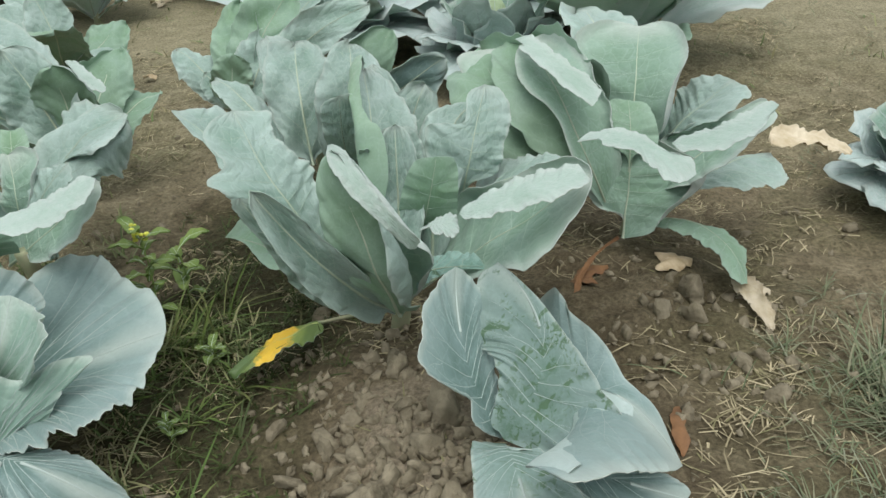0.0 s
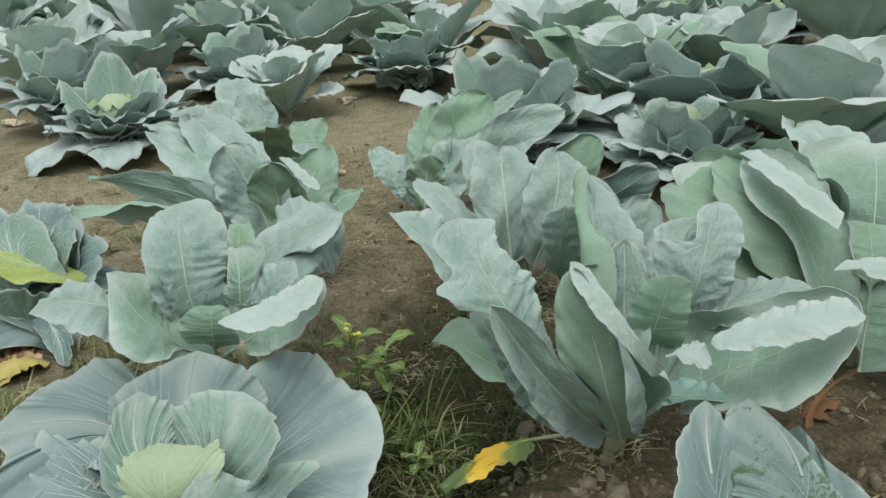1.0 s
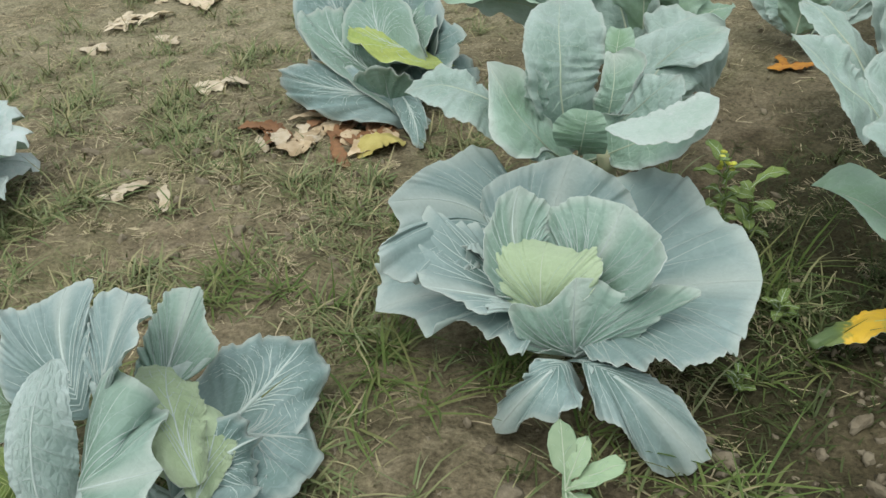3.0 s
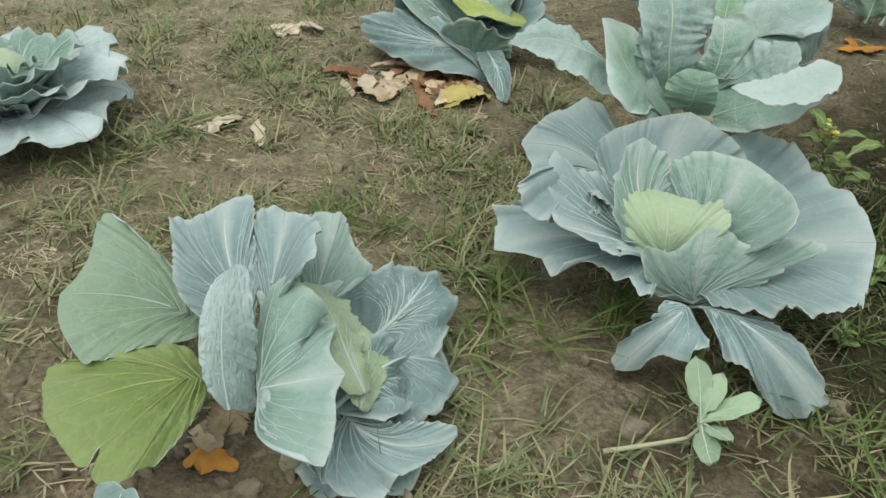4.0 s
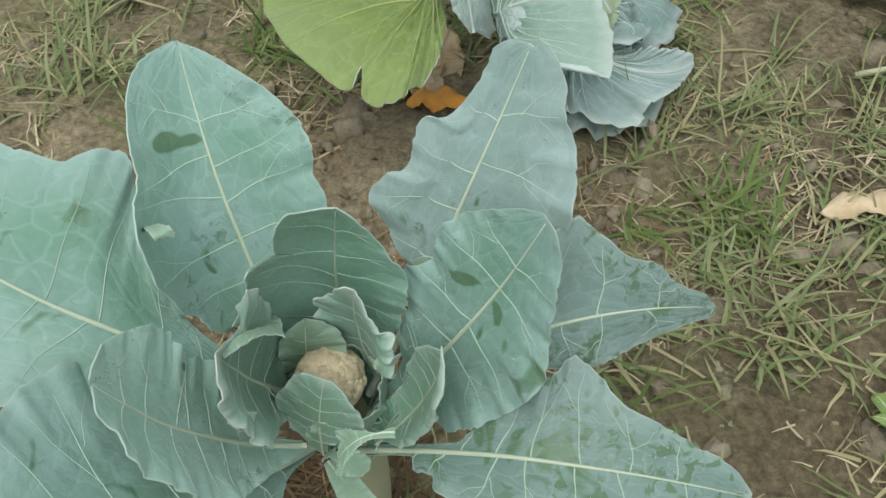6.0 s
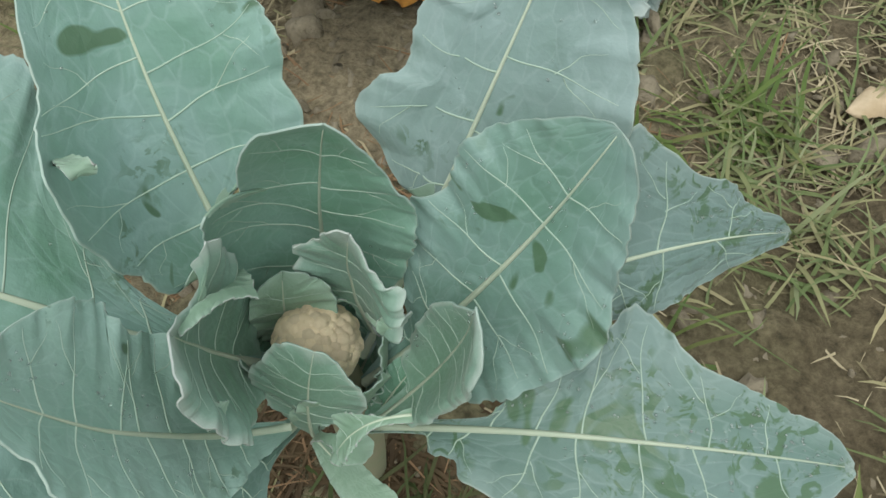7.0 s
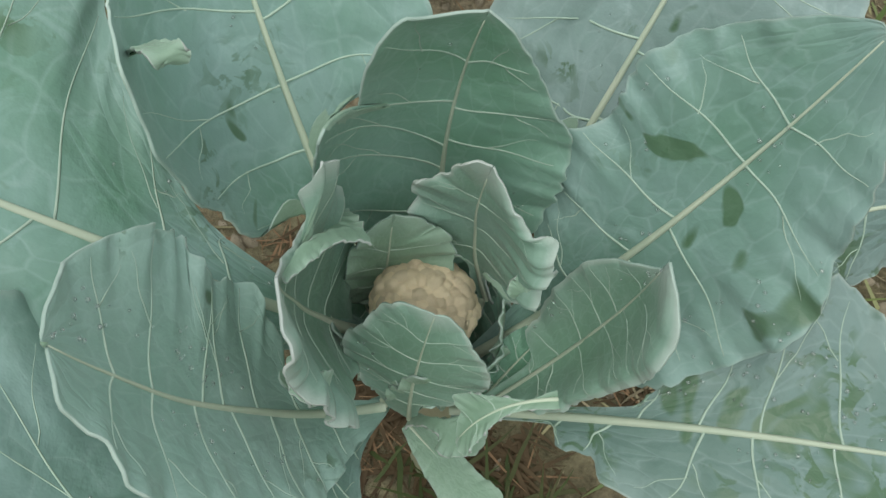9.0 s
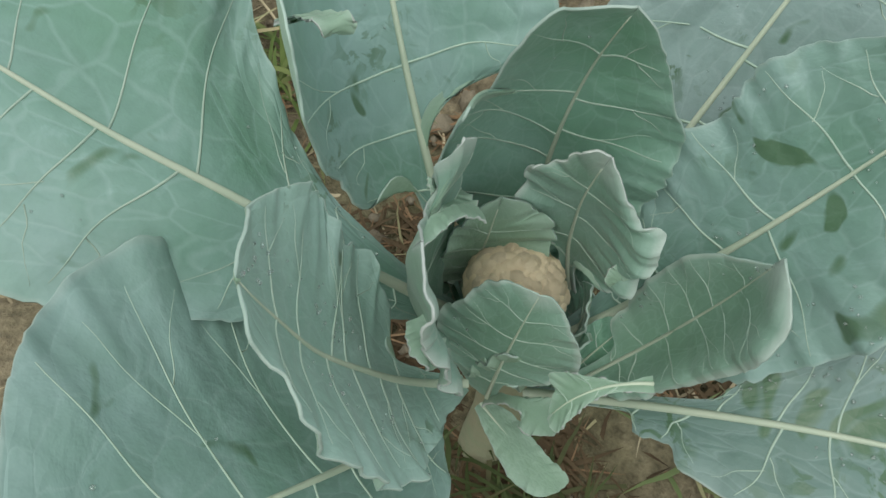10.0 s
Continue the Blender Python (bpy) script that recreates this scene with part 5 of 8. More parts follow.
leaf(round_cabbage, (-0.765, 1.148, 0.100), (-0.776, 1.159, 0.180), (-0.801, 1.235, 0.195), (0.991, 0.133, 0.000), 0.101, kind="sheet", left=((0.21, 0.054), (0.54, 0.071), (0.98, 0.076), (1.05, 0.041),), right=((0.24, 0.063), (0.53, 0.101), (0.87, 0.080), (0.96, 0.040),), fold=(0, 0), cup=(0.3, 0.3), mats=(HEART, RIM_PALE, HEART), veins=6, rib=0.0014, fine=0.0005, ruf=0.002, teeth=0.006, crimp=0.006, pucker=0.001, flute=0.0015, flutes=7, radial=0.8)
leaf(round_cabbage, (-0.704, 1.144, 0.050), (-0.705, 1.129, 0.130), (-0.710, 1.142, 0.175), (0.800, 0.600, 0.000), 0.178, kind="sheet", left=((0.39, 0.070), (0.77, 0.103), (0.94, 0.101), (0.90, 0.046),), right=((0.11, 0.068), (0.89, 0.126), (1.19, 0.178), (1.23, 0.123), (1.08, 0.071), (1.22, 0.034),), fold=(0, 0), cup=(0.3, 0.4), mats=(CABBAGE_IN, RIM_PALE, CABBAGE_IN), ribmat=RIB_BLUE, veins=10, rib=0.0026, fine=0.0014, crimp=0.005, ruf=0.002, teeth=0.002, pucker=0.0022, nv=9, flute=0.005, flutes=6, radial=0.8, res=(150, 30), roll=(0.0, -0.4), lip=0.85)
leaf(round_cabbage, (-0.713, 1.140, 0.050), (-0.587, 1.062, 0.100), (-0.469, 1.053, 0.010), (-0.660, -0.751, -0.000), 0.066, kind="sheet", left=((0.20, 0.038), (0.63, 0.048), (0.85, 0.036), (1.00, 0.022),), right=((0.31, 0.031), (0.50, 0.063), (0.68, 0.054), (0.87, 0.066), (1.00, 0.042),), fold=(-0.1, -0.3), cup=(-0.3, -0.3), mats=(CABBAGE, RIM_PALE, CABBAGE_UNDER), ribmat=RIB_BLUE, veins=6, rib=0.003, fine=0.0008, ruf=0.006, teeth=0.002, pucker=0.003, flute=0.007, flutes=6, radial=0.6)
leaf(round_cabbage, (-0.710, 1.134, 0.050), (-0.706, 1.001, 0.110), (-0.758, 0.987, 0.020), (-0.753, 0.658, 0.000), 0.065, kind="sheet", left=((-0.05, 0.044), (0.60, 0.065), (0.80, 0.029), (0.99, 0.021),), right=((0.37, 0.034), (0.87, 0.035), (1.09, 0.037),), fold=(-0.3, -0.2), cup=(-0.3, -0.3), mats=(CABBAGE, RIM_PALE, CABBAGE_UNDER), ribmat=RIB_BLUE, veins=6, rib=0.003, fine=0.0008, ruf=0.006, teeth=0.002, pucker=0.003, flute=0.007, flutes=6, radial=0.6)
cabbage_heart(round_cabbage, (-0.765, 1.22, 0.1), (0.08, 0.075, 0.075))

leaning_cabbage = thing("cabbage_plant", (-1.050, 0.520, 0.000), "tilted cabbage with one yellowing outer leaf, on bare soil", "cabbage plant", "cabbage plants")
stalk(leaning_cabbage, (-1.09, 0.52, -0.03), (-1.06, 0.53, 0.1), 0.018, 0.018)
leaf(leaning_cabbage, (-1.252, 0.568, 0.170), (-1.329, 0.532, 0.200), (-1.412, 0.456, 0.220), (-0.662, 0.750, 0.000), 0.215, kind="sheet", left=((-0.03, 0.049), (0.25, 0.102), (0.64, 0.138), (0.86, 0.110), (0.96, 0.057),), right=((0.24, 0.061), (0.46, 0.122), (0.67, 0.180), (0.79, 0.215), (0.83, 0.073),), fold=(0, 0), cup=(0, 0), mats=(DULL_GREEN, RIM_PALE, CABBAGE_UNDER), ribmat=VEIN, veins=5, rib=0.0014, fine=0.0005, teeth=0.002, pucker=0.003, nv=9, ruf=0.005, radial=0.75)
leaf(leaning_cabbage, (-1.158, 0.483, 0.170), (-1.189, 0.418, 0.200), (-1.240, 0.323, 0.200), (-0.742, 0.670, 0.000), 0.147, kind="sheet", left=((0.10, 0.038), (0.42, 0.105), (0.67, 0.133), (0.81, 0.147), (0.91, 0.120), (0.82, 0.083), (0.95, 0.094), (1.01, 0.062),), right=((0.02, 0.058), (0.27, 0.073), (0.66, 0.078), (1.02, 0.111), (1.07, 0.043),), fold=(-0.1, -0.1), cup=(0, 0), mats=(OLD_GREEN, RIM_PALE, OLD_GREEN), ribmat=RIB_YELLOW, veins=5, rib=0.0014, fine=0.0005, teeth=0.002, pucker=0.003, ruf=0.005, radial=0.75, label='yellow-green ageing outer leaf with a ragged edge')
leaf(leaning_cabbage, (-1.050, 0.616, 0.060), (-0.957, 0.591, 0.070), (-0.909, 0.674, 0.030), (0.241, -0.970, 0.000), 0.096, kind="sheet", left=((0.12, 0.032), (0.82, 0.035), (1.08, 0.015),), right=((0.23, 0.070), (0.36, 0.096), (0.53, 0.079), (0.62, 0.041),), fold=(0, 0), cup=(-0.1, -0.2), mats=(CABBAGE, RIM_PALE, DULL_GREEN), ribmat=RIB_BLUE, veins=8, rib=0.0036, fine=0.0012, crimp=0.006, ruf=0.002, teeth=0.003, pucker=0.0045, nv=14, flute=0.006, flutes=8, radial=0.8, res=(120, 34))
leaf(leaning_cabbage, (-1.180, 0.636, 0.050), (-1.060, 0.572, 0.060), (-0.979, 0.553, 0.030), (-0.663, -0.749, 0.000), 0.050, kind="sheet", left=((0.62, 0.050), (0.93, 0.038),), right=((0.37, 0.034), (0.74, 0.043), (0.93, 0.033),), fold=(0, 0), cup=(-0.1, -0.1), mats=(CABBAGE, RIM_PALE, CABBAGE_UNDER), ribmat=RIB_BLUE, veins=8, rib=0.0036, fine=0.0012, crimp=0.006, ruf=0.002, teeth=0.003, pucker=0.0045, nv=14, flute=0.006, flutes=8, radial=0.8, res=(120, 34))
leaf(leaning_cabbage, (-1.106, 0.463, 0.160), (-1.141, 0.502, 0.245), (-1.185, 0.578, 0.285), (0.196, 0.981, 0.000), 0.066, kind="sheet", left=((0.18, 0.023), (0.45, 0.028), (0.81, 0.021),), right=((-0.12, 0.049), (0.35, 0.066), (0.72, 0.042), (1.00, 0.019),), fold=(-0.2, -0.2), cup=(-0.6, -0.6), mats=(CABBAGE_UNDER, RIM_PALE, CABBAGE), ribmat=RIB_BLUE, veins=6, rib=0.002, fine=0.0006, crimp=0.002, teeth=0.002, pucker=0.002)
leaf(leaning_cabbage, (-1.116, 0.522, 0.140), (-1.036, 0.508, 0.205), (-1.003, 0.544, 0.205), (0.662, -0.749, 0.000), 0.157, kind="sheet", left=((-0.18, 0.099), (-0.04, 0.157), (0.19, 0.149), (1.33, 0.134), (1.09, 0.048),), right=((0.54, 0.059), (0.72, 0.103), (0.81, 0.130), (0.91, 0.077), (0.97, 0.032),), fold=(0, 0), cup=(-0.25, -0.25), mats=(CABBAGE_IN, RIM_PALE, CABBAGE_UNDER), ribmat=RIB_BLUE, veins=7, rib=0.0024, fine=0.0008, crimp=0.0025, ruf=0.004, teeth=0.003, pucker=0.0025, nv=12, flute=0.003, flutes=6, radial=0.7)
leaf(leaning_cabbage, (-1.186, 0.596, 0.170), (-1.250, 0.630, 0.235), (-1.339, 0.725, 0.270), (0.626, 0.780, 0.000), 0.082, kind="sheet", left=((0.14, 0.062), (0.32, 0.082), (0.50, 0.076), (0.75, 0.074), (0.76, 0.040),), right=((0.21, 0.027), (0.54, 0.042), (0.94, 0.041),), fold=(0.2, 0.2), cup=(0.2, 0.3), mats=(CABBAGE, RIM_PALE, CABBAGE_UNDER), ribmat=RIB_BLUE, veins=7, rib=0.0024, fine=0.0008, crimp=0.004, ruf=0.004, teeth=0.003, pucker=0.0025, nv=12, flute=0.006, flutes=6, radial=0.7)
leaf(leaning_cabbage, (-1.173, 0.596, 0.170), (-1.187, 0.656, 0.235), (-1.258, 0.763, 0.255), (0.939, -0.343, 0.000), 0.090, kind="sheet", left=((0.26, 0.029), (0.58, 0.039), (0.84, 0.041), (0.96, 0.023),), right=((0.25, 0.048), (0.39, 0.090), (0.82, 0.030),), fold=(0.3, 0.3), cup=(0.4, 0.4), mats=(CABBAGE, RIM_PALE, CABBAGE_UNDER), ribmat=RIB_BLUE, veins=7, rib=0.0024, fine=0.0008, crimp=0.004, ruf=0.004, teeth=0.003, pucker=0.0025, nv=12, flute=0.006, flutes=6, radial=0.7, roll=(0.0, -0.8), lip=0.78)
leaf(leaning_cabbage, (-1.161, 0.679, 0.120), (-1.196, 0.775, 0.180), (-1.280, 0.911, 0.200), (0.952, 0.307, 0.000), 0.087, kind="sheet", left=((0.19, 0.046), (0.55, 0.046), (0.79, 0.028),), right=((0.30, 0.087), (0.50, 0.044), (0.79, 0.015),), fold=(0.1, 0.1), cup=(0.3, 0.3), mats=(CABBAGE_IN, RIM_PALE, CABBAGE_UNDER), ribmat=RIB_BLUE, veins=7, rib=0.0024, fine=0.0008, crimp=0.004, ruf=0.004, teeth=0.003, pucker=0.0025, nv=12, flute=0.006, flutes=6, radial=0.7)
leaf(leaning_cabbage, (-1.124, 0.759, 0.040), (-1.096, 0.835, 0.075), (-1.120, 0.964, 0.075), (0.896, -0.076, -0.437), 0.092, cup=0.3, flute=0.011, kind='fan', veins=10, rib=0.0044, fine=0.001, blunt=0.33, scallop=0.02)
leaf(leaning_cabbage, (-1.108, 0.752, 0.040), (-1.034, 0.779, 0.050), (-0.989, 0.822, 0.030), (0.301, -0.952, -0.054), 0.145, cup=0.2, flute=0.011, kind='fan', veins=10, rib=0.0044, fine=0.001, blunt=0.33, scallop=0.02)
leaf(leaning_cabbage, (-1.060, 0.609, 0.060), (-0.982, 0.587, 0.040), (-0.920, 0.565, 0.015), (-0.546, -0.838, 0.024), 0.098, cup=-0.2, flute=0.012, kind='fan', veins=8, rib=0.003, fine=0.0008, mats=(CABBAGE, RIM_PALE, DULL_GREEN))
leaf(leaning_cabbage, (-1.048, 0.590, 0.080), (-1.032, 0.656, 0.100), (-1.029, 0.737, 0.080), (0.527, -0.802, -0.281), 0.075, cup=0.3, flute=0.009, spread=1.3, kind='fan', veins=10, rib=0.0044, fine=0.001, blunt=0.33, scallop=0.02)
leaf(leaning_cabbage, (-0.999, 0.603, 0.130), (-1.070, 0.645, 0.170), (-1.191, 0.742, 0.155), (0.484, 0.722, -0.494), 0.053, cup=-0.4, ruf=0.006, nr=5, kind='cabbage', veins=6, rib=0.0015, fine=0.0006, mats=(HEART, RIM_PALE, HEART))
leaf(leaning_cabbage, (-0.998, 0.592, 0.110), (-1.030, 0.653, 0.120), (-1.091, 0.732, 0.110), (0.276, 0.844, -0.460), 0.033, cup=-0.3, ruf=0.004, kind='cabbage', veins=4, rib=0.0013, fine=0.0006, mats=(HEART, RIM_PALE, HEART))
leaf(leaning_cabbage, (-1.210, 0.575, 0.050), (-1.207, 0.549, 0.030), (-1.174, 0.514, 0.005), (-0.832, -0.555, 0.000), 0.031, cup=0.3, ruf=0.006, kind='cabbage', veins=3, rib=0.0015, fine=0.0006, mats=(DRY, DRY, DRY), ribmat=DRY, label='papery tan dead leaf under the head')
cabbage_heart(leaning_cabbage, (-1.1, 0.68, 0.09), (0.06, 0.06, 0.055))

ridge_cauliflower = thing("cauliflower_plant", (-0.080, 1.550, 0.000), "large cauliflower with upright grey-green leaves on a dry ridge", "cauliflower plant", "cauliflower plants")
stalk(ridge_cauliflower, (-0.08, 1.57, -0.03), (-0.06, 1.53, 0.16), 0.02, 0.018)
leaf(ridge_cauliflower, (-0.080, 1.526, 0.070), (-0.188, 1.353, 0.280), (-0.266, 1.303, 0.430), (0.769, 0.457, 0.446), 0.056, fold=0.5, cup=0.4, curl=(0, 0.2), ruf=0.008, stem=0.1, veins=6, rib=0.0038, fine=0.0008)
leaf(ridge_cauliflower, (-0.060, 1.460, 0.100), (-0.102, 1.342, 0.320), (-0.142, 1.361, 0.470), (-0.969, 0.092, 0.229), 0.066, cup=0.3, curl=(-1.05, 0), ruf=0.006, stem=0.05, early=0.9, veins=6, rib=0.0038, fine=0.0008)
leaf(ridge_cauliflower, (-0.060, 1.550, 0.120), (-0.057, 1.588, 0.330), (-0.057, 1.629, 0.420), (1.000, 0.031, 0.000), 0.050, cup=0.4, ruf=0.004, stem=0.1, early=1.0, veins=6, rib=0.0038, fine=0.0008)
leaf(ridge_cauliflower, (-0.060, 1.580, 0.120), (-0.103, 1.682, 0.360), (-0.132, 1.867, 0.470), (0.830, 0.543, -0.122), 0.082, fold=0.4, curl=(.7, 0), cup=0.15, ruf=0.009, stem=0.1, veins=6, rib=0.0038, fine=0.0008)
leaf(ridge_cauliflower, (-0.050, 1.620, 0.120), (-0.046, 1.766, 0.340), (-0.001, 1.829, 0.440), (1.000, 0.006, 0.000), 0.077, cup=0.4, ruf=0.009, stem=0.1, veins=6, rib=0.0038, fine=0.0008)
leaf(ridge_cauliflower, (0.000, 1.580, 0.120), (0.048, 1.720, 0.370), (0.113, 1.881, 0.380), (0.912, 0.007, -0.411), 0.058, cup=-0.6, ruf=0.007, stem=0.05, veins=6, rib=0.0038, fine=0.0008)
leaf(ridge_cauliflower, (-0.301, 1.939, 0.150), (-0.405, 1.808, 0.300), (-0.570, 1.875, 0.400), (-0.145, 0.989, 0.000), 0.152, kind="sheet", left=((0.51, 0.152), (0.64, 0.072), (0.78, 0.043),), right=((0.23, 0.125), (0.93, 0.146), (0.98, 0.083),), fold=(0, 0), cup=(0, 0), mats=(BLADE_PALE, RIM, UNDER), veins=7, rib=0.0034, fine=0.0008, ruf=0.005, nr=6, teeth=0.002, pucker=0.006, nv=11, sway=0.06)
leaf(ridge_cauliflower, (-0.185, 1.584, 0.100), (-0.301, 1.595, 0.170), (-0.467, 1.766, 0.130), (-0.036, 0.999, 0.000), 0.100, kind="sheet", left=((0.22, 0.027), (0.35, 0.057), (0.60, 0.013), (0.84, 0.001),), right=((0.17, 0.100), (0.64, 0.089), (0.86, 0.084), (0.97, 0.061),), fold=(0, 0), cup=(-0.2, -0.2), mats=(UNDER, RIM, UNDER), veins=6, rib=0.0026, fine=0.0007, ruf=0.003, teeth=0.001, pucker=0.002)
leaf(ridge_cauliflower, (-0.111, 1.994, 0.130), (-0.093, 1.896, 0.340), (-0.123, 1.988, 0.440), (0.717, -0.697, 0.000), 0.139, kind="sheet", left=((0.32, 0.069), (0.89, 0.067), (1.02, 0.038),), right=((0.51, 0.139), (0.64, 0.082), (0.89, 0.038),), fold=(0, 0), cup=(0, 0), mats=(BLADE_PALE, RIM, UNDER), veins=7, rib=0.0034, fine=0.0008, ruf=0.005, nr=6, teeth=0.002, pucker=0.006, nv=11, sway=0.06)
leaf(ridge_cauliflower, (-0.181, 1.991, 0.130), (-0.177, 1.757, 0.360), (-0.168, 1.711, 0.470), (1.000, 0.032, 0.000), 0.059, kind="sheet", left=((0.47, 0.027), (0.73, 0.036), (0.89, 0.034),), right=((0.36, 0.059), (0.74, 0.048), (0.96, 0.032),), fold=(0, 0), cup=(0.2, 0.2), mats=(BLADE_PALE, RIM, UNDER), veins=7, rib=0.0034, fine=0.0008, ruf=0.005, nr=6, teeth=0.002, pucker=0.006, nv=11, sway=0.06, roll=(-0.5, 0.0), lip=0.8)
leaf(ridge_cauliflower, (-0.163, 1.609, 0.100), (-0.284, 1.548, 0.340), (-0.380, 1.684, 0.460), (0.371, 0.929, 0.000), 0.135, kind="sheet", left=((0.33, 0.033), (0.53, 0.055), (0.60, 0.112), (0.66, 0.135), (0.70, 0.083), (0.79, 0.100), (0.89, 0.057),), right=((0.11, 0.033), (0.33, 0.067), (0.58, 0.099), (0.79, 0.058), (0.94, 0.069), (0.96, 0.029),), fold=(0, 0.2), cup=(0, 0), mats=(BLADE_PALE, RIM, UNDER), veins=7, rib=0.0034, fine=0.0008, ruf=0.005, nr=6, teeth=0.0035, pucker=0.006, nv=11, sway=0.06)
leaf(ridge_cauliflower, (-0.064, 1.830, 0.130), (-0.048, 1.612, 0.330), (-0.055, 1.639, 0.420), (0.999, 0.036, 0.000), 0.055, kind="sheet", left=((0.53, 0.045), (0.85, 0.055), (0.97, 0.028),), right=((0.47, 0.052), (0.83, 0.046), (0.96, 0.027),), fold=(0, 0), cup=(0, 0), mats=(BLADE_PALE, RIM, UNDER), veins=7, rib=0.0034, fine=0.0008, ruf=0.005, nr=6, teeth=0.002, pucker=0.006, nv=11, sway=0.06)
leaf(ridge_cauliflower, (0.052, 1.796, 0.120), (0.088, 1.684, 0.340), (0.123, 1.778, 0.450), (0.928, 0.372, 0.000), 0.105, kind="sheet", left=((0.33, 0.049), (0.66, 0.105), (0.73, 0.074), (0.77, 0.027), (0.92, 0.030),), right=((0.48, 0.067), (0.72, 0.069), (0.90, 0.066), (0.99, 0.032),), fold=(0, 0), cup=(0, 0), mats=(BLADE_PALE, RIM, UNDER), veins=7, rib=0.0034, fine=0.0008, ruf=0.005, nr=6, teeth=0.002, pucker=0.006, nv=11, sway=0.06)
leaf(ridge_cauliflower, (0.052, 1.796, 0.120), (0.173, 1.611, 0.310), (0.285, 1.509, 0.370), (-0.248, -0.969, 0.000), 0.164, kind="sheet", left=((-0.02, 0.164), (0.32, 0.128), (0.58, 0.095), (0.82, 0.047),), right=((0.43, 0.056), (0.81, 0.102), (0.92, 0.045),), fold=(0, 0), cup=(0, 0), mats=(BLADE_PALE, RIM, UNDER), veins=7, rib=0.0034, fine=0.0008, ruf=0.005, nr=6, teeth=0.002, pucker=0.006, nv=11, sway=0.06)
leaf(ridge_cauliflower, (-0.078, 1.555, 0.080), (-0.094, 1.436, 0.290), (-0.144, 1.407, 0.460), (0.896, -0.444, -0.000), 0.103, kind="sheet", left=((0.07, 0.062), (0.54, 0.051), (0.72, 0.080), (0.93, 0.026),), right=((0.18, 0.050), (0.53, 0.103), (0.68, 0.072), (0.83, 0.047), (0.96, 0.024),), fold=(0, 0.05), cup=(0.05, 0.05), mats=(UNDER_LIP, RIM_PALE, BLADE_BLOOM_LIT), veins=6, rib=0.003, fine=0.0006, ruf=0.003, nr=4, teeth=0.002, pucker=0.004, nv=8, sway=0.05, roll=(0.0, 1.7), lip=0.66)
leaf(ridge_cauliflower, (-0.112, 1.766, 0.200), (-0.119, 1.655, 0.330), (-0.108, 1.492, 0.450), (0.999, 0.036, 0.000), 0.014, kind="sheet", left=((0.34, 0.014), (0.68, 0.009),), right=((0.34, 0.009), (0.68, 0.011),), fold=(0, 0), cup=(0, 0), mats=(BLADE_PALE, RIM, UNDER), veins=7, rib=0.0034, fine=0.0008, ruf=0.005, nr=6, teeth=0.002, pucker=0.006, nv=11, sway=0.06)
leaf(ridge_cauliflower, (-0.036, 1.694, 0.140), (0.003, 1.567, 0.290), (0.022, 1.567, 0.380), (0.999, 0.042, 0.000), 0.058, kind="sheet", left=((0.48, 0.050), (0.74, 0.054), (0.93, 0.039),), right=((0.41, 0.058), (0.82, 0.049), (0.98, 0.034),), fold=(0, 0), cup=(0.2, 0.2), mats=(UNDER, RIM, UNDER), veins=6, rib=0.0026, fine=0.0007, ruf=0.003, teeth=0.001, pucker=0.002)
leaf(ridge_cauliflower, (-0.089, 1.544, 0.070), (-0.217, 1.386, 0.250), (-0.290, 1.323, 0.410), (0.674, 0.739, -0.000), 0.037, kind="sheet", left=((0.29, 0.035), (0.57, 0.037), (0.78, 0.018), (1.00, 0.017),), right=((0.14, 0.004), (0.40, 0.021), (0.71, 0.034), (0.92, 0.028),), fold=(0, 0), cup=(0.2, 0.2), mats=(BLADE_PALE, RIM, UNDER), veins=7, rib=0.0034, fine=0.0008, ruf=0.005, nr=6, teeth=0.002, pucker=0.006, nv=11, sway=0.06)
leaf(ridge_cauliflower, (-0.021, 1.557, 0.100), (0.137, 1.422, 0.280), (0.278, 1.328, 0.420), (0.003, -1.000, 0.000), 0.151, kind="sheet", left=((0.14, 0.096), (0.26, 0.144), (0.55, 0.095), (0.84, 0.074), (0.96, 0.036),), right=((0.30, 0.063), (0.65, 0.117), (0.80, 0.151), (0.93, 0.109), (0.98, 0.036),), fold=(0, 0), cup=(0.1, 0.1), mats=(UNDER_LIP, RIM_PALE, BLADE_BLOOM_LIT), veins=6, rib=0.003, fine=0.0006, ruf=0.003, nr=4, teeth=0.002, pucker=0.004, nv=8, sway=0.05, roll=(1.7, 0.0), lip=0.66)
leaf(ridge_cauliflower, (-0.079, 1.577, 0.060), (0.010, 1.447, 0.200), (0.128, 1.348, 0.250), (0.269, -0.963, 0.000), 0.035, kind="sheet", left=((0.34, 0.009), (0.55, 0.035), (0.78, 0.032),), right=((0.44, 0.031), (0.71, 0.010), (0.91, 0.006),), fold=(0, 0), cup=(-0.4, -0.4), mats=(BLADE_WET, RIM, UNDER), veins=7, rib=0.0034, fine=0.0008, ruf=0.005, nr=6, teeth=0.002, pucker=0.006, nv=11, sway=0.06)
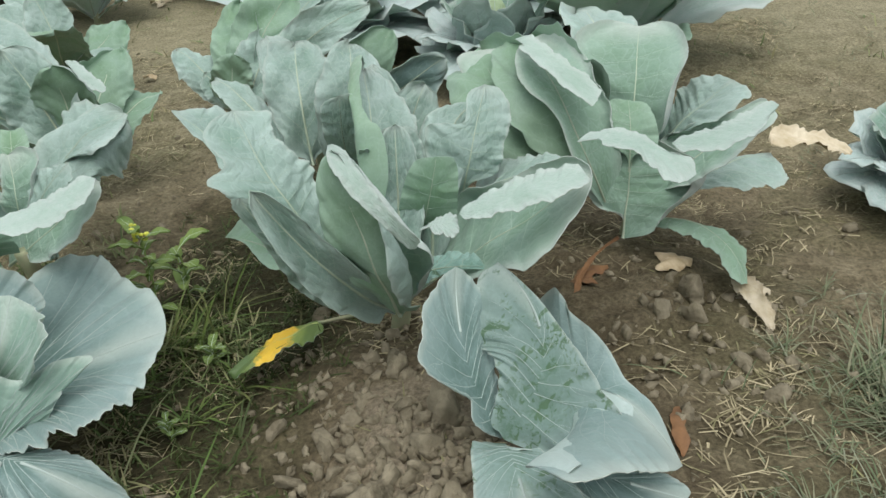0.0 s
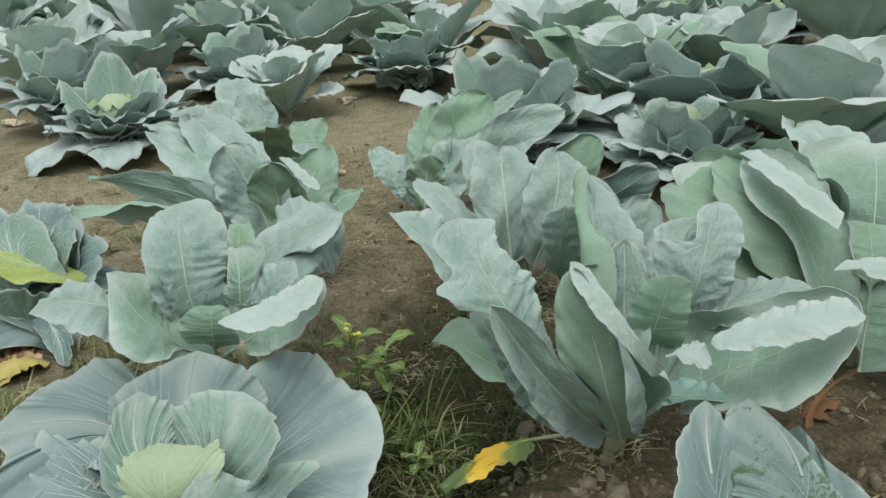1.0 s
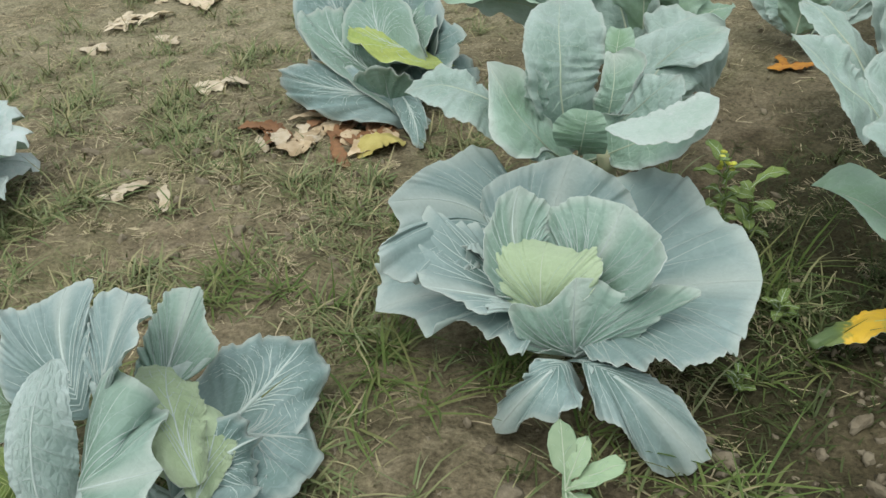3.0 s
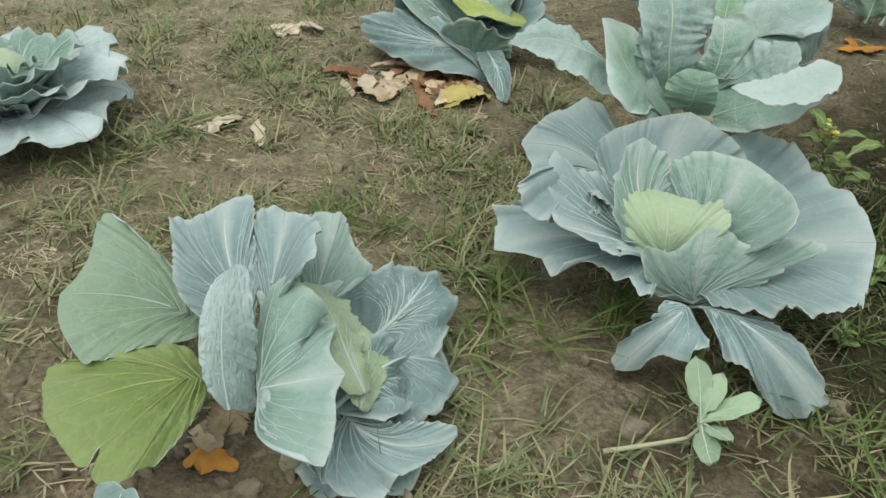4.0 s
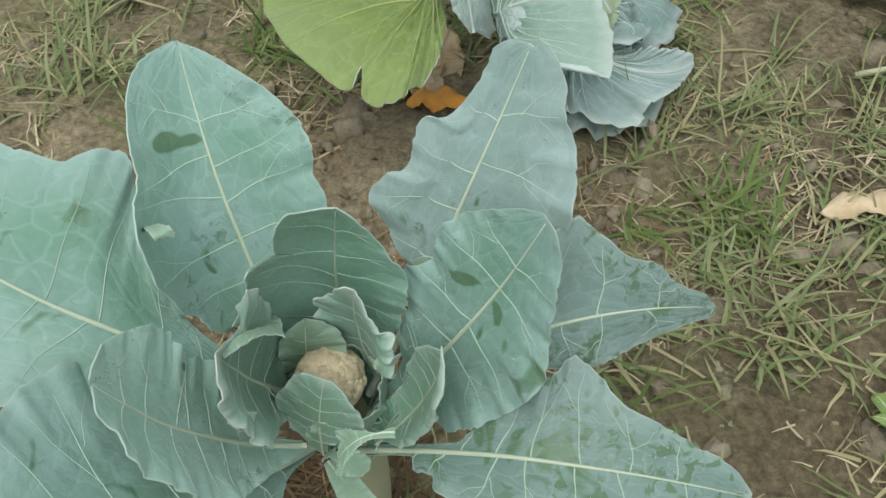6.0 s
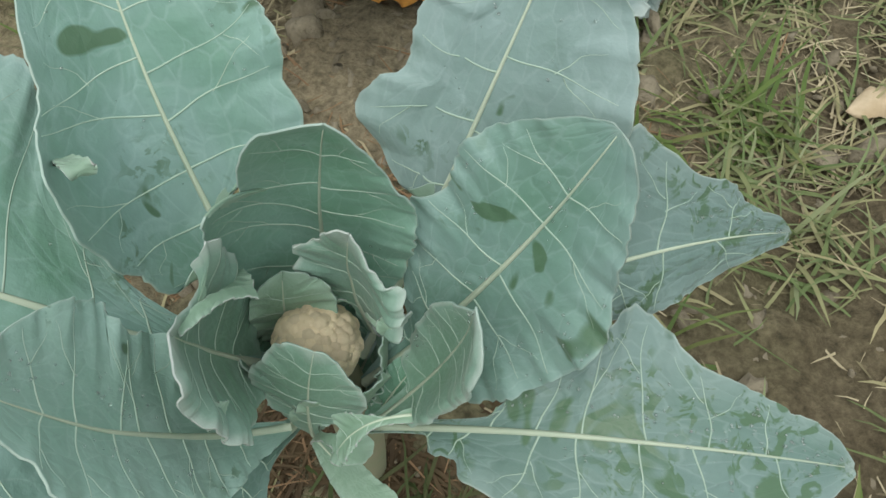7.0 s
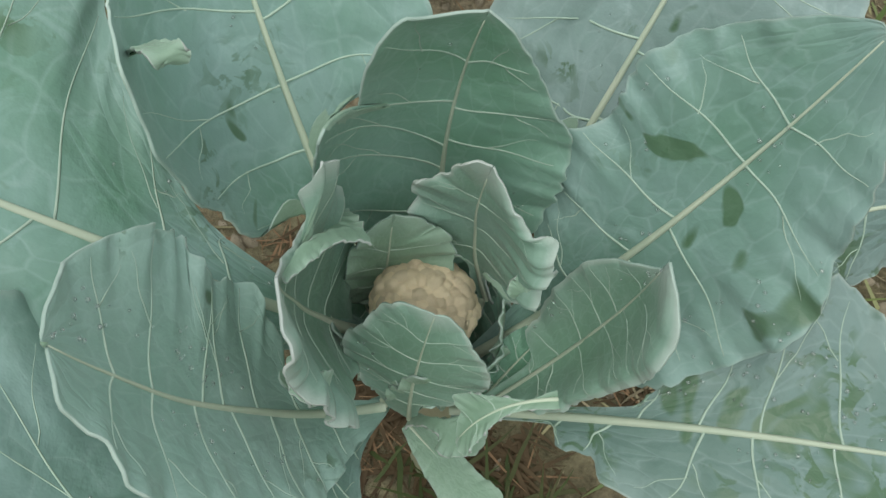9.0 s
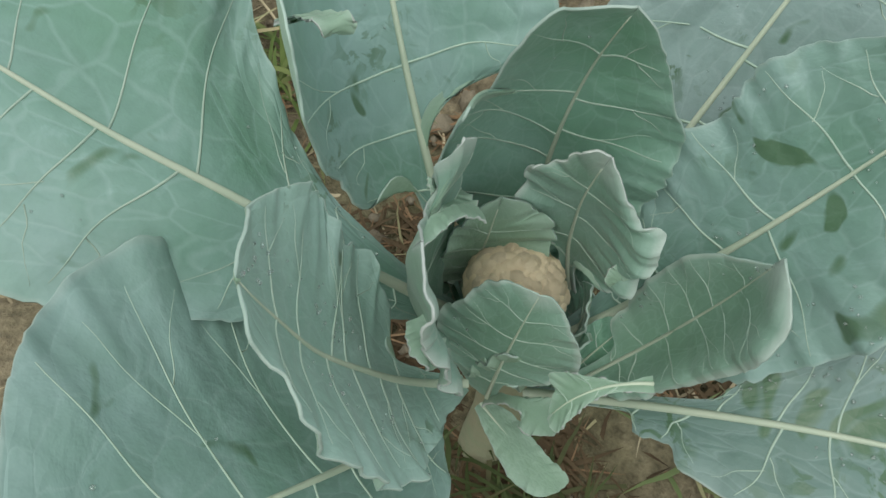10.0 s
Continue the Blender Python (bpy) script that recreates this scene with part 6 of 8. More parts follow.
leaf(ridge_cauliflower, (0.061, 1.309, 0.375), (0.161, 1.290, 0.415), (0.273, 1.306, 0.435), (0.193, -0.981, 0.000), 0.055, kind="sheet", left=((0.04, 0.018), (0.28, 0.045), (0.62, 0.055), (0.93, 0.041),), right=((0.10, 0.028), (0.43, 0.054), (0.67, 0.049), (0.90, 0.026),), fold=(0, 0), cup=(0, 0), mats=(UNDER_WAX_LIT, RIM_PALE, UNDER_WAX_LIT), veins=0, ruf=0.003, teeth=0.0012, pucker=0.002, nv=12, name="rolled_rim", label="pale waxy rim rolled outwards")
leaf(ridge_cauliflower, (-0.144, 1.377, 0.475), (-0.075, 1.291, 0.415), (-0.001, 1.321, 0.310), (-0.914, -0.407, 0.000), 0.023, kind="sheet", left=((0.07, 0.015), (0.37, 0.013), (0.70, 0.006), (0.92, 0.006),), right=((0.12, 0.019), (0.37, 0.023), (0.63, 0.017), (0.95, 0.016),), fold=(0, 0), cup=(0, 0), mats=(UNDER_WAX_LIT, RIM_PALE, UNDER_WAX_LIT), veins=0, ruf=0.003, teeth=0.0012, pucker=0.002, nv=12, name="rolled_rim", label="pale waxy rim rolled outwards")
leaf(ridge_cauliflower, (-0.004, 1.308, 0.350), (0.032, 1.305, 0.360), (0.065, 1.303, 0.360), (0.018, -1.000, -0.000), 0.044, kind="sheet", left=((0.26, 0.014), (0.77, 0.035),), right=((0.36, 0.029), (0.89, 0.044),), fold=(0, 0), cup=(0, 0), mats=(UNDER_WAX_LIT, RIM_PALE, UNDER_WAX_LIT), veins=0, ruf=0.003, teeth=0.0012, pucker=0.002, nv=12, name="rolled_rim", label="pale waxy rim rolled outwards")

drooping_cabbage = thing("cabbage_plant", (0.100, 1.000, 0.000), "floppy plant with broad spotted leaves on a crumbly ridge", "cabbage plant", "cabbage plants")
stalk(drooping_cabbage, (0.1, 1.02, -0.03), (0.1, 1.02, 0.1), 0.02, 0.018)
leaf(drooping_cabbage, (0.113, 1.142, 0.060), (0.060, 1.168, 0.200), (0.051, 1.266, 0.300), (0.398, 0.917, 0.000), 0.117, kind="sheet", left=((0.22, 0.044), (0.34, 0.031), (0.53, 0.117), (0.66, 0.105), (0.84, 0.059),), right=((0.08, 0.036), (0.48, 0.084), (0.90, 0.065), (1.00, 0.033),), fold=(0, 0), cup=(0.1, 0.2), mats=(CABBAGE, RIM_PALE, CABBAGE_UNDER), ribmat=RIB_BLUE, veins=7, rib=0.0026, fine=0.0006, ruf=0.003, teeth=0.0015, pucker=0.001, nv=9, flute=0.003, flutes=7, radial=0.35, crimp=0.002)
leaf(drooping_cabbage, (0.150, 1.156, 0.050), (0.258, 1.120, 0.160), (0.348, 1.023, 0.120), (0.010, -1.000, -0.000), 0.392, kind="sheet", left=((0.08, 0.225), (0.21, 0.299), (0.31, 0.178), (0.58, 0.050), (0.83, 0.046),), right=((0.96, 0.392), (1.00, 0.269), (1.05, 0.108),), fold=(0, 0), cup=(0, 0), mats=(CABBAGE, RIM_PALE, CABBAGE_UNDER), ribmat=RIB_BLUE, veins=7, rib=0.0026, fine=0.0006, ruf=0.003, teeth=0.0015, pucker=0.001, nv=9, flute=0.003, flutes=7, radial=0.35, crimp=0.002)
leaf(drooping_cabbage, (0.112, 1.115, 0.080), (0.177, 1.157, 0.190), (0.131, 1.287, 0.280), (0.806, -0.592, 0.000), 0.146, kind="sheet", left=((0.07, 0.043), (0.79, 0.110), (1.05, 0.047),), right=((0.13, 0.093), (0.22, 0.146), (0.33, 0.143), (0.39, 0.096), (0.58, 0.038), (0.82, 0.013),), fold=(0, 0), cup=(0.1, 0.1), mats=(CABBAGE_RUBBED, RIM_PALE, CABBAGE_UNDER), ribmat=RIB_BLUE, veins=7, rib=0.0026, fine=0.0006, ruf=0.003, teeth=0.0015, pucker=0.001, nv=9, flute=0.003, flutes=7, radial=0.35, crimp=0.002)
leaf(drooping_cabbage, (0.111, 1.102, 0.080), (0.128, 0.988, 0.110), (0.143, 0.933, 0.070), (-0.992, 0.130, 0.000), 0.085, kind="sheet", left=((0.30, 0.048), (0.79, 0.072), (0.95, 0.085),), right=((0.02, 0.044), (0.53, 0.062), (0.84, 0.067),), fold=(0, 0), cup=(-0.1, -0.1), mats=(CABBAGE_RUBBED, RIM_PALE, CABBAGE_UNDER), ribmat=RIB_BLUE, veins=7, rib=0.0026, fine=0.0006, ruf=0.003, teeth=0.0015, pucker=0.001, nv=9, flute=0.003, flutes=7, radial=0.35, crimp=0.002)
leaf(drooping_cabbage, (0.144, 1.081, 0.080), (0.255, 0.998, 0.100), (0.388, 1.005, 0.040), (-0.830, -0.558, 0.000), 0.056, kind="sheet", left=((0.21, 0.012), (0.50, 0.034), (0.77, 0.028), (0.92, 0.015),), right=((0.29, 0.031), (0.47, 0.056), (0.71, 0.043),), fold=(0, 0), cup=(-0.2, -0.2), mats=(CABBAGE, RIM_PALE, CABBAGE_UNDER), ribmat=RIB_BLUE, veins=7, rib=0.0026, fine=0.0006, ruf=0.003, teeth=0.0015, pucker=0.001, nv=9, flute=0.003, flutes=7, radial=0.35, crimp=0.002)

furrow_cauliflower = thing("cauliflower_plant", (-0.850, 1.660, 0.000), "cauliflower with tall round grey-green leaves beside the furrow", "cauliflower plant", "cauliflower plants")
stalk(furrow_cauliflower, (-0.85, 1.68, -0.03), (-0.85, 1.64, 0.18), 0.02, 0.018)
leaf(furrow_cauliflower, (-0.800, 1.660, 0.150), (-0.796, 1.886, 0.310), (-0.711, 1.975, 0.360), (0.647, -0.744, -0.167), 0.120, cup=0.4, curl=(0, -1.0), ruf=0.006, stem=0.1, veins=6, rib=0.0038, fine=0.0008)
leaf(furrow_cauliflower, (-0.901, 1.858, 0.140), (-0.803, 1.885, 0.320), (-0.713, 1.958, 0.360), (0.402, -0.916, 0.000), 0.338, kind="sheet", left=((0.31, 0.121), (0.78, 0.338), (1.01, 0.276), (1.04, 0.136),), right=((0.49, 0.001), (0.69, 0.124), (0.84, 0.101),), fold=(0, 0), cup=(0, 0), mats=(BLADE_PALE, RIM, UNDER), veins=7, rib=0.0034, fine=0.0008, ruf=0.005, nr=6, teeth=0.002, pucker=0.006, nv=11, sway=0.06, roll=(0.0, -0.5), lip=0.75)
leaf(furrow_cauliflower, (-0.905, 1.779, 0.200), (-0.881, 1.755, 0.330), (-0.894, 1.815, 0.400), (0.962, 0.273, 0.000), 0.035, kind="sheet", left=((0.70, 0.023), (0.93, 0.023),), right=((0.72, 0.035), (0.93, 0.026),), fold=(0, 0), cup=(0, 0), mats=(UNDER, RIM, UNDER), veins=6, rib=0.0026, fine=0.0007, ruf=0.003, teeth=0.001, pucker=0.002)
leaf(furrow_cauliflower, (-0.927, 1.781, 0.140), (-0.862, 1.703, 0.300), (-0.886, 1.758, 0.360), (0.952, -0.307, 0.000), 0.059, kind="sheet", left=((0.39, 0.042), (0.96, 0.021),), right=((0.50, 0.027), (0.80, 0.059), (0.94, 0.035),), fold=(0, 0), cup=(0, 0), mats=(UNDER_LIP, RIM_PALE, BLADE_BLOOM_LIT), veins=6, rib=0.003, fine=0.0006, ruf=0.003, nr=4, teeth=0.002, pucker=0.004, nv=8, sway=0.05, roll=(0.0, 1.4), lip=0.66)
leaf(furrow_cauliflower, (-0.958, 1.704, 0.120), (-0.961, 1.658, 0.330), (-1.063, 1.890, 0.430), (0.467, 0.884, 0.000), 0.107, kind="sheet", left=((0.22, 0.049), (0.39, 0.085), (0.57, 0.082), (0.84, 0.052),), right=((0.10, 0.075), (0.54, 0.107), (0.79, 0.097), (0.94, 0.052),), fold=(0, 0), cup=(0, 0), mats=(BLADE_PALE, RIM, UNDER), veins=7, rib=0.0034, fine=0.0008, ruf=0.005, nr=6, teeth=0.002, pucker=0.006, nv=11, sway=0.06)
leaf(furrow_cauliflower, (-0.904, 1.757, 0.140), (-0.788, 1.655, 0.290), (-0.718, 1.659, 0.360), (0.678, -0.735, 0.000), 0.087, kind="sheet", left=((0.35, 0.027), (0.68, 0.068), (0.87, 0.043),), right=((0.69, 0.059), (0.94, 0.087), (1.01, 0.037),), fold=(0, 0), cup=(0, 0), mats=(BLADE_PALE, RIM, UNDER), veins=7, rib=0.0034, fine=0.0008, ruf=0.005, nr=6, teeth=0.002, pucker=0.006, nv=11, sway=0.06)
leaf(furrow_cauliflower, (-1.019, 1.704, 0.160), (-0.982, 1.598, 0.300), (-1.004, 1.615, 0.360), (0.950, -0.311, 0.000), 0.037, kind="sheet", left=((0.64, 0.037), (0.95, 0.022),), right=((0.58, 0.020), (0.84, 0.028),), fold=(0, 0), cup=(0, 0), mats=(BLADE_PALE, RIM, UNDER), veins=7, rib=0.0034, fine=0.0008, ruf=0.005, nr=6, teeth=0.002, pucker=0.006, nv=11, sway=0.06)
leaf(furrow_cauliflower, (-1.004, 1.666, 0.130), (-1.127, 1.604, 0.280), (-1.322, 1.608, 0.250), (-0.308, 0.951, 0.000), 0.119, kind="sheet", left=((0.22, 0.103), (0.41, 0.119), (0.60, 0.102), (0.80, 0.054),), right=((0.27, 0.001), (0.48, 0.053), (0.75, 0.105), (0.98, 0.098),), fold=(0, 0), cup=(-0.2, -0.1), mats=(BLADE_PALE, RIM, UNDER), veins=7, rib=0.0034, fine=0.0008, ruf=0.005, nr=6, teeth=0.002, pucker=0.006, nv=11, sway=0.06)
leaf(furrow_cauliflower, (-0.929, 1.684, 0.120), (-0.984, 1.542, 0.260), (-1.084, 1.576, 0.360), (-0.127, 0.992, 0.000), 0.134, kind="sheet", left=((0.47, 0.066), (0.64, 0.134), (0.77, 0.071), (0.92, 0.019),), right=((0.12, 0.025), (0.51, 0.057), (0.92, 0.066), (1.01, 0.030),), fold=(0, 0), cup=(0, 0), mats=(UNDER_LIP, RIM_PALE, BLADE_BLOOM_LIT), veins=6, rib=0.003, fine=0.0006, ruf=0.003, nr=4, teeth=0.002, pucker=0.004, nv=8, sway=0.05, roll=(0.0, 1.6), lip=0.66)
leaf(furrow_cauliflower, (-0.921, 1.665, 0.140), (-0.864, 1.553, 0.260), (-0.862, 1.564, 0.310), (0.895, 0.446, 0.000), 0.061, kind="sheet", left=((0.48, 0.049), (0.75, 0.061), (0.94, 0.032),), right=((0.30, 0.051), (0.82, 0.039), (0.95, 0.023),), fold=(0, 0), cup=(0.2, 0.2), mats=(UNDER, RIM, UNDER), veins=6, rib=0.0026, fine=0.0007, ruf=0.003, teeth=0.001, pucker=0.002)
leaf(furrow_cauliflower, (-0.944, 1.700, 0.100), (-0.951, 1.560, 0.200), (-0.995, 1.469, 0.250), (-0.192, 0.981, 0.000), 0.034, kind="sheet", left=((0.27, 0.024), (0.78, 0.028),), right=((0.11, 0.015), (0.54, 0.034), (0.80, 0.024),), fold=(0, 0), cup=(-0.3, -0.2), mats=(BLADE_PALE, RIM, UNDER), veins=7, rib=0.0034, fine=0.0008, ruf=0.005, nr=6, teeth=0.002, pucker=0.006, nv=11, sway=0.06)
leaf(furrow_cauliflower, (-0.921, 1.696, 0.120), (-0.764, 1.605, 0.240), (-0.625, 1.583, 0.350), (0.642, -0.767, 0.000), 0.086, kind="sheet", left=((0.11, 0.070), (0.50, 0.054), (0.72, 0.040), (0.91, 0.030),), right=((0.35, 0.035), (0.72, 0.086), (0.92, 0.070), (0.99, 0.031),), fold=(0, 0), cup=(0, 0), mats=(UNDER_LIP, RIM_PALE, BLADE_BLOOM_LIT), veins=6, rib=0.003, fine=0.0006, ruf=0.003, nr=4, teeth=0.002, pucker=0.004, nv=8, sway=0.05, roll=(1.7, 0.0), lip=0.66)
leaf(furrow_cauliflower, (-0.767, 1.399, 0.345), (-0.683, 1.458, 0.350), (-0.617, 1.548, 0.370), (0.505, -0.863, 0.000), 0.082, kind="sheet", left=((0.16, 0.028), (0.59, 0.052), (1.00, 0.047),), right=((0.15, 0.052), (0.43, 0.082), (0.73, 0.056),), fold=(0, 0), cup=(0, 0), mats=(UNDER_WAX_LIT, RIM_PALE, UNDER_WAX_LIT), veins=0, ruf=0.003, teeth=0.0012, pucker=0.002, nv=12, name="rolled_rim", label="pale waxy rim rolled outwards")
leaf(furrow_cauliflower, (-1.022, 2.415, 0.390), (-0.870, 2.193, 0.390), (-0.771, 2.092, 0.370), (0.171, -0.985, 0.000), 0.028, kind="sheet", left=((0.21, 0.022), (0.72, 0.021),), right=((0.34, 0.006), (0.88, 0.028),), fold=(0, 0), cup=(0, 0), mats=(UNDER_WAX_LIT, RIM_PALE, UNDER_WAX_LIT), veins=0, ruf=0.003, teeth=0.0012, pucker=0.002, nv=12, name="rolled_rim", label="pale waxy rim rolled outwards")

edge_cauliflower = thing("cauliflower_plant", (0.470, 1.930, 0.000), "cauliflower with rolled pale leaf edges and a withered lower leaf", "cauliflower plant", "cauliflower plants")
stalk(edge_cauliflower, (0.46, 1.95, -0.03), (0.47, 1.9, 0.16), 0.02, 0.018)
leaf(edge_cauliflower, (0.450, 1.900, 0.140), (0.315, 1.894, 0.340), (0.231, 2.242, 0.430), (-0.850, -0.519, -0.089), 0.117, cup=0.3, curl=(-1.0, 0), ruf=0.008, stem=0.1, veins=6, rib=0.0038, fine=0.0008)
leaf(edge_cauliflower, (0.430, 1.920, 0.140), (0.207, 1.953, 0.340), (0.130, 2.268, 0.400), (-0.841, -0.500, -0.208), 0.126, cup=0.3, curl=(-.9, 0), ruf=0.008, stem=0.1, veins=6, rib=0.0038, fine=0.0008)
leaf(edge_cauliflower, (0.500, 1.970, 0.140), (0.438, 2.111, 0.420), (0.395, 2.394, 0.460), (0.982, 0.165, -0.087), 0.104, cup=0.3, ruf=0.008, stem=0.1, veins=6, rib=0.0038, fine=0.0008)
leaf(edge_cauliflower, (0.405, 1.746, 0.100), (0.349, 1.734, 0.060), (0.299, 1.594, 0.012), (-0.995, 0.103, 0.000), 0.007, cup=0.6, ruf=0.006, nr=4, stem=0.3, veins=0, ragged=0.25, mats=(DRY_BROWN, DRY_BROWN, DRY), label='withered brown leaf hanging from the stem')
leaf(edge_cauliflower, (0.636, 1.655, 0.040), (0.653, 1.576, 0.030), (0.665, 1.492, 0.008), (-0.868, -0.462, -0.185), 0.020, cup=0.4, ruf=0.008, nr=4, stem=0.0, veins=0, ragged=0.3, mats=(DRY_PALE, DRY_PALE, DRY), label='bleached withered tip of a drooping leaf')
leaf(edge_cauliflower, (0.806, 1.985, 0.210), (0.914, 2.039, 0.200), (1.038, 2.059, 0.150), (-0.319, -0.924, -0.212), 0.038, cup=0.4, ruf=0.008, nr=4, stem=0.0, veins=0, ragged=0.3, mats=(DRY_PALE, DRY_PALE, DRY), label='bleached withered tip of a leaf')
leaf(edge_cauliflower, (0.465, 1.927, 0.140), (0.466, 1.943, 0.370), (0.532, 2.230, 0.470), (0.773, -0.634, 0.000), 0.119, kind="sheet", left=((0.21, 0.072), (0.55, 0.115), (0.73, 0.119), (0.87, 0.065),), right=((0.26, 0.075), (0.55, 0.095), (0.84, 0.064),), fold=(0, 0), cup=(0, 0), mats=(UNDER_LIP, RIM_PALE, BLADE_BLOOM_LIT), veins=6, rib=0.003, fine=0.0006, ruf=0.003, nr=4, teeth=0.002, pucker=0.004, nv=8, sway=0.05, roll=(1.4, 1.4), lip=0.66)
leaf(edge_cauliflower, (0.390, 1.936, 0.120), (0.238, 2.008, 0.320), (0.165, 2.172, 0.420), (0.878, -0.478, 0.000), 0.083, kind="sheet", left=((0.23, 0.021), (0.47, 0.060), (0.86, 0.083), (1.01, 0.073),), right=((0.25, 0.054), (0.58, 0.054), (0.88, 0.047),), fold=(0, 0), cup=(0, 0), mats=(UNDER_LIP, RIM_PALE, BLADE_BLOOM_LIT), veins=6, rib=0.003, fine=0.0006, ruf=0.003, nr=4, teeth=0.002, pucker=0.004, nv=8, sway=0.05, roll=(1.4, 0.0), lip=0.66)
leaf(edge_cauliflower, (0.485, 1.961, 0.140), (0.588, 1.877, 0.340), (0.712, 1.920, 0.410), (0.060, -0.998, 0.000), 0.139, kind="sheet", left=((0.33, 0.074), (0.69, 0.139), (0.89, 0.078),), right=((0.47, 0.031), (0.64, 0.103), (0.82, 0.097),), fold=(0, 0), cup=(0, 0), mats=(BLADE_PALE, RIM, UNDER), veins=7, rib=0.0034, fine=0.0008, ruf=0.005, nr=6, teeth=0.002, pucker=0.006, nv=11, sway=0.06)
leaf(edge_cauliflower, (0.438, 1.862, 0.140), (0.439, 1.838, 0.300), (0.447, 1.942, 0.370), (0.913, -0.407, 0.000), 0.065, kind="sheet", left=((0.50, 0.065), (0.90, 0.046),), right=((0.48, 0.058), (0.81, 0.042),), fold=(0, 0), cup=(0, 0), mats=(UNDER, RIM, UNDER), veins=6, rib=0.0026, fine=0.0007, ruf=0.003, teeth=0.001, pucker=0.002)
leaf(edge_cauliflower, (0.399, 1.842, 0.120), (0.313, 1.823, 0.330), (0.242, 2.251, 0.430), (0.882, 0.471, 0.000), 0.088, kind="sheet", left=((0.21, 0.033), (0.40, 0.030), (0.59, 0.069), (0.80, 0.042),), right=((0.11, 0.048), (0.36, 0.088), (0.65, 0.077), (0.92, 0.044),), fold=(0, 0), cup=(0, 0), mats=(UNDER_LIP, RIM_PALE, BLADE_BLOOM_LIT), veins=6, rib=0.003, fine=0.0006, ruf=0.003, nr=4, teeth=0.002, pucker=0.004, nv=8, sway=0.05, roll=(0.0, 1.7), lip=0.66)
leaf(edge_cauliflower, (0.475, 1.845, 0.120), (0.578, 1.742, 0.300), (0.712, 1.726, 0.400), (0.017, -1.000, 0.000), 0.109, kind="sheet", left=((0.30, 0.106), (0.52, 0.076), (0.77, 0.040), (0.94, 0.029),), right=((0.22, 0.011), (0.61, 0.109), (0.80, 0.082), (0.93, 0.049),), fold=(0, 0), cup=(0, 0), mats=(UNDER_LIP, RIM_PALE, BLADE_BLOOM_LIT), veins=6, rib=0.003, fine=0.0006, ruf=0.003, nr=4, teeth=0.002, pucker=0.004, nv=8, sway=0.05, roll=(1.7, 0.0), lip=0.66)
leaf(edge_cauliflower, (0.467, 1.798, 0.100), (0.664, 1.926, 0.180), (0.884, 2.035, 0.160), (-0.008, -1.000, -0.000), 0.121, kind="sheet", left=((0.39, 0.049), (0.58, 0.020), (0.85, 0.012),), right=((0.26, 0.029), (0.44, 0.106), (0.72, 0.121),), fold=(0, 0), cup=(-0.2, -0.2), mats=(BLADE_PALE, RIM, UNDER), veins=7, rib=0.0034, fine=0.0008, ruf=0.005, nr=6, teeth=0.002, pucker=0.006, nv=11, sway=0.06)
leaf(edge_cauliflower, (0.422, 1.780, 0.080), (0.438, 1.821, 0.200), (0.458, 1.867, 0.300), (0.792, -0.610, -0.000), 0.155, kind="sheet", left=((0.27, 0.064), (0.52, 0.102), (0.83, 0.103), (0.96, 0.063),), right=((0.10, 0.054), (0.35, 0.106), (0.56, 0.155), (0.70, 0.154), (0.82, 0.095), (0.93, 0.041),), fold=(0, 0), cup=(0, 0), mats=(UNDER_LIP, RIM_PALE, BLADE_BLOOM_LIT), veins=6, rib=0.003, fine=0.0006, ruf=0.003, nr=4, teeth=0.002, pucker=0.004, nv=8, sway=0.05, roll=(0.4, 1.4), lip=0.66)
leaf(edge_cauliflower, (0.474, 1.827, 0.100), (0.591, 1.729, 0.120), (0.653, 1.583, 0.020), (-0.387, -0.922, -0.000), 0.059, kind="sheet", left=((0.48, 0.031), (0.68, 0.059),), right=((0.25, 0.056), (0.66, 0.059), (0.90, 0.059),), fold=(0, 0), cup=(-0.2, -0.2), mats=(UNDER, RIM, UNDER), veins=6, rib=0.0026, fine=0.0007, ruf=0.003, teeth=0.001, pucker=0.002)
leaf(edge_cauliflower, (0.272, 1.491, 0.420), (0.369, 1.443, 0.430), (0.442, 1.392, 0.400), (-0.367, -0.930, 0.000), 0.096, kind="sheet", left=((0.09, 0.044), (0.40, 0.052), (0.76, 0.010), (0.94, 0.038),), right=((0.28, 0.035), (0.61, 0.048), (0.89, 0.096), (1.07, 0.080),), fold=(0, 0), cup=(0, 0), mats=(UNDER_WAX_LIT, RIM_PALE, UNDER_WAX_LIT), veins=0, ruf=0.003, teeth=0.0012, pucker=0.002, nv=12, name="rolled_rim", label="pale waxy rim rolled outwards")
leaf(edge_cauliflower, (0.443, 1.511, 0.400), (0.541, 1.514, 0.415), (0.684, 1.659, 0.420), (-0.315, -0.949, 0.000), 0.065, kind="sheet", left=((0.12, 0.038), (0.58, 0.049), (0.93, 0.022),), right=((0.06, 0.054), (0.24, 0.065), (0.69, 0.003),), fold=(0, 0), cup=(0, 0), mats=(UNDER_WAX_LIT, RIM_PALE, UNDER_WAX_LIT), veins=0, ruf=0.003, teeth=0.0012, pucker=0.002, nv=12, name="rolled_rim", label="pale waxy rim rolled outwards")
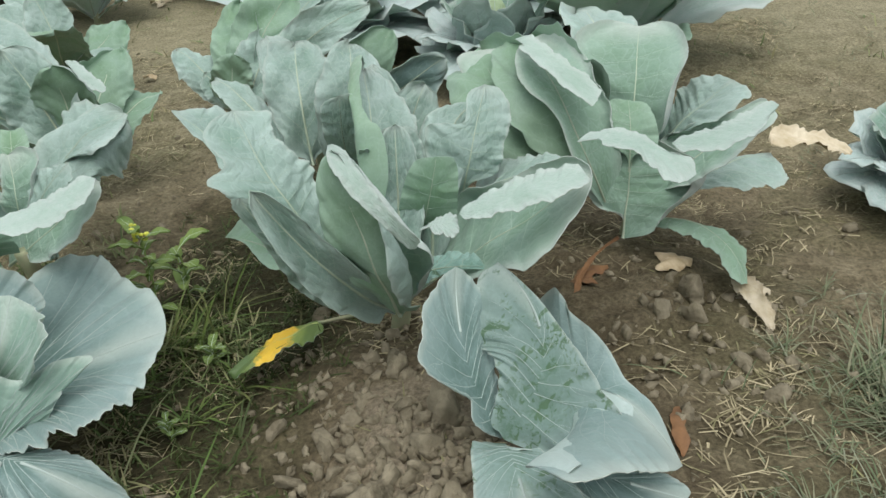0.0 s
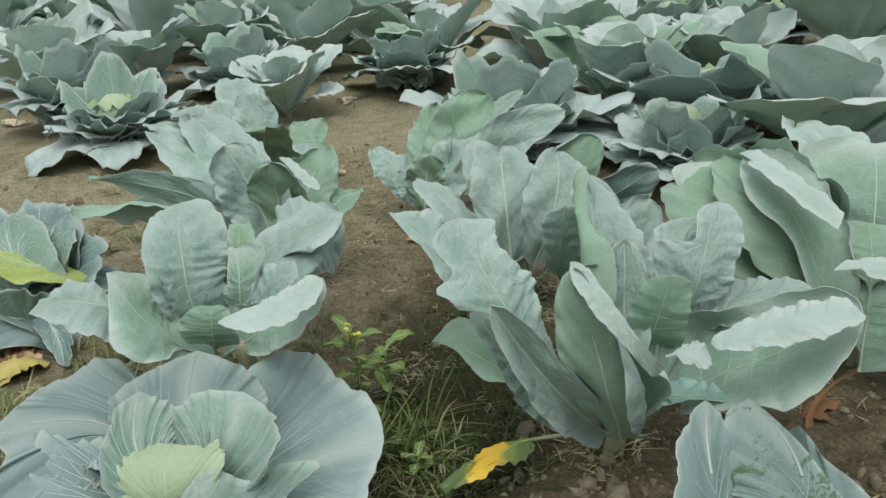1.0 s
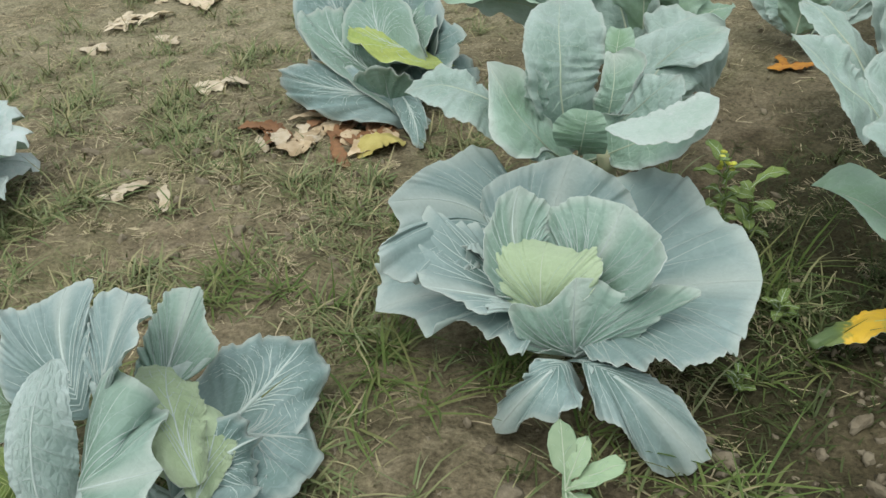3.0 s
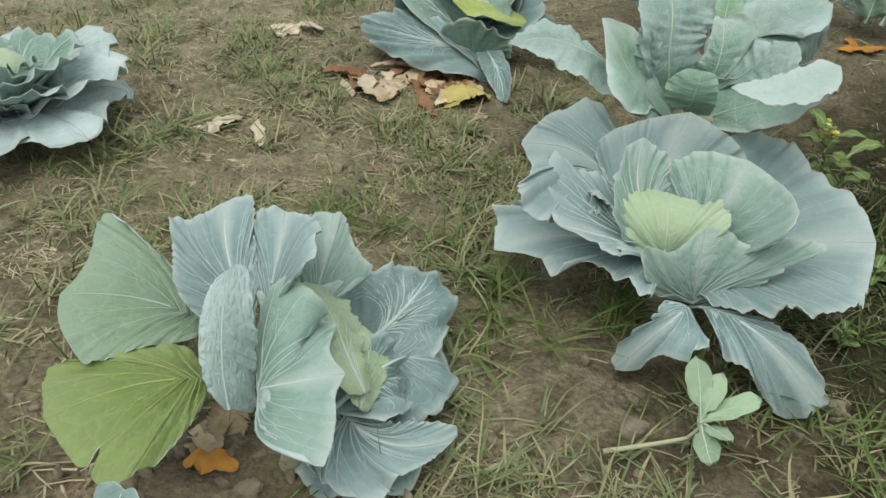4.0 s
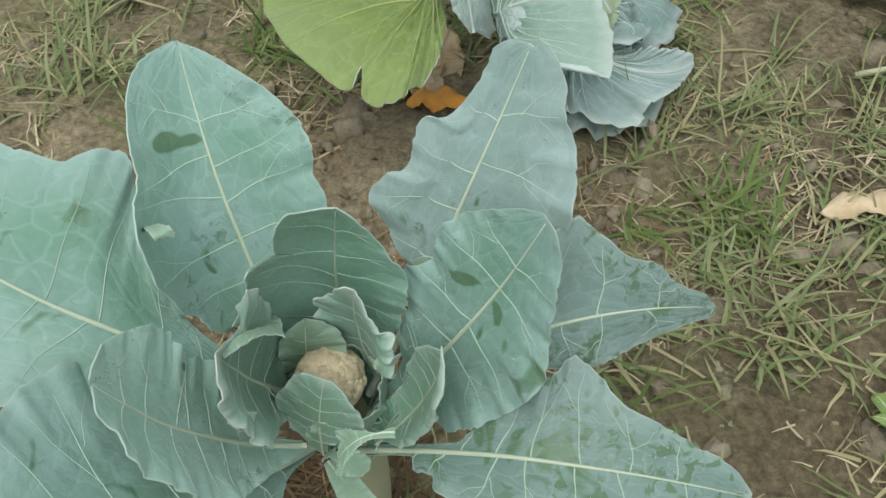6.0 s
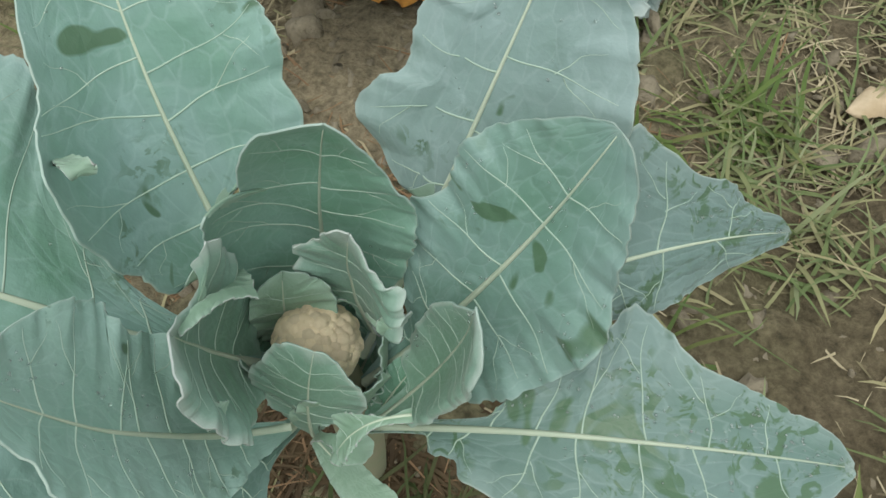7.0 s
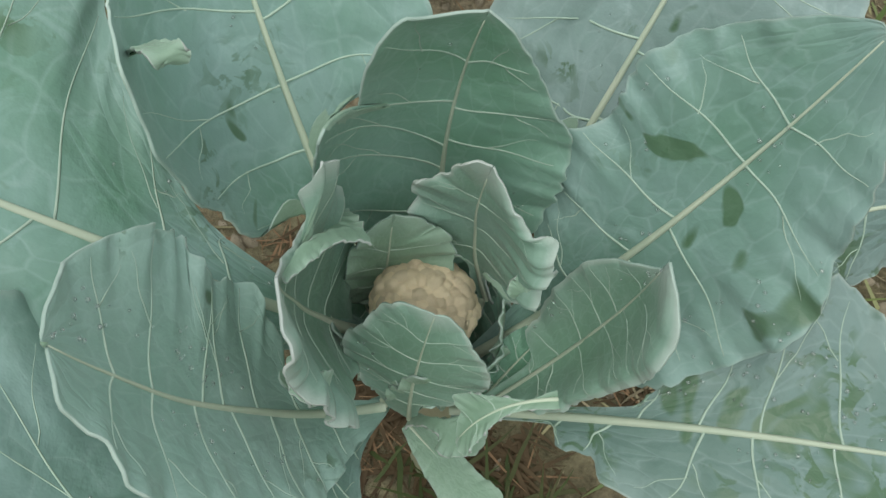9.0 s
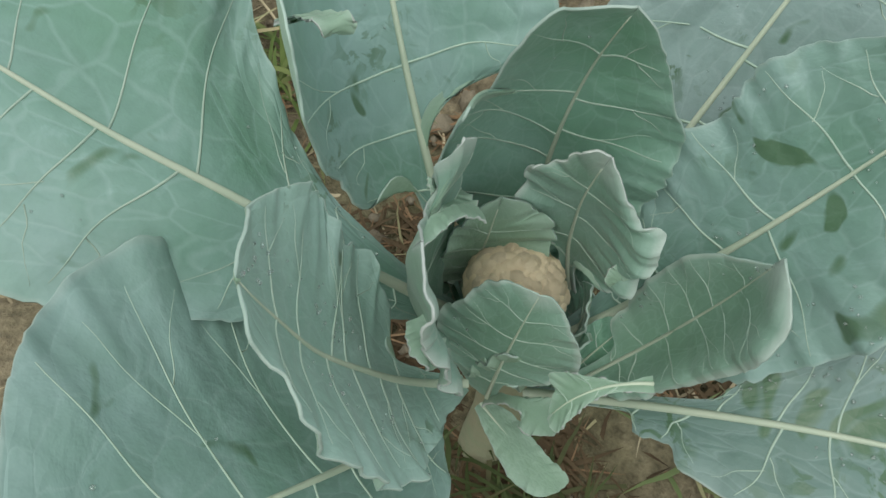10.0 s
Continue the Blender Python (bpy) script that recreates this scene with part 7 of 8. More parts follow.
leaf(edge_cauliflower, (0.210, 2.071, 0.470), (0.272, 1.849, 0.460), (0.350, 1.757, 0.410), (-0.404, -0.915, 0.000), 0.056, kind="sheet", left=((0.06, 0.033), (0.55, 0.050), (0.90, 0.056),), right=((0.33, 0.025), (0.72, 0.039), (1.00, 0.044),), fold=(0, 0), cup=(0, 0), mats=(UNDER_WAX_LIT, RIM_PALE, UNDER_WAX_LIT), veins=0, ruf=0.003, teeth=0.0012, pucker=0.002, nv=12, name="rolled_rim", label="pale waxy rim rolled outwards")

rear_cauliflower = thing("cauliflower_plant", (-0.300, 2.200, 0.020), "cauliflower with paddle-shaped leaves behind the ridge plant", "cauliflower plant", "cauliflower plants")
stalk(rear_cauliflower, (-0.3, 2.22, -0.03), (-0.3, 2.18, 0.17), 0.02, 0.018)
leaf(rear_cauliflower, (-0.320, 2.150, 0.150), (-0.336, 2.178, 0.320), (-0.369, 2.377, 0.415), (0.968, 0.253, 0.000), 0.091, cup=0.35, ruf=0.004, stem=0.05, early=1.0, veins=6, rib=0.0038, fine=0.0008)
leaf(rear_cauliflower, (-0.270, 2.150, 0.150), (-0.206, 2.159, 0.340), (-0.211, 2.286, 0.430), (0.962, 0.272, 0.000), 0.083, cup=0.35, ruf=0.004, stem=0.05, early=1.0, veins=6, rib=0.0038, fine=0.0008)

second_cauliflower = thing("cauliflower_plant", (-1.020, 2.340, 0.000), "cauliflower with broad grey-green leaves, next up the row", "cauliflower plant", "cauliflower plants")
stalk(second_cauliflower, (-1.02, 2.34, -0.03), (-1.02, 2.32, 0.16), 0.02, 0.018)
leaf(second_cauliflower, (-1.020, 2.300, 0.130), (-1.082, 2.309, 0.331), (-1.144, 2.319, 0.450), (0.964, 0.262, -0.053), 0.100, cup=0.35, ruf=0.008, stem=0.08, early=1.0, veins=5, rib=0.0034, fine=0.0006)
leaf(second_cauliflower, (-1.060, 2.300, 0.120), (-1.254, 2.157, 0.305), (-1.448, 2.014, 0.360), (0.964, 0.262, -0.053), 0.071, cup=0.6, ruf=0.008, stem=0.08, early=1.0, veins=5, rib=0.0034, fine=0.0006)
leaf(second_cauliflower, (-1.050, 2.350, 0.130), (-1.265, 2.255, 0.330), (-1.480, 2.160, 0.400), (0.964, 0.262, -0.053), 0.055, cup=-0.3, ruf=0.008, stem=0.08, early=1.0, veins=5, rib=0.0034, fine=0.0006)
leaf(second_cauliflower, (-0.980, 2.320, 0.130), (-0.953, 2.445, 0.298), (-0.925, 2.570, 0.380), (-0.964, -0.262, 0.053), 0.077, cup=0.35, ruf=0.008, stem=0.08, early=1.0, veins=5, rib=0.0034, fine=0.0006, curl=(0, -.9))
leaf(second_cauliflower, (-0.970, 2.300, 0.120), (-0.898, 2.425, 0.223), (-0.826, 2.549, 0.250), (0.964, 0.262, -0.053), 0.060, cup=0.35, ruf=0.008, stem=0.08, early=1.0, veins=5, rib=0.0034, fine=0.0006, mats=(UNDER, RIM, UNDER))
leaf(second_cauliflower, (-1.000, 2.330, 0.130), (-1.000, 2.301, 0.304), (-0.999, 2.273, 0.410), (-0.964, -0.262, 0.053), 0.085, cup=0.35, ruf=0.008, stem=0.08, early=1.0, veins=5, rib=0.0034, fine=0.0006, curl=(-.7, 0))
leaf(second_cauliflower, (-1.050, 2.300, 0.130), (-1.295, 2.479, 0.356), (-1.540, 2.658, 0.420), (0.964, 0.262, -0.053), 0.103, cup=0.35, ruf=0.008, stem=0.08, early=1.0, veins=5, rib=0.0034, fine=0.0006)
leaf(second_cauliflower, (-1.050, 2.380, 0.130), (-1.251, 2.561, 0.365), (-1.452, 2.742, 0.450), (0.964, 0.262, -0.053), 0.104, cup=0.35, ruf=0.008, stem=0.08, early=1.0, veins=5, rib=0.0034, fine=0.0006)
leaf(second_cauliflower, (-1.070, 2.320, 0.100), (-1.240, 2.274, 0.249), (-1.409, 2.228, 0.300), (0.964, 0.262, -0.053), 0.065, cup=-0.3, ruf=0.008, stem=0.08, early=1.0, veins=5, rib=0.0034, fine=0.0006)
leaf(rear_cauliflower, (-0.360, 2.150, 0.100), (-0.498, 2.316, 0.257), (-0.636, 2.481, 0.300), (0.983, 0.172, -0.059), 0.050, cup=-0.3, ruf=0.008, stem=0.08, early=1.0, veins=5, rib=0.0034, fine=0.0006)
leaf(rear_cauliflower, (-0.240, 2.200, 0.120), (-0.100, 2.197, 0.308), (0.040, 2.195, 0.400), (0.983, 0.172, -0.059), 0.076, cup=0.35, ruf=0.014, stem=0.08, early=1.0, veins=5, rib=0.0034, fine=0.0006, mats=(CABBAGE, RIM, UNDER))
leaf(rear_cauliflower, (-0.240, 2.200, 0.120), (-0.114, 2.227, 0.271), (0.011, 2.253, 0.340), (0.983, 0.172, -0.059), 0.050, cup=0.35, ruf=0.012, stem=0.08, early=1.0, veins=5, rib=0.0034, fine=0.0006)
leaf(rear_cauliflower, (-0.300, 2.250, 0.130), (-0.201, 2.309, 0.331), (-0.103, 2.369, 0.440), (-0.983, -0.172, 0.059), 0.083, cup=0.35, ruf=0.008, stem=0.08, early=1.0, veins=5, rib=0.0034, fine=0.0006, curl=(0, -.9))
leaf(rear_cauliflower, (-0.320, 2.250, 0.130), (-0.393, 2.350, 0.321), (-0.465, 2.450, 0.420), (0.983, 0.172, -0.059), 0.072, cup=0.35, ruf=0.008, stem=0.08, early=1.0, veins=5, rib=0.0034, fine=0.0006)

third_cauliflower = thing("cauliflower_plant", (-0.660, 2.850, 0.030), "cauliflower with upright grey-green leaves beyond the furrow", "cauliflower plant", "cauliflower plants")
leaf(third_cauliflower, (-0.680, 2.820, 0.120), (-0.669, 2.922, 0.314), (-0.659, 3.024, 0.420), (-0.983, -0.172, 0.059), 0.084, cup=0.35, ruf=0.008, stem=0.08, early=1.0, veins=5, rib=0.0034, fine=0.0006, curl=(-.9, 0))
leaf(third_cauliflower, (-0.660, 2.850, 0.120), (-0.572, 2.933, 0.334), (-0.483, 3.017, 0.450), (0.983, 0.172, -0.059), 0.107, cup=0.35, ruf=0.008, stem=0.08, early=1.0, veins=5, rib=0.0034, fine=0.0006, mats=(UNDER, RIM, UNDER))
leaf(third_cauliflower, (-0.620, 2.850, 0.120), (-0.498, 3.026, 0.339), (-0.376, 3.203, 0.430), (0.983, 0.172, -0.059), 0.041, cup=0.35, ruf=0.008, stem=0.08, early=1.0, veins=5, rib=0.0034, fine=0.0006)
leaf(third_cauliflower, (-0.600, 2.820, 0.120), (-0.407, 2.893, 0.320), (-0.215, 2.967, 0.400), (0.983, 0.172, -0.059), 0.076, cup=0.35, ruf=0.008, stem=0.08, early=1.0, veins=5, rib=0.0034, fine=0.0006)
leaf(third_cauliflower, (-0.700, 2.820, 0.100), (-0.797, 2.897, 0.227), (-0.894, 2.974, 0.280), (0.983, 0.172, -0.059), 0.071, cup=-0.3, ruf=0.014, stem=0.08, early=1.0, veins=5, rib=0.0034, fine=0.0006)
leaf(third_cauliflower, (-0.680, 2.780, 0.100), (-0.665, 2.777, 0.224), (-0.649, 2.774, 0.300), (-0.983, -0.172, 0.059), 0.070, cup=0.35, ruf=0.008, stem=0.08, early=1.0, veins=5, rib=0.0034, fine=0.0006)
leaf(third_cauliflower, (-0.640, 2.780, 0.100), (-0.572, 2.870, 0.260), (-0.504, 2.961, 0.340), (0.983, 0.172, -0.059), 0.088, cup=0.35, ruf=0.008, stem=0.08, early=1.0, veins=5, rib=0.0034, fine=0.0006)
leaf(third_cauliflower, (-0.680, 2.800, 0.100), (-0.730, 2.831, 0.180), (-0.780, 2.862, 0.220), (0.983, 0.172, -0.059), 0.053, cup=-0.3, ruf=0.008, stem=0.08, early=1.0, veins=5, rib=0.0034, fine=0.0006)

fourth_cauliflower = thing("cauliflower_plant", (-1.380, 3.200, 0.060), "cauliflower with light green paddle leaves, further up the row", "cauliflower plant", "cauliflower plants")
leaf(fourth_cauliflower, (-1.400, 3.180, 0.160), (-1.530, 3.234, 0.313), (-1.661, 3.288, 0.380), (0.983, 0.172, -0.059), 0.103, cup=0.35, ruf=0.008, stem=0.08, early=1.0, veins=5, rib=0.0034, fine=0.0006)
leaf(fourth_cauliflower, (-1.420, 3.180, 0.140), (-1.646, 3.301, 0.306), (-1.872, 3.422, 0.340), (0.983, 0.172, -0.059), 0.096, cup=0.35, ruf=0.008, stem=0.08, early=1.0, veins=5, rib=0.0034, fine=0.0006)
leaf(fourth_cauliflower, (-1.380, 3.150, 0.160), (-1.292, 2.962, 0.337), (-1.205, 2.775, 0.400), (0.983, 0.172, -0.059), 0.105, cup=0.35, ruf=0.008, stem=0.08, early=1.0, veins=5, rib=0.0034, fine=0.0006, mats=(UNDER, RIM, UNDER))
leaf(fourth_cauliflower, (-1.360, 3.150, 0.160), (-1.423, 3.210, 0.340), (-1.486, 3.269, 0.440), (0.983, 0.172, -0.059), 0.089, cup=0.35, ruf=0.008, stem=0.08, early=1.0, veins=5, rib=0.0034, fine=0.0006)
leaf(fourth_cauliflower, (-1.330, 3.150, 0.140), (-1.254, 3.233, 0.259), (-1.178, 3.316, 0.310), (-0.983, -0.172, 0.059), 0.085, cup=0.35, ruf=0.008, stem=0.08, early=1.0, veins=5, rib=0.0034, fine=0.0006, mats=(UNDER, RIM, UNDER))
leaf(fourth_cauliflower, (-1.330, 3.100, 0.140), (-1.215, 3.086, 0.231), (-1.099, 3.071, 0.260), (-0.983, -0.172, 0.059), 0.058, cup=0.35, ruf=0.008, stem=0.08, early=1.0, veins=5, rib=0.0034, fine=0.0006, curl=(0, -.8))
leaf(fourth_cauliflower, (-1.420, 3.100, 0.120), (-1.762, 3.340, 0.287), (-2.105, 3.579, 0.250), (0.983, 0.172, -0.059), 0.089, cup=-0.3, ruf=0.012, stem=0.08, early=1.0, veins=5, rib=0.0034, fine=0.0006)
leaf(fourth_cauliflower, (-1.400, 3.200, 0.160), (-1.549, 3.396, 0.374), (-1.698, 3.592, 0.450), (0.983, 0.172, -0.059), 0.098, cup=0.35, ruf=0.008, stem=0.08, early=1.0, veins=5, rib=0.0034, fine=0.0006)

crimped_cabbage = thing("cabbage_plant", (-1.830, 2.270, 0.000), "blue-green cabbage with crimped leaves and a yellow-green heart", "cabbage plant", "cabbage plants")
stalk(crimped_cabbage, (-1.83, 2.27, -0.04), (-1.82, 2.27, 0.12), 0.024, 0.022)
leaf(crimped_cabbage, (-1.820, 2.270, 0.080), (-1.902, 2.168, 0.210), (-2.059, 2.376, 0.310), (0.906, 0.350, 0.238), 0.147, cup=0.4, kind='fan', veins=9, rib=0.0044, fine=0.001, blunt=0.33, scallop=0.02, flute=0.013, flutes=17, pucker=0.007)
leaf(crimped_cabbage, (-1.820, 2.270, 0.080), (-1.687, 2.170, 0.210), (-1.754, 2.295, 0.300), (0.989, -0.120, -0.088), 0.170, cup=0.4, kind='fan', veins=9, rib=0.0044, fine=0.001, blunt=0.33, scallop=0.02, flute=0.013, flutes=17, pucker=0.007)
leaf(crimped_cabbage, (-1.820, 2.270, 0.080), (-1.547, 2.143, 0.180), (-1.494, 2.159, 0.230), (0.734, -0.638, -0.233), 0.193, cup=0.2, kind='fan', veins=9, rib=0.0044, fine=0.001, blunt=0.33, scallop=0.02, flute=0.013, flutes=17, pucker=0.007)
leaf(crimped_cabbage, (-1.820, 2.270, 0.080), (-1.508, 2.100, 0.130), (-1.425, 2.151, 0.130), (0.249, -0.923, -0.295), 0.119, cup=0.1, kind='fan', veins=9, rib=0.0044, fine=0.001, blunt=0.33, scallop=0.02, flute=0.013, flutes=17, pucker=0.007)
leaf(crimped_cabbage, (-1.636, 2.032, 0.140), (-1.722, 2.094, 0.230), (-1.809, 2.218, 0.280), (0.990, 0.144, 0.000), 0.115, cup=0.4, kind='fan', veins=9, rib=0.0026, fine=0.0009, mats=(CABBAGE_IN, RIM_PALE, CABBAGE_IN))
leaf(crimped_cabbage, (-1.631, 2.083, 0.140), (-1.642, 2.150, 0.220), (-1.652, 2.239, 0.270), (0.971, -0.220, -0.098), 0.103, cup=0.4, kind='fan', veins=9, rib=0.0026, fine=0.0009, mats=(CABBAGE_IN, RIM_PALE, CABBAGE_IN))
leaf(crimped_cabbage, (-1.640, 2.000, 0.100), (-1.772, 1.998, 0.180), (-1.914, 2.113, 0.260), (-0.467, 0.833, 0.296), 0.135, cup=0.4, ruf=0.006, kind='fan', veins=9, rib=0.0026, fine=0.0009, mats=(CABBAGE_IN, RIM_PALE, CABBAGE_IN))
leaf(crimped_cabbage, (-1.564, 2.105, 0.165), (-1.623, 2.047, 0.190), (-1.789, 2.092, 0.230), (-0.409, 0.898, 0.159), 0.094, cup=0.2, kind='fan', veins=5, rib=0.0014, fine=0.0007, mats=(HEART_YELLOW, RIM_PALE, HEART_YELLOW))
leaf(crimped_cabbage, (-1.581, 1.944, 0.060), (-1.571, 1.904, 0.130), (-1.553, 1.891, 0.190), (-0.910, -0.412, 0.046), 0.109, cup=0.5, curl=(-.3, -.3), ruf=0.008, nr=6, early=1.4, blunt=0.3, kind='fan', veins=9, rib=0.0026, fine=0.0009, mats=(CABBAGE_IN, RIM_PALE, CABBAGE_IN))
leaf(crimped_cabbage, (-1.551, 1.972, 0.070), (-1.685, 1.851, 0.120), (-1.970, 1.933, 0.100), (-0.401, 0.694, 0.598), 0.084, cup=-0.3, kind='fan', veins=9, rib=0.0044, fine=0.001, blunt=0.33, scallop=0.02, flute=0.013, flutes=17, pucker=0.007)
leaf(crimped_cabbage, (-1.548, 1.943, 0.090), (-1.484, 1.893, 0.060), (-1.422, 1.819, 0.010), (-0.994, -0.107, 0.000), 0.037, cup=-0.3, ruf=0.008, kind='fan', veins=5, rib=0.003, fine=0.0009)
leaf(crimped_cabbage, (-1.820, 2.270, 0.080), (-1.894, 2.109, 0.140), (-1.938, 2.027, 0.180), (-0.624, 0.657, 0.423), 0.154, cup=0.3, kind='fan', veins=9, rib=0.0044, fine=0.001, blunt=0.33, scallop=0.02, flute=0.013, flutes=17, pucker=0.007)
cabbage_heart(crimped_cabbage, (-1.8, 2.3, 0.11), (0.07, 0.07, 0.08))


def stand(x, y):
    return (x, y, gz(x, y))


# cabbages and cauliflowers that stand near enough to be told apart
generic_cabbage("cabbage_plant", stand(-2.33, 3.72), "blue-green cabbage with a lime-green heart, further up the row", 12, 1.3, (16, 48), 6, HEART, (0.0, 0.3))
generic_cabbage("cabbage_plant", stand(-2.36, 1.02), "cabbage with loose smooth leaves at the edge of the path", 13, 1.0, (20, 60), 8, CABBAGE_IN)
generic_cabbage("cabbage_plant", stand(0.22, 3.2), "crinkled grey-blue cabbage behind the rolled-leaf cauliflower", 14, 1.1)
far_cabbage = generic_cabbage("cabbage_plant", stand(-4.3, 6.0), "far grey-green cabbage in the row", 15, 1.3, (12, 34), 0)
generic_cabbage("cabbage_plant", stand(1.28, 2.15), "cabbage with purplish-grey leaves at the edge of the plot", 16, 0.9, (12, 34), 6)

generic_cauliflower("cauliflower_plant", stand(-1.75, 4.4), "light green young cauliflower further up the furrow", 21, 14, 1.10)
generic_cauliflower("cauliflower_plant", stand(0.0, 4.25), "cauliflower with rolled leaf edges, further up the ridge", 23, 14, 1.38)
generic_cauliflower("cauliflower_plant", stand(0.5, 4.7), "cauliflower with broad grey-green leaves, further up the ridge", 24, 14, 1.29)
broad_cauliflower = generic_cauliflower("cauliflower_plant", stand(-2.55, 5.6), "far cauliflower with tall light leaves", 44, 10, 1.5, (24, 12), 0)
far_cauliflower = generic_cauliflower("cauliflower_plant", stand(-1.09, 5.3), "far cauliflower with broad pale leaves", 25, 12, 1.29, (24, 12), 0)
generic_cauliflower("cauliflower_plant", stand(-3.75, 2.95), "grey-green cauliflower across the path", 26, 14, 1.06)
generic_cauliflower("cauliflower_plant", stand(1.0, 4.05), "small light green cauliflower at the plot's edge", 27, 9, 0.8)

field = random.Random(8)
FAR = ((-1.2, 4.9), (-0.45, 3.55), (0.75, 3.4), (-2.9, 4.25), (-3.5, 5.1), (0.35, 3.85), (-0.35, 4.9), (-1.65, 6.2), (-4.4, 5.2), (0.9, 5.6), (1.7, 5.6), (-2.2, 4.95), (-0.4, 5.7), (-2.5, 6.3), (1.2, 4.95), (-0.45, 6.3), (-3.6, 7.1), (0.35, 6.0), (-2.9, 5.0), (-5.6, 6.5), (-0.1, 5.3), (-3.3, 5.9), (-2.0, 5.5))
for x, y in FAR:
    s = field.uniform(0.92, 1.2)
    src = field.choice((far_cauliflower, broad_cauliflower, broad_cauliflower, far_cabbage))
    copy_thing(src, Matrix.LocRotScale(Vector(stand(x, y)), Euler((field.uniform(-0.2, 0.2), field.uniform(-0.2, 0.2), field.uniform(0, 6.28))), Vector((s * field.uniform(0.85, 1.15), s * field.uniform(0.85, 1.15), s * field.uniform(0.85, 1.2)))))
for row in range(-14, 10):
    for step in range(13):
        y = 6.6 + step * 0.6 + field.uniform(-0.12, 0.12)
        x = row * 0.72 - 0.28 * (y - 1.5) + 0.6 + field.uniform(-0.1, 0.1)
        if abs(x + 0.9 + 0.12 * (y - 6)) < 0.35 or x > 2.4 or x < -0.9 * y or field.random() < 0.2:
            continue
        s = field.uniform(0.85, 1.15)
        src = field.choice((far_cauliflower, broad_cauliflower, broad_cauliflower, far_cabbage))
        copy_thing(src, Matrix.LocRotScale(Vector(stand(x, y)), Euler((field.uniform(-0.2, 0.2), field.uniform(-0.2, 0.2), field.uniform(0, 6.28))), Vector((s * field.uniform(0.85, 1.15), s * field.uniform(0.85, 1.15), s * field.uniform(0.85, 1.2)))))


# ---- fallen leaves ----
def fallen(x, y, az, ln, w, mats, label, lift=0.006, arch=0.02, ruf=0.012, cup=-0.3, name="withered_leaf", group="withered leaves on the soil", category="dead leaf", seed=0, **shape):
    o = np.array([x, y, gz(x, y)])
    a = radians(az)
    d = np.array([math.cos(a), math.sin(a), 0.0])
    e = o - d * ln / 2
    f = o + d * ln / 2
    b = Blade(e + [0, 0, gz(e[0], e[1]) - o[2] + lift], o + [0, 0, lift + arch], f + [0, 0, gz(f[0], f[1]) - o[2] + lift], (-d[1] * -1, -d[0], 0.0), w, cup=cup, ruf=ruf, nr=3, stem=0.02, early=0.95, blunt=0.5, scallop=0.02, ragged=0.4, seed=seed + 900, pucker=0.003, **shape)
    ob = new(name, leaf_mesh(b, o, mats, 24, 12, 0.0012))
    ob.location = o
    return tagged(ob, label, category, group)


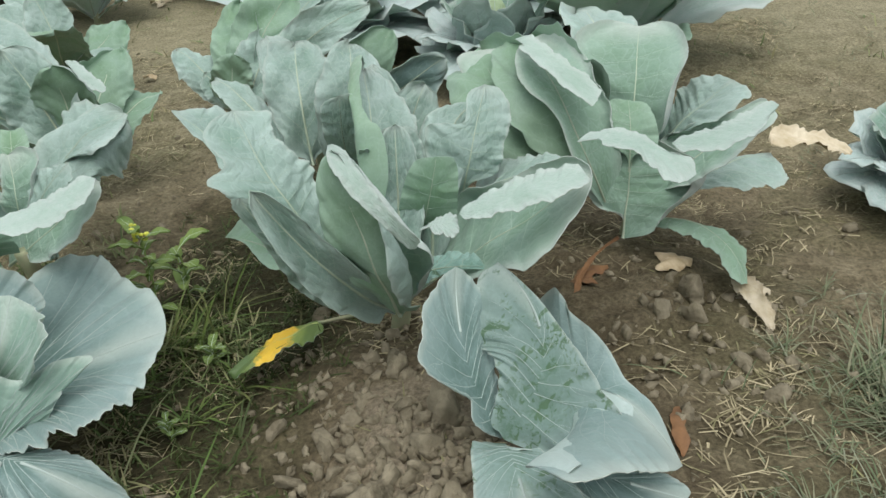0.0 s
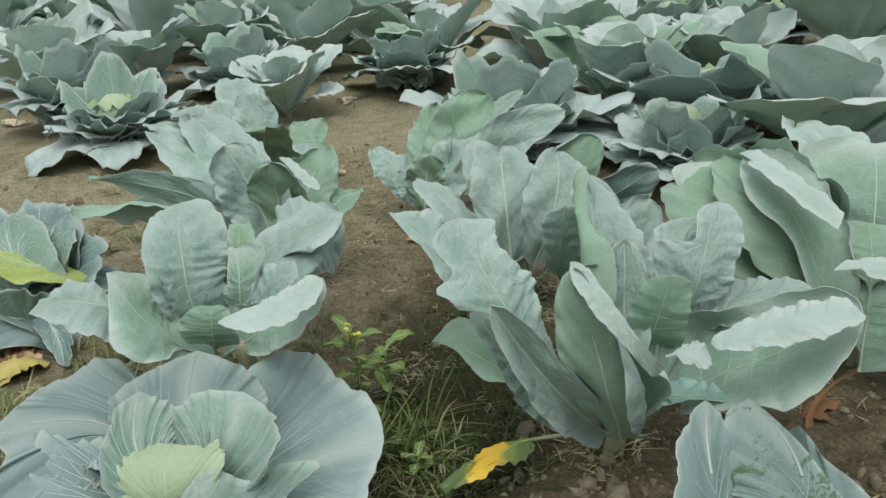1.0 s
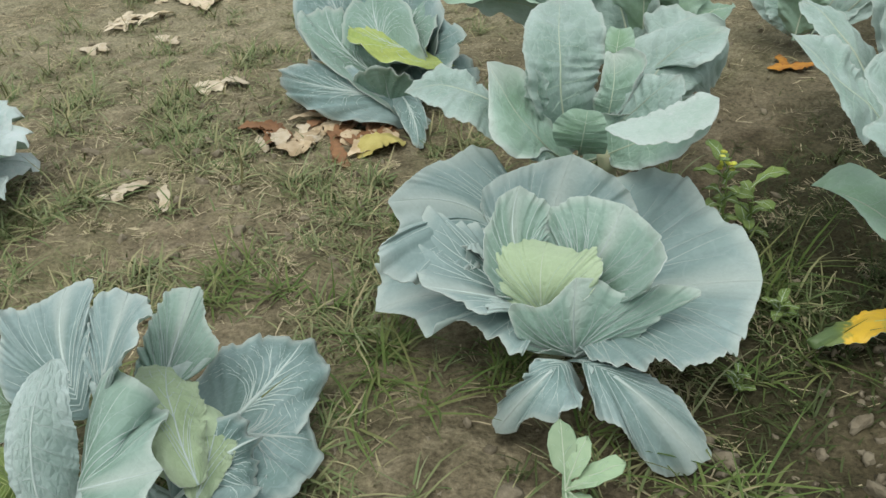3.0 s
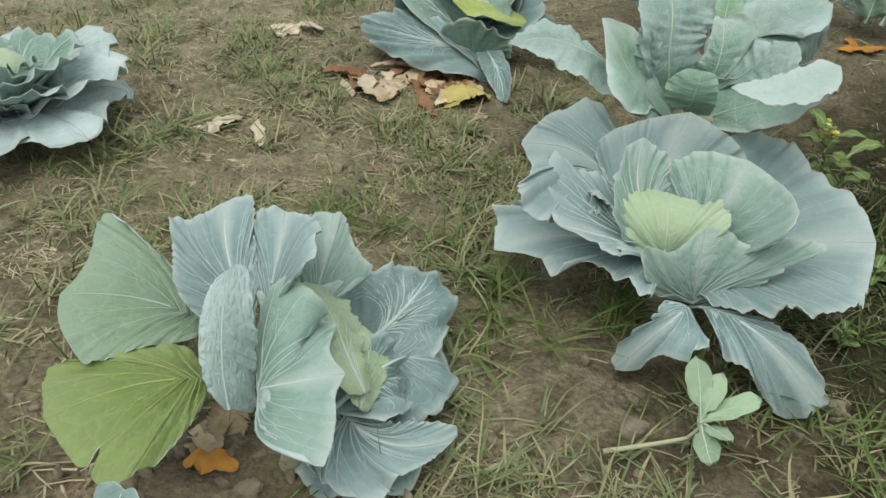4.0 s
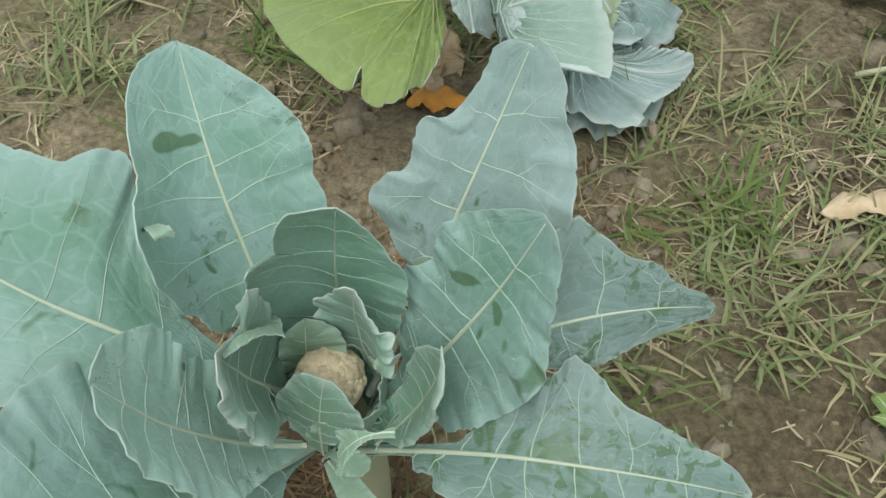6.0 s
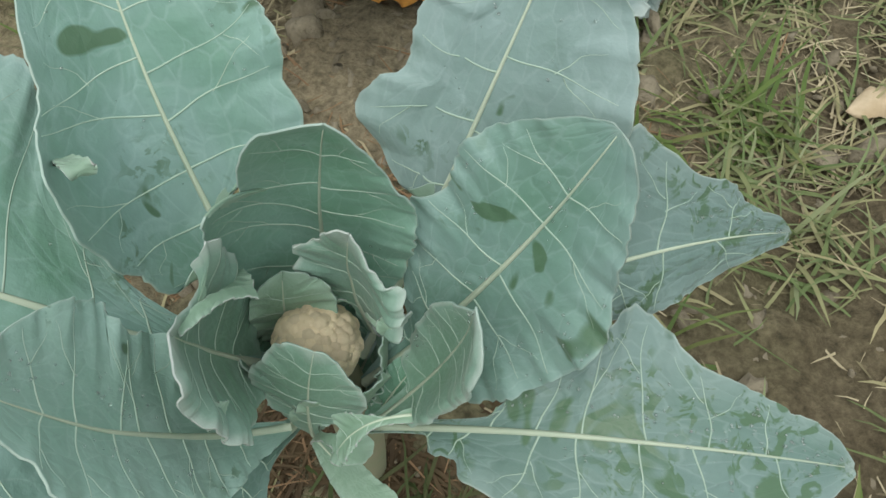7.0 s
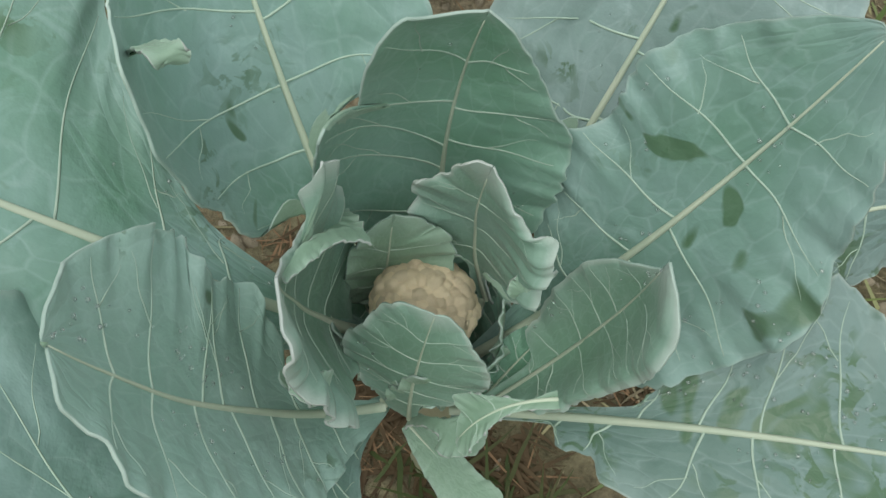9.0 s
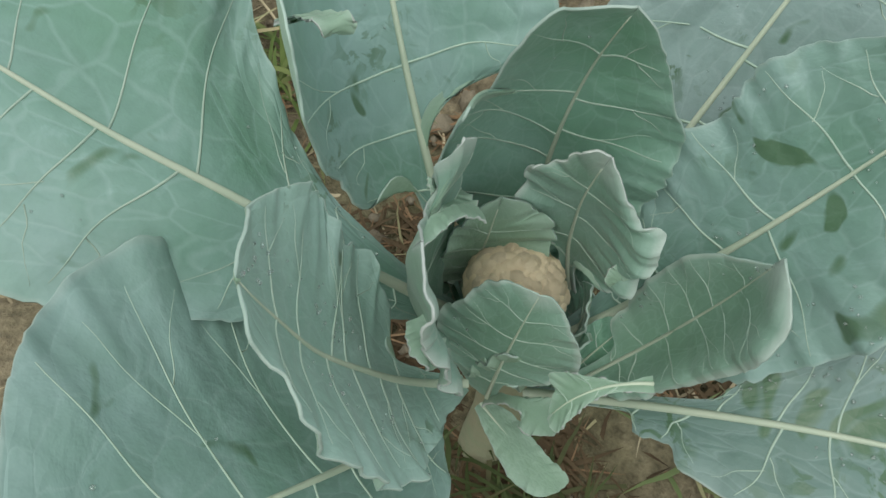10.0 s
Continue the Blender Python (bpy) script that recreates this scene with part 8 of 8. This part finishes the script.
PALE, TAN, ROT = (DRY_PALE, DRY_PALE, DRY_PALE), (DRY, DRY, DRY), (DRY_BROWN, DRY_BROWN, DRY_BROWN)
fr = random.Random(31)
fallen(-1.51, 1.77, 70, 0.15, 0.05, (DRY_YELLOW,) * 3, "yellowed dry leaf curled on the soil below a cabbage", arch=0.04, ruf=0.02, seed=1)
for i, (x, y, n, spread, mats, label, *big) in enumerate((
        (-1.76, 1.7, 6, 0.06, PALE, "bleached papery leaf scrap on the soil"),
        (-3.12, 2.85, 30, 0.2, PALE, "bleached papery leaf scrap in a heap on the path", 1.6),
        (-3.19, 2.42, 8, 0.09, PALE, "bleached papery leaf scrap on the path", 1.3),
        (-2.86, 2.32, 2, 0.05, PALE, "bleached papery leaf scrap on the path"),
        (-2.3, 2.0, 3, 0.07, PALE, "bleached papery leaf scrap on the path"),
        (-3.05, 2.15, 2, 0.05, PALE, "bleached papery leaf scrap on the path"),
        (-1.9, 1.3, 3, 0.07, PALE, "bleached leaf scrap among dry grass"),
        (-1.72, 1.85, 30, 0.17, ROT, "brown rotting leaf under a cabbage", 1.2),
        (-1.68, 1.86, 12, 0.15, TAN, "tan withered leaf under a cabbage", 1.2),
        (-1.5, 4.7, 3, 0.08, PALE, "bleached leaf scrap in the furrow"),
        (-0.83, 5.0, 2, 0.08, (DRY_ORANGE,) * 3, "orange-brown dead leaf in the furrow"),
        (-1.2, 3.37, 4, 0.1, TAN, "tan withered leaf in the furrow"),
        (-0.66, 2.75, 2, 0.05, (DRY_ORANGE,) * 3, "orange dead leaf under a cauliflower"),
        (1.19, 4.4, 2, 0.08, TAN, "tan withered leaf at the plot's edge"),
        (0.75, 5.7, 2, 0.1, PALE, "bleached leaf scrap at the plot's edge"),
        (-3.6, 4.4, 6, 0.25, PALE, "bleached leaf scrap on the path"),
        (0.69, 1.63, 2, 0.03, PALE, "bleached tip of a withered leaf on the ridge"),
        (0.5, 1.72, 2, 0.06, TAN, "crumpled tan leaf on the ridge"),
        (0.32, 1.7, 2, 0.05, ROT, "shrivelled brown leaf hanging by the stem"),
        (0.42, 1.2, 1, 0.01, ROT, "red-brown rotting leaf on the soil"),
        (-1.2, 0.5, 2, 0.035, TAN, "papery tan leaf under the tilted cabbage"),
        (-1.16, 0.46, 1, 0.01, (DRY_ORANGE,) * 3, "orange-brown curled leaf tip on bare soil"),
        (-0.63, 0.6, 1, 0.02, TAN, "pale withered scrap in dry grass"),
        (-1.72, 1.72, 3, 0.07, TAN, "tan withered leaf on the soil"),
        (-2.07, 0.72, 1, 0.01, (OLD_GREEN,) * 3, "yellow-green leaf fallen in the grass"))):
    size = big[0] if big else 1.0
    for k in range(n):
        fallen(x + fr.uniform(-spread, spread), y + fr.uniform(-spread, spread), fr.uniform(0, 360), size * fr.uniform(0.06, 0.14), size * fr.uniform(0.012, 0.03), mats, label,
               lift=fr.uniform(0.006, 0.016), arch=fr.uniform(0.004, 0.016), ruf=fr.uniform(0.006, 0.016), cup=fr.uniform(-1.3, 1.0), seed=40 * i + k)


def two_tone_leaf():
    """The fallen leaf that is turning from green to yellow, still on its long stalk."""
    pl = thing("yellowing_leaf", (-0.3, 1.46, gz(-0.3, 1.46)), "green leaf turned bright yellow in the middle, on a long stalk", "dead leaf")
    b0, m0, t0 = (-0.235, 1.53, 0.045), (-0.3, 1.45, 0.055), (-0.385, 1.385, 0.03)
    leaf(pl, b0, m0, t0, (0.6, -0.75, 0.2), 0.042, mats=(YELLOW_BAND, RIM, YELLOW_BAND), cup=0.4, ruf=0.003, stem=0.0, early=0.95, veins=5, rib=0.002, fine=0.0006, ribmat=RIB_YELLOW)
    stalk(pl, (-0.085, 1.585, 0.04), (-0.235, 1.53, 0.045), 0.006, 0.0035)


def band_material():
    m, nt, bsdf, out = shader("half_yellow_leaf")
    tc = nt.nodes.new("ShaderNodeTexCoord")
    grad = nt.nodes.new("ShaderNodeSeparateXYZ")
    nt.links.new(tc.outputs["Object"], grad.inputs[0])
    warp = times(nt, times(nt, noise_node(nt, 40.0, 4, 0.6), 0.05), grad.outputs[0], "ADD")
    col = ramp(nt, times(nt, times(nt, warp, 6.0), 0.42, "ADD"), ((0.22, (0.09, 0.15, 0.05)), (0.36, (0.16, 0.22, 0.05)), (0.42, (0.75, 0.5, 0.04)), (0.68, (0.68, 0.45, 0.05)), (0.76, (0.2, 0.27, 0.06)), (0.9, (0.14, 0.21, 0.07))))
    nt.links.new(col, bsdf.inputs["Base Color"])
    bsdf.inputs["Roughness"].default_value = 0.5
    bump(nt, bsdf, noise_node(nt, 60.0, 4, 0.6), 0.4, 0.003)
    return m


YELLOW_BAND = band_material()
two_tone_leaf()


# ---- weeds ----
def weed(at, n, height, size, mats, label, seed, flowers=0, lean=(0.0, 0.0)):
    r = random.Random(seed)
    pl = thing("weed", at, label, "weed", "weeds between the rows")
    o = Vector(at)
    top = o + Vector((lean[0], lean[1], height))
    stalk(pl, o, top, 0.0022, 0.001, mat=mats[0])
    for i in range(n):
        k = (i + 0.5) / n
        az = i * 2.4 + r.uniform(-0.4, 0.4)
        d = Vector((math.cos(az), math.sin(az), 0))
        b = o.lerp(top, 0.1 + 0.9 * k)
        ln = size * r.uniform(0.7, 1.2)
        leaf(pl, b, b + d * ln * 0.5 + Vector((0, 0, ln * 0.35)), b + d * ln + Vector((0, 0, ln * r.uniform(0.0, 0.5))), Vector((0, 0, 1)).cross(-d), ln * r.uniform(0.2, 0.28), mats=mats, cup=0.3, ruf=0.002, veins=2, rib=0.0009, fine=0.0003, stem=0.15, early=0.9, res=(8, 6), seed=seed * 30 + i)
    v, f = ball(1)
    for i in range(flowers):
        c = top + Vector((r.uniform(-0.015, 0.015), r.uniform(-0.015, 0.015), r.uniform(-0.05, 0.015)))
        part("flower", mesh_of("flower", v * np.array([0.006, 0.006, 0.004]) * r.uniform(0.7, 1.2) + np.array(c - o), f, [FLOWER]), pl, "tiny yellow flower")
    return pl


W3, S3 = (WEED, WEED, WEED), (SAPLING, SAPLING, SAPLING)
weed((-0.61, 1.66, gz(-0.61, 1.66)), 16, 0.23, 0.055, W3, "yellow-flowered weed with narrow leaves in the furrow", 3, 12)
weed((-0.57, 1.75, gz(-0.57, 1.75)), 9, 0.14, 0.07, W3, "leafy weed beside the flowering one", 4)
weed((-0.47, 1.27, gz(-0.47, 1.27)), 7, 0.05, 0.03, W3, "small bright weed seedling in the furrow", 5)
weed((-0.45, 1.5, gz(-0.45, 1.5)), 8, 0.04, 0.035, W3, "small weed in the furrow grass", 6)
weed((-0.57, 0.72, gz(-0.57, 0.72)), 9, 0.05, 0.04, W3, "low bright weed in the path grass", 7)
weed((-0.5, 0.42, gz(-0.5, 0.42)), 9, 0.07, 0.04, W3, "low weed with a tiny bud", 9)
weed((-0.55, 0.3, gz(-0.55, 0.3)), 8, 0.05, 0.04, W3, "low weed at the edge of bare soil", 19)


def seedling():
    pl = thing("cabbage_seedling", (-0.62, 0.86, gz(-0.62, 0.86)), "self-sown brassica seedling with pale oval leaves", "seedling")
    stalk(pl, (-0.72, 0.8, 0.0), (-0.62, 0.86, 0.03), 0.004, 0.003)
    stalk(pl, (-0.62, 0.86, 0.03), (-0.6, 0.9, 0.07), 0.003, 0.002)
    for az, ln, up in ((120, 0.075, 0.06), (85, 0.06, 0.05), (35, 0.08, 0.04), (-25, 0.055, 0.01), (-60, 0.07, -0.01), (10, 0.045, 0.03)):
        d = Vector((math.cos(radians(az)), math.sin(radians(az)), 0))
        b = Vector((-0.61, 0.88, 0.05))
        leaf(pl, b, b + d * ln * 0.55 + Vector((0, 0, up * 0.7)), b + d * ln + Vector((0, 0, up)), Vector((0, 0, 1)).cross(-d), ln * 0.27, mats=S3, cup=0.2, ruf=0.001, veins=3, rib=0.0012, fine=0.0004, stem=0.25, early=0.9, res=(10, 8))


seedling()


# ---- grass, straw and clods ----
def ribbons(name, spots, length, width, droop, mats, label, category, seed, flat=0.0):
    """Many narrow bent blades as one mesh; spots are places on the ground."""
    r = np.random.RandomState(seed)
    n = len(spots)
    x, y = spots[:, 0], spots[:, 1]
    z = ground_z(x, y) + 0.002
    az = r.uniform(0, 6.283, n)
    ln = length * r.uniform(0.45, 1.25, n)
    tilt = np.clip(r.normal(0.75, 0.4, n), 0.1, 1.4) * (1 - flat) + 1.5 * flat
    wd = width * r.uniform(0.6, 1.3, n)
    V = []
    for k, q in enumerate((0.0, 0.4, 0.75, 1.0)):
        a = np.minimum(tilt + droop * q, 1.75 - 0.2 * flat)
        if k == 0:
            px, py, pz = x.copy(), y.copy(), z.copy()
        else:
            px = px + np.cos(az) * np.sin(a) * ln * dq[k]
            py = py + np.sin(az) * np.sin(a) * ln * dq[k]
            pz = np.maximum(pz + np.cos(a) * ln * dq[k], ground_z(px, py) + 0.003)
        az = az + r.uniform(-0.25, 0.25, n)
        h = wd * (1.0, 0.9, 0.6, 0.08)[k] / 2
        sx, sy = -np.sin(az) * h, np.cos(az) * h
        V.append(np.stack((px + sx, py + sy, pz), 1))
        V.append(np.stack((px - sx, py - sy, pz + h * 0.4), 1))
    verts = np.stack(V, 1).reshape(-1, 3)
    b = np.arange(n) * 8
    faces = np.concatenate([np.stack((b + 2 * k, b + 2 * k + 1, b + 2 * k + 3, b + 2 * k + 2), 1) for k in range(3)])
    return tagged(new(name, mesh_of(name, verts, faces, mats)), label, category, kind="stuff")


dq = (0.0, 0.4, 0.35, 0.25)


def scatter(n, box, seed, keep):
    r = np.random.RandomState(seed)
    p = np.stack((r.uniform(box[0], box[1], n), r.uniform(box[2], box[3], n)), 1)
    return p[r.uniform(0, 1, n) < keep(p[:, 0], p[:, 1])]


def clump(x, y, k=1.0):
    """Uneven cover between 0 and 1."""
    v = np.sin(7.3 * k * x + 2.1 * np.sin(4.1 * k * y)) * np.sin(6.1 * k * y + 1.7 * np.sin(5.3 * k * x)) + 0.6 * np.sin(17 * k * x + 3 * y) * np.sin(15 * k * y - 4 * x)
    return smooth(-0.15, 0.9, v)


def blob(x, y, cx, cy, rx, ry):
    return np.exp(-(((x - cx) / rx) ** 2 + ((y - cy) / ry) ** 2))


def bare(x, y):
    """Where the soil is open: ridges, trodden bends of the furrows."""
    v = blob(x, y, -0.03, 1.25, 0.22, 0.35) + blob(x, y, 0.5, 1.7, 0.3, 0.25) + blob(x, y, -1.1, 0.35, 0.22, 0.25) + blob(x, y, -0.8, 0.95, 0.2, 0.12)
    v = v + blob(x, y, -0.25, 1.15, 0.2, 0.2) + blob(x, y, 1.0, 1.75, 0.25, 0.25) + blob(x, y, -0.7, 2.4, 0.2, 0.9) + blob(x, y, -1.7, 1.9, 0.2, 0.12) + 0.7 * blob(x, y, -0.95, 0.0, 0.15, 0.15) + 0.6 * blob(x, y, -0.62, 0.18, 0.2, 0.25)
    return np.clip(1 - 1.2 * v, 0, 1)


def furrow(x, y):
    return blob(x, y, -0.42, 1.75, 0.17, 0.55)


def path_grass(x, y):
    return bare(x, y) * (0.12 + 0.88 * clump(x, y)) * np.clip(blob(x, y, -1.9, 1.2, 1.2, 0.8) + blob(x, y, -0.75, 0.65, 0.4, 0.45) + blob(x, y, -1.2, 1.0, 0.5, 0.3) + 0.55 * blob(x, y, -2.5, 2.3, 0.9, 0.7), 0, 1)


def edge_grass(x, y):
    return bare(x, y) * np.clip(blob(x, y, 0.92, 1.2, 0.26, 0.3) + 0.45 * blob(x, y, 0.65, 1.02, 0.25, 0.1) + 0.35 * blob(x, y, 1.2, 3.0, 0.7, 1.4) * clump(x, y), 0, 1)


def tufts(name, spots, per, length, width, mats, label, seed):
    """Tufts of coarse grass: blades of one tuft spring from one foot, lean out all round it and bend down again."""
    r = np.random.RandomState(seed)
    n = len(spots) * per
    size = np.repeat(np.exp(r.normal(0, 0.28, len(spots))), per)
    x = np.repeat(spots[:, 0], per) + r.normal(0, 0.012, n)
    y = np.repeat(spots[:, 1], per) + r.normal(0, 0.012, n)
    az = r.uniform(0, 6.283, n)
    ln = length * size * r.uniform(0.4, 1.2, n)
    lean = np.clip(r.normal(0.95, 0.33, n), 0.15, 1.45)
    bend = r.uniform(0.2, 1.1, n)
    wd = width * r.uniform(0.55, 1.25, n)
    px, py, pz = x, y, ground_z(x, y) + 0.004
    V, steps = [], (0.0, 0.25, 0.25, 0.25, 0.25)
    for k, d in enumerate(steps):
        a = np.minimum(lean + bend * (k / 4), 1.85)
        px, py = px + np.cos(az) * np.sin(a) * ln * d, py + np.sin(az) * np.sin(a) * ln * d
        pz = np.maximum(pz + np.cos(a) * ln * d, ground_z(px, py) + 0.006)
        az = az + r.uniform(-0.2, 0.2, n)
        h = wd * (0.8, 1.0, 0.9, 0.6, 0.08)[k] / 2
        sx, sy = -np.sin(az) * h, np.cos(az) * h
        V += [np.stack((px + sx, py + sy, pz + h * 0.5), 1), np.stack((px - sx, py - sy, pz + h * 0.1), 1)]
    b = np.arange(n) * 10
    faces = np.concatenate([np.stack((b + 2 * k, b + 2 * k + 1, b + 2 * k + 3, b + 2 * k + 2), 1) for k in range(4)])
    return tagged(new(name, mesh_of(name, np.stack(V, 1).reshape(-1, 3), faces, mats)), label, "grass", kind="stuff")


ribbons("grass", scatter(95000, (-3.6, 0.4, -0.3, 3.3), 1, path_grass), 0.05, 0.0034, 0.8, [GRASS], "thin short grass on the trodden path", "grass", 2)
tufts("grass_tufts", scatter(5200, (-3.6, 0.3, -0.3, 3.2), 31, lambda x, y: 0.8 * path_grass(x, y)), 15, 0.085, 0.0042, [GRASS], "tufts of grey-green grass on the trodden path", 32)
tufts("grass_tufts", scatter(520, (-1.5, -0.35, 0.1, 1.7), 33, lambda x, y: bare(x, y) * smooth(0.25, 0.8, clump(x, y, 1.4))), 14, 0.105, 0.0046, [GRASS_BRIGHT], "brighter grass tufts round the cabbages", 34)
tufts("grass_tufts", scatter(430, (-1.0, -0.1, 0.0, 1.05), 43, lambda x, y: bare(x, y) * (0.2 + 0.8 * clump(x + 1, y, 1.2))), 14, 0.085, 0.004, [GRASS], "grey-green grass tufts on the damp path", 44)
tufts("grass_tufts", scatter(420, (0.55, 1.5, 0.8, 2.2), 35, edge_grass), 26, 0.1, 0.003, [GRASS_GREY], "pale green grass tufts at the plot's edge", 36)
tufts("grass_tufts", scatter(700, (-0.8, 0.0, 0.7, 2.6), 37, lambda x, y: furrow(x, y) * (0.2 + 0.8 * clump(x, y, 1.5))), 12, 0.05, 0.0038, [GRASS_DARK], "small dark green grass tufts in the furrow", 38)
ribbons("grass", scatter(60000, (-0.9, 0.1, 0.9, 3.2), 3, lambda x, y: furrow(x, y) * (0.3 + 0.7 * clump(x, y, 1.3))), 0.028, 0.003, 0.9, [GRASS_DARK], "short dark green grass in the furrow", "grass", 4)
ribbons("grass", scatter(30000, (0.2, 2.4, 0.8, 5.0), 5, edge_grass), 0.06, 0.0026, 0.9, [GRASS_GREY], "fine grass at the plot's edge", "grass", 6)
ribbons("dry_grass", scatter(170000, (-3.8, 1.4, -0.3, 3.8), 9, lambda x, y: (0.2 + 0.8 * clump(x + 3, y, 0.8)) * np.clip(bare(x, y) + 0.1, 0, 1) * (1 - 0.75 * blob(x, y, -0.55, 0.4, 0.45, 0.5))), 0.06, 0.0027, 0.3, [STRAW], "dry straw-coloured grass litter on the soil", "dry grass", 10, flat=0.85)
ribbons("dry_grass", scatter(2200, (-0.95, -0.45, 0.0, 0.75), 12, lambda x, y: 0.9 * np.clip(bare(x, y) + 0.15, 0, 1)), 0.05, 0.0024, 0.5, [STRAW], "dry flattened grass beside the cauliflower", "dry grass", 13, flat=0.6)
ribbons("root_fibres", scatter(3400, (-1.35, -0.6, -0.2, 0.6), 14, lambda x, y: blob(x, y, -1.05, 0.15, 0.22, 0.28)), 0.06, 0.0018, 0.2, [ROOT], "brown dry root fibres and stalk bits on bare soil", "roots", 15, flat=0.9)
# litter laid thick and dark to put the canopy's shade on the soil
ribbons("root_fibres", scatter(9000, (-1.15, -0.75, -0.2, 0.2), 24, lambda x, y: blob(x, y, -0.94, 0.01, 0.16, 0.12)), 0.045, 0.0034, 0.3, [SHADE_LITTER], "rotting stalks and fibres, packed dark for the shade at the foot of the cauliflower", "roots", 25, flat=0.8)
tufts("grass_tufts", scatter(45, (-1.0, -0.84, -0.16, 0.0), 39, lambda x, y: blob(x, y, -0.9, -0.06, 0.08, 0.07)), 10, 0.06, 0.0034, [GRASS_DARK], "small green grass at the foot of the cauliflower", 40)
ribbons("grass", scatter(60000, (-9, 4.0, 2.6, 11.0), 17, lambda x, y: 0.3 * clump(x, y, 0.5)), 0.07, 0.006, 0.8, [GRASS, STRAW], "sparse grass between the far rows", "grass", 18)


def make_clods():
    r = np.random.RandomState(21)
    base_v, base_f = ball(2)
    base_f = np.array(base_f)
    lumps = []
    for k in range(8):
        n = np.array([0.5 * noise.noise(Vector(p) * 1.3 + Vector((9.1 * k, 0, 0))) + 0.5 * noise.noise(Vector(p) * 2.9 + Vector((0, 5.3 * k, 0))) + 0.3 * noise.noise(Vector(p) * 6.5 + Vector((0, 0, 3.7 * k))) for p in base_v])
        lumps.append(base_v * (1 + n)[:, None])
    V, F, k = [], [], 0
    zones = ((700, -0.03, 1.2, 0.17, 0.24, 0.012), (90, -0.02, 1.1, 0.12, 0.16, 0.022), (120, -0.6, 0.45, 0.3, 0.3, 0.016), (120, -1.12, 0.4, 0.16, 0.16, 0.016), (90, 0.5, 1.5, 0.2, 0.22, 0.018), (140, -1.7, 1.3, 0.6, 0.45, 0.016), (300, 0.45, 1.5, 0.25, 0.25, 0.007), (260, -1.12, 0.38, 0.18, 0.2, 0.008), (120, -0.95, 0.1, 0.25, 0.2, 0.008), (240, -1.6, 1.4, 0.7, 0.5, 0.008),
             (200, -0.7, 0.5, 0.35, 0.4, 0.007), (200, 0.7, 1.4, 0.4, 0.4, 0.008), (150, -0.8, 2.8, 0.3, 1.0, 0.01), (160, -2.6, 2.6, 0.8, 0.7, 0.012))
    for n, cx, cy, sx, sy, size in zones:
        for i in range(n):
            x, y = r.normal(cx, sx), r.normal(cy, sy)
            s = 0.75 * size * np.exp(r.normal(0, 0.45))
            m = np.array(Euler(r.uniform(0, 6.28, 3)).to_matrix())
            v = lumps[i % 8] * np.array([1, r.uniform(0.6, 1), r.uniform(0.35, 0.65)]) * s
            V.append(v @ m.T + np.array([x, y, gz(x, y) + s * 0.05 + 0.002]))
            F.append(base_f + k)
            k += len(base_v)
    me = mesh_of("soil_clods", np.concatenate(V), np.concatenate(F), [CLOD])
    return tagged(new("soil_clods", me), "loose crumbs and clods of dry brown soil", "soil clods", kind="stuff")


make_clods()
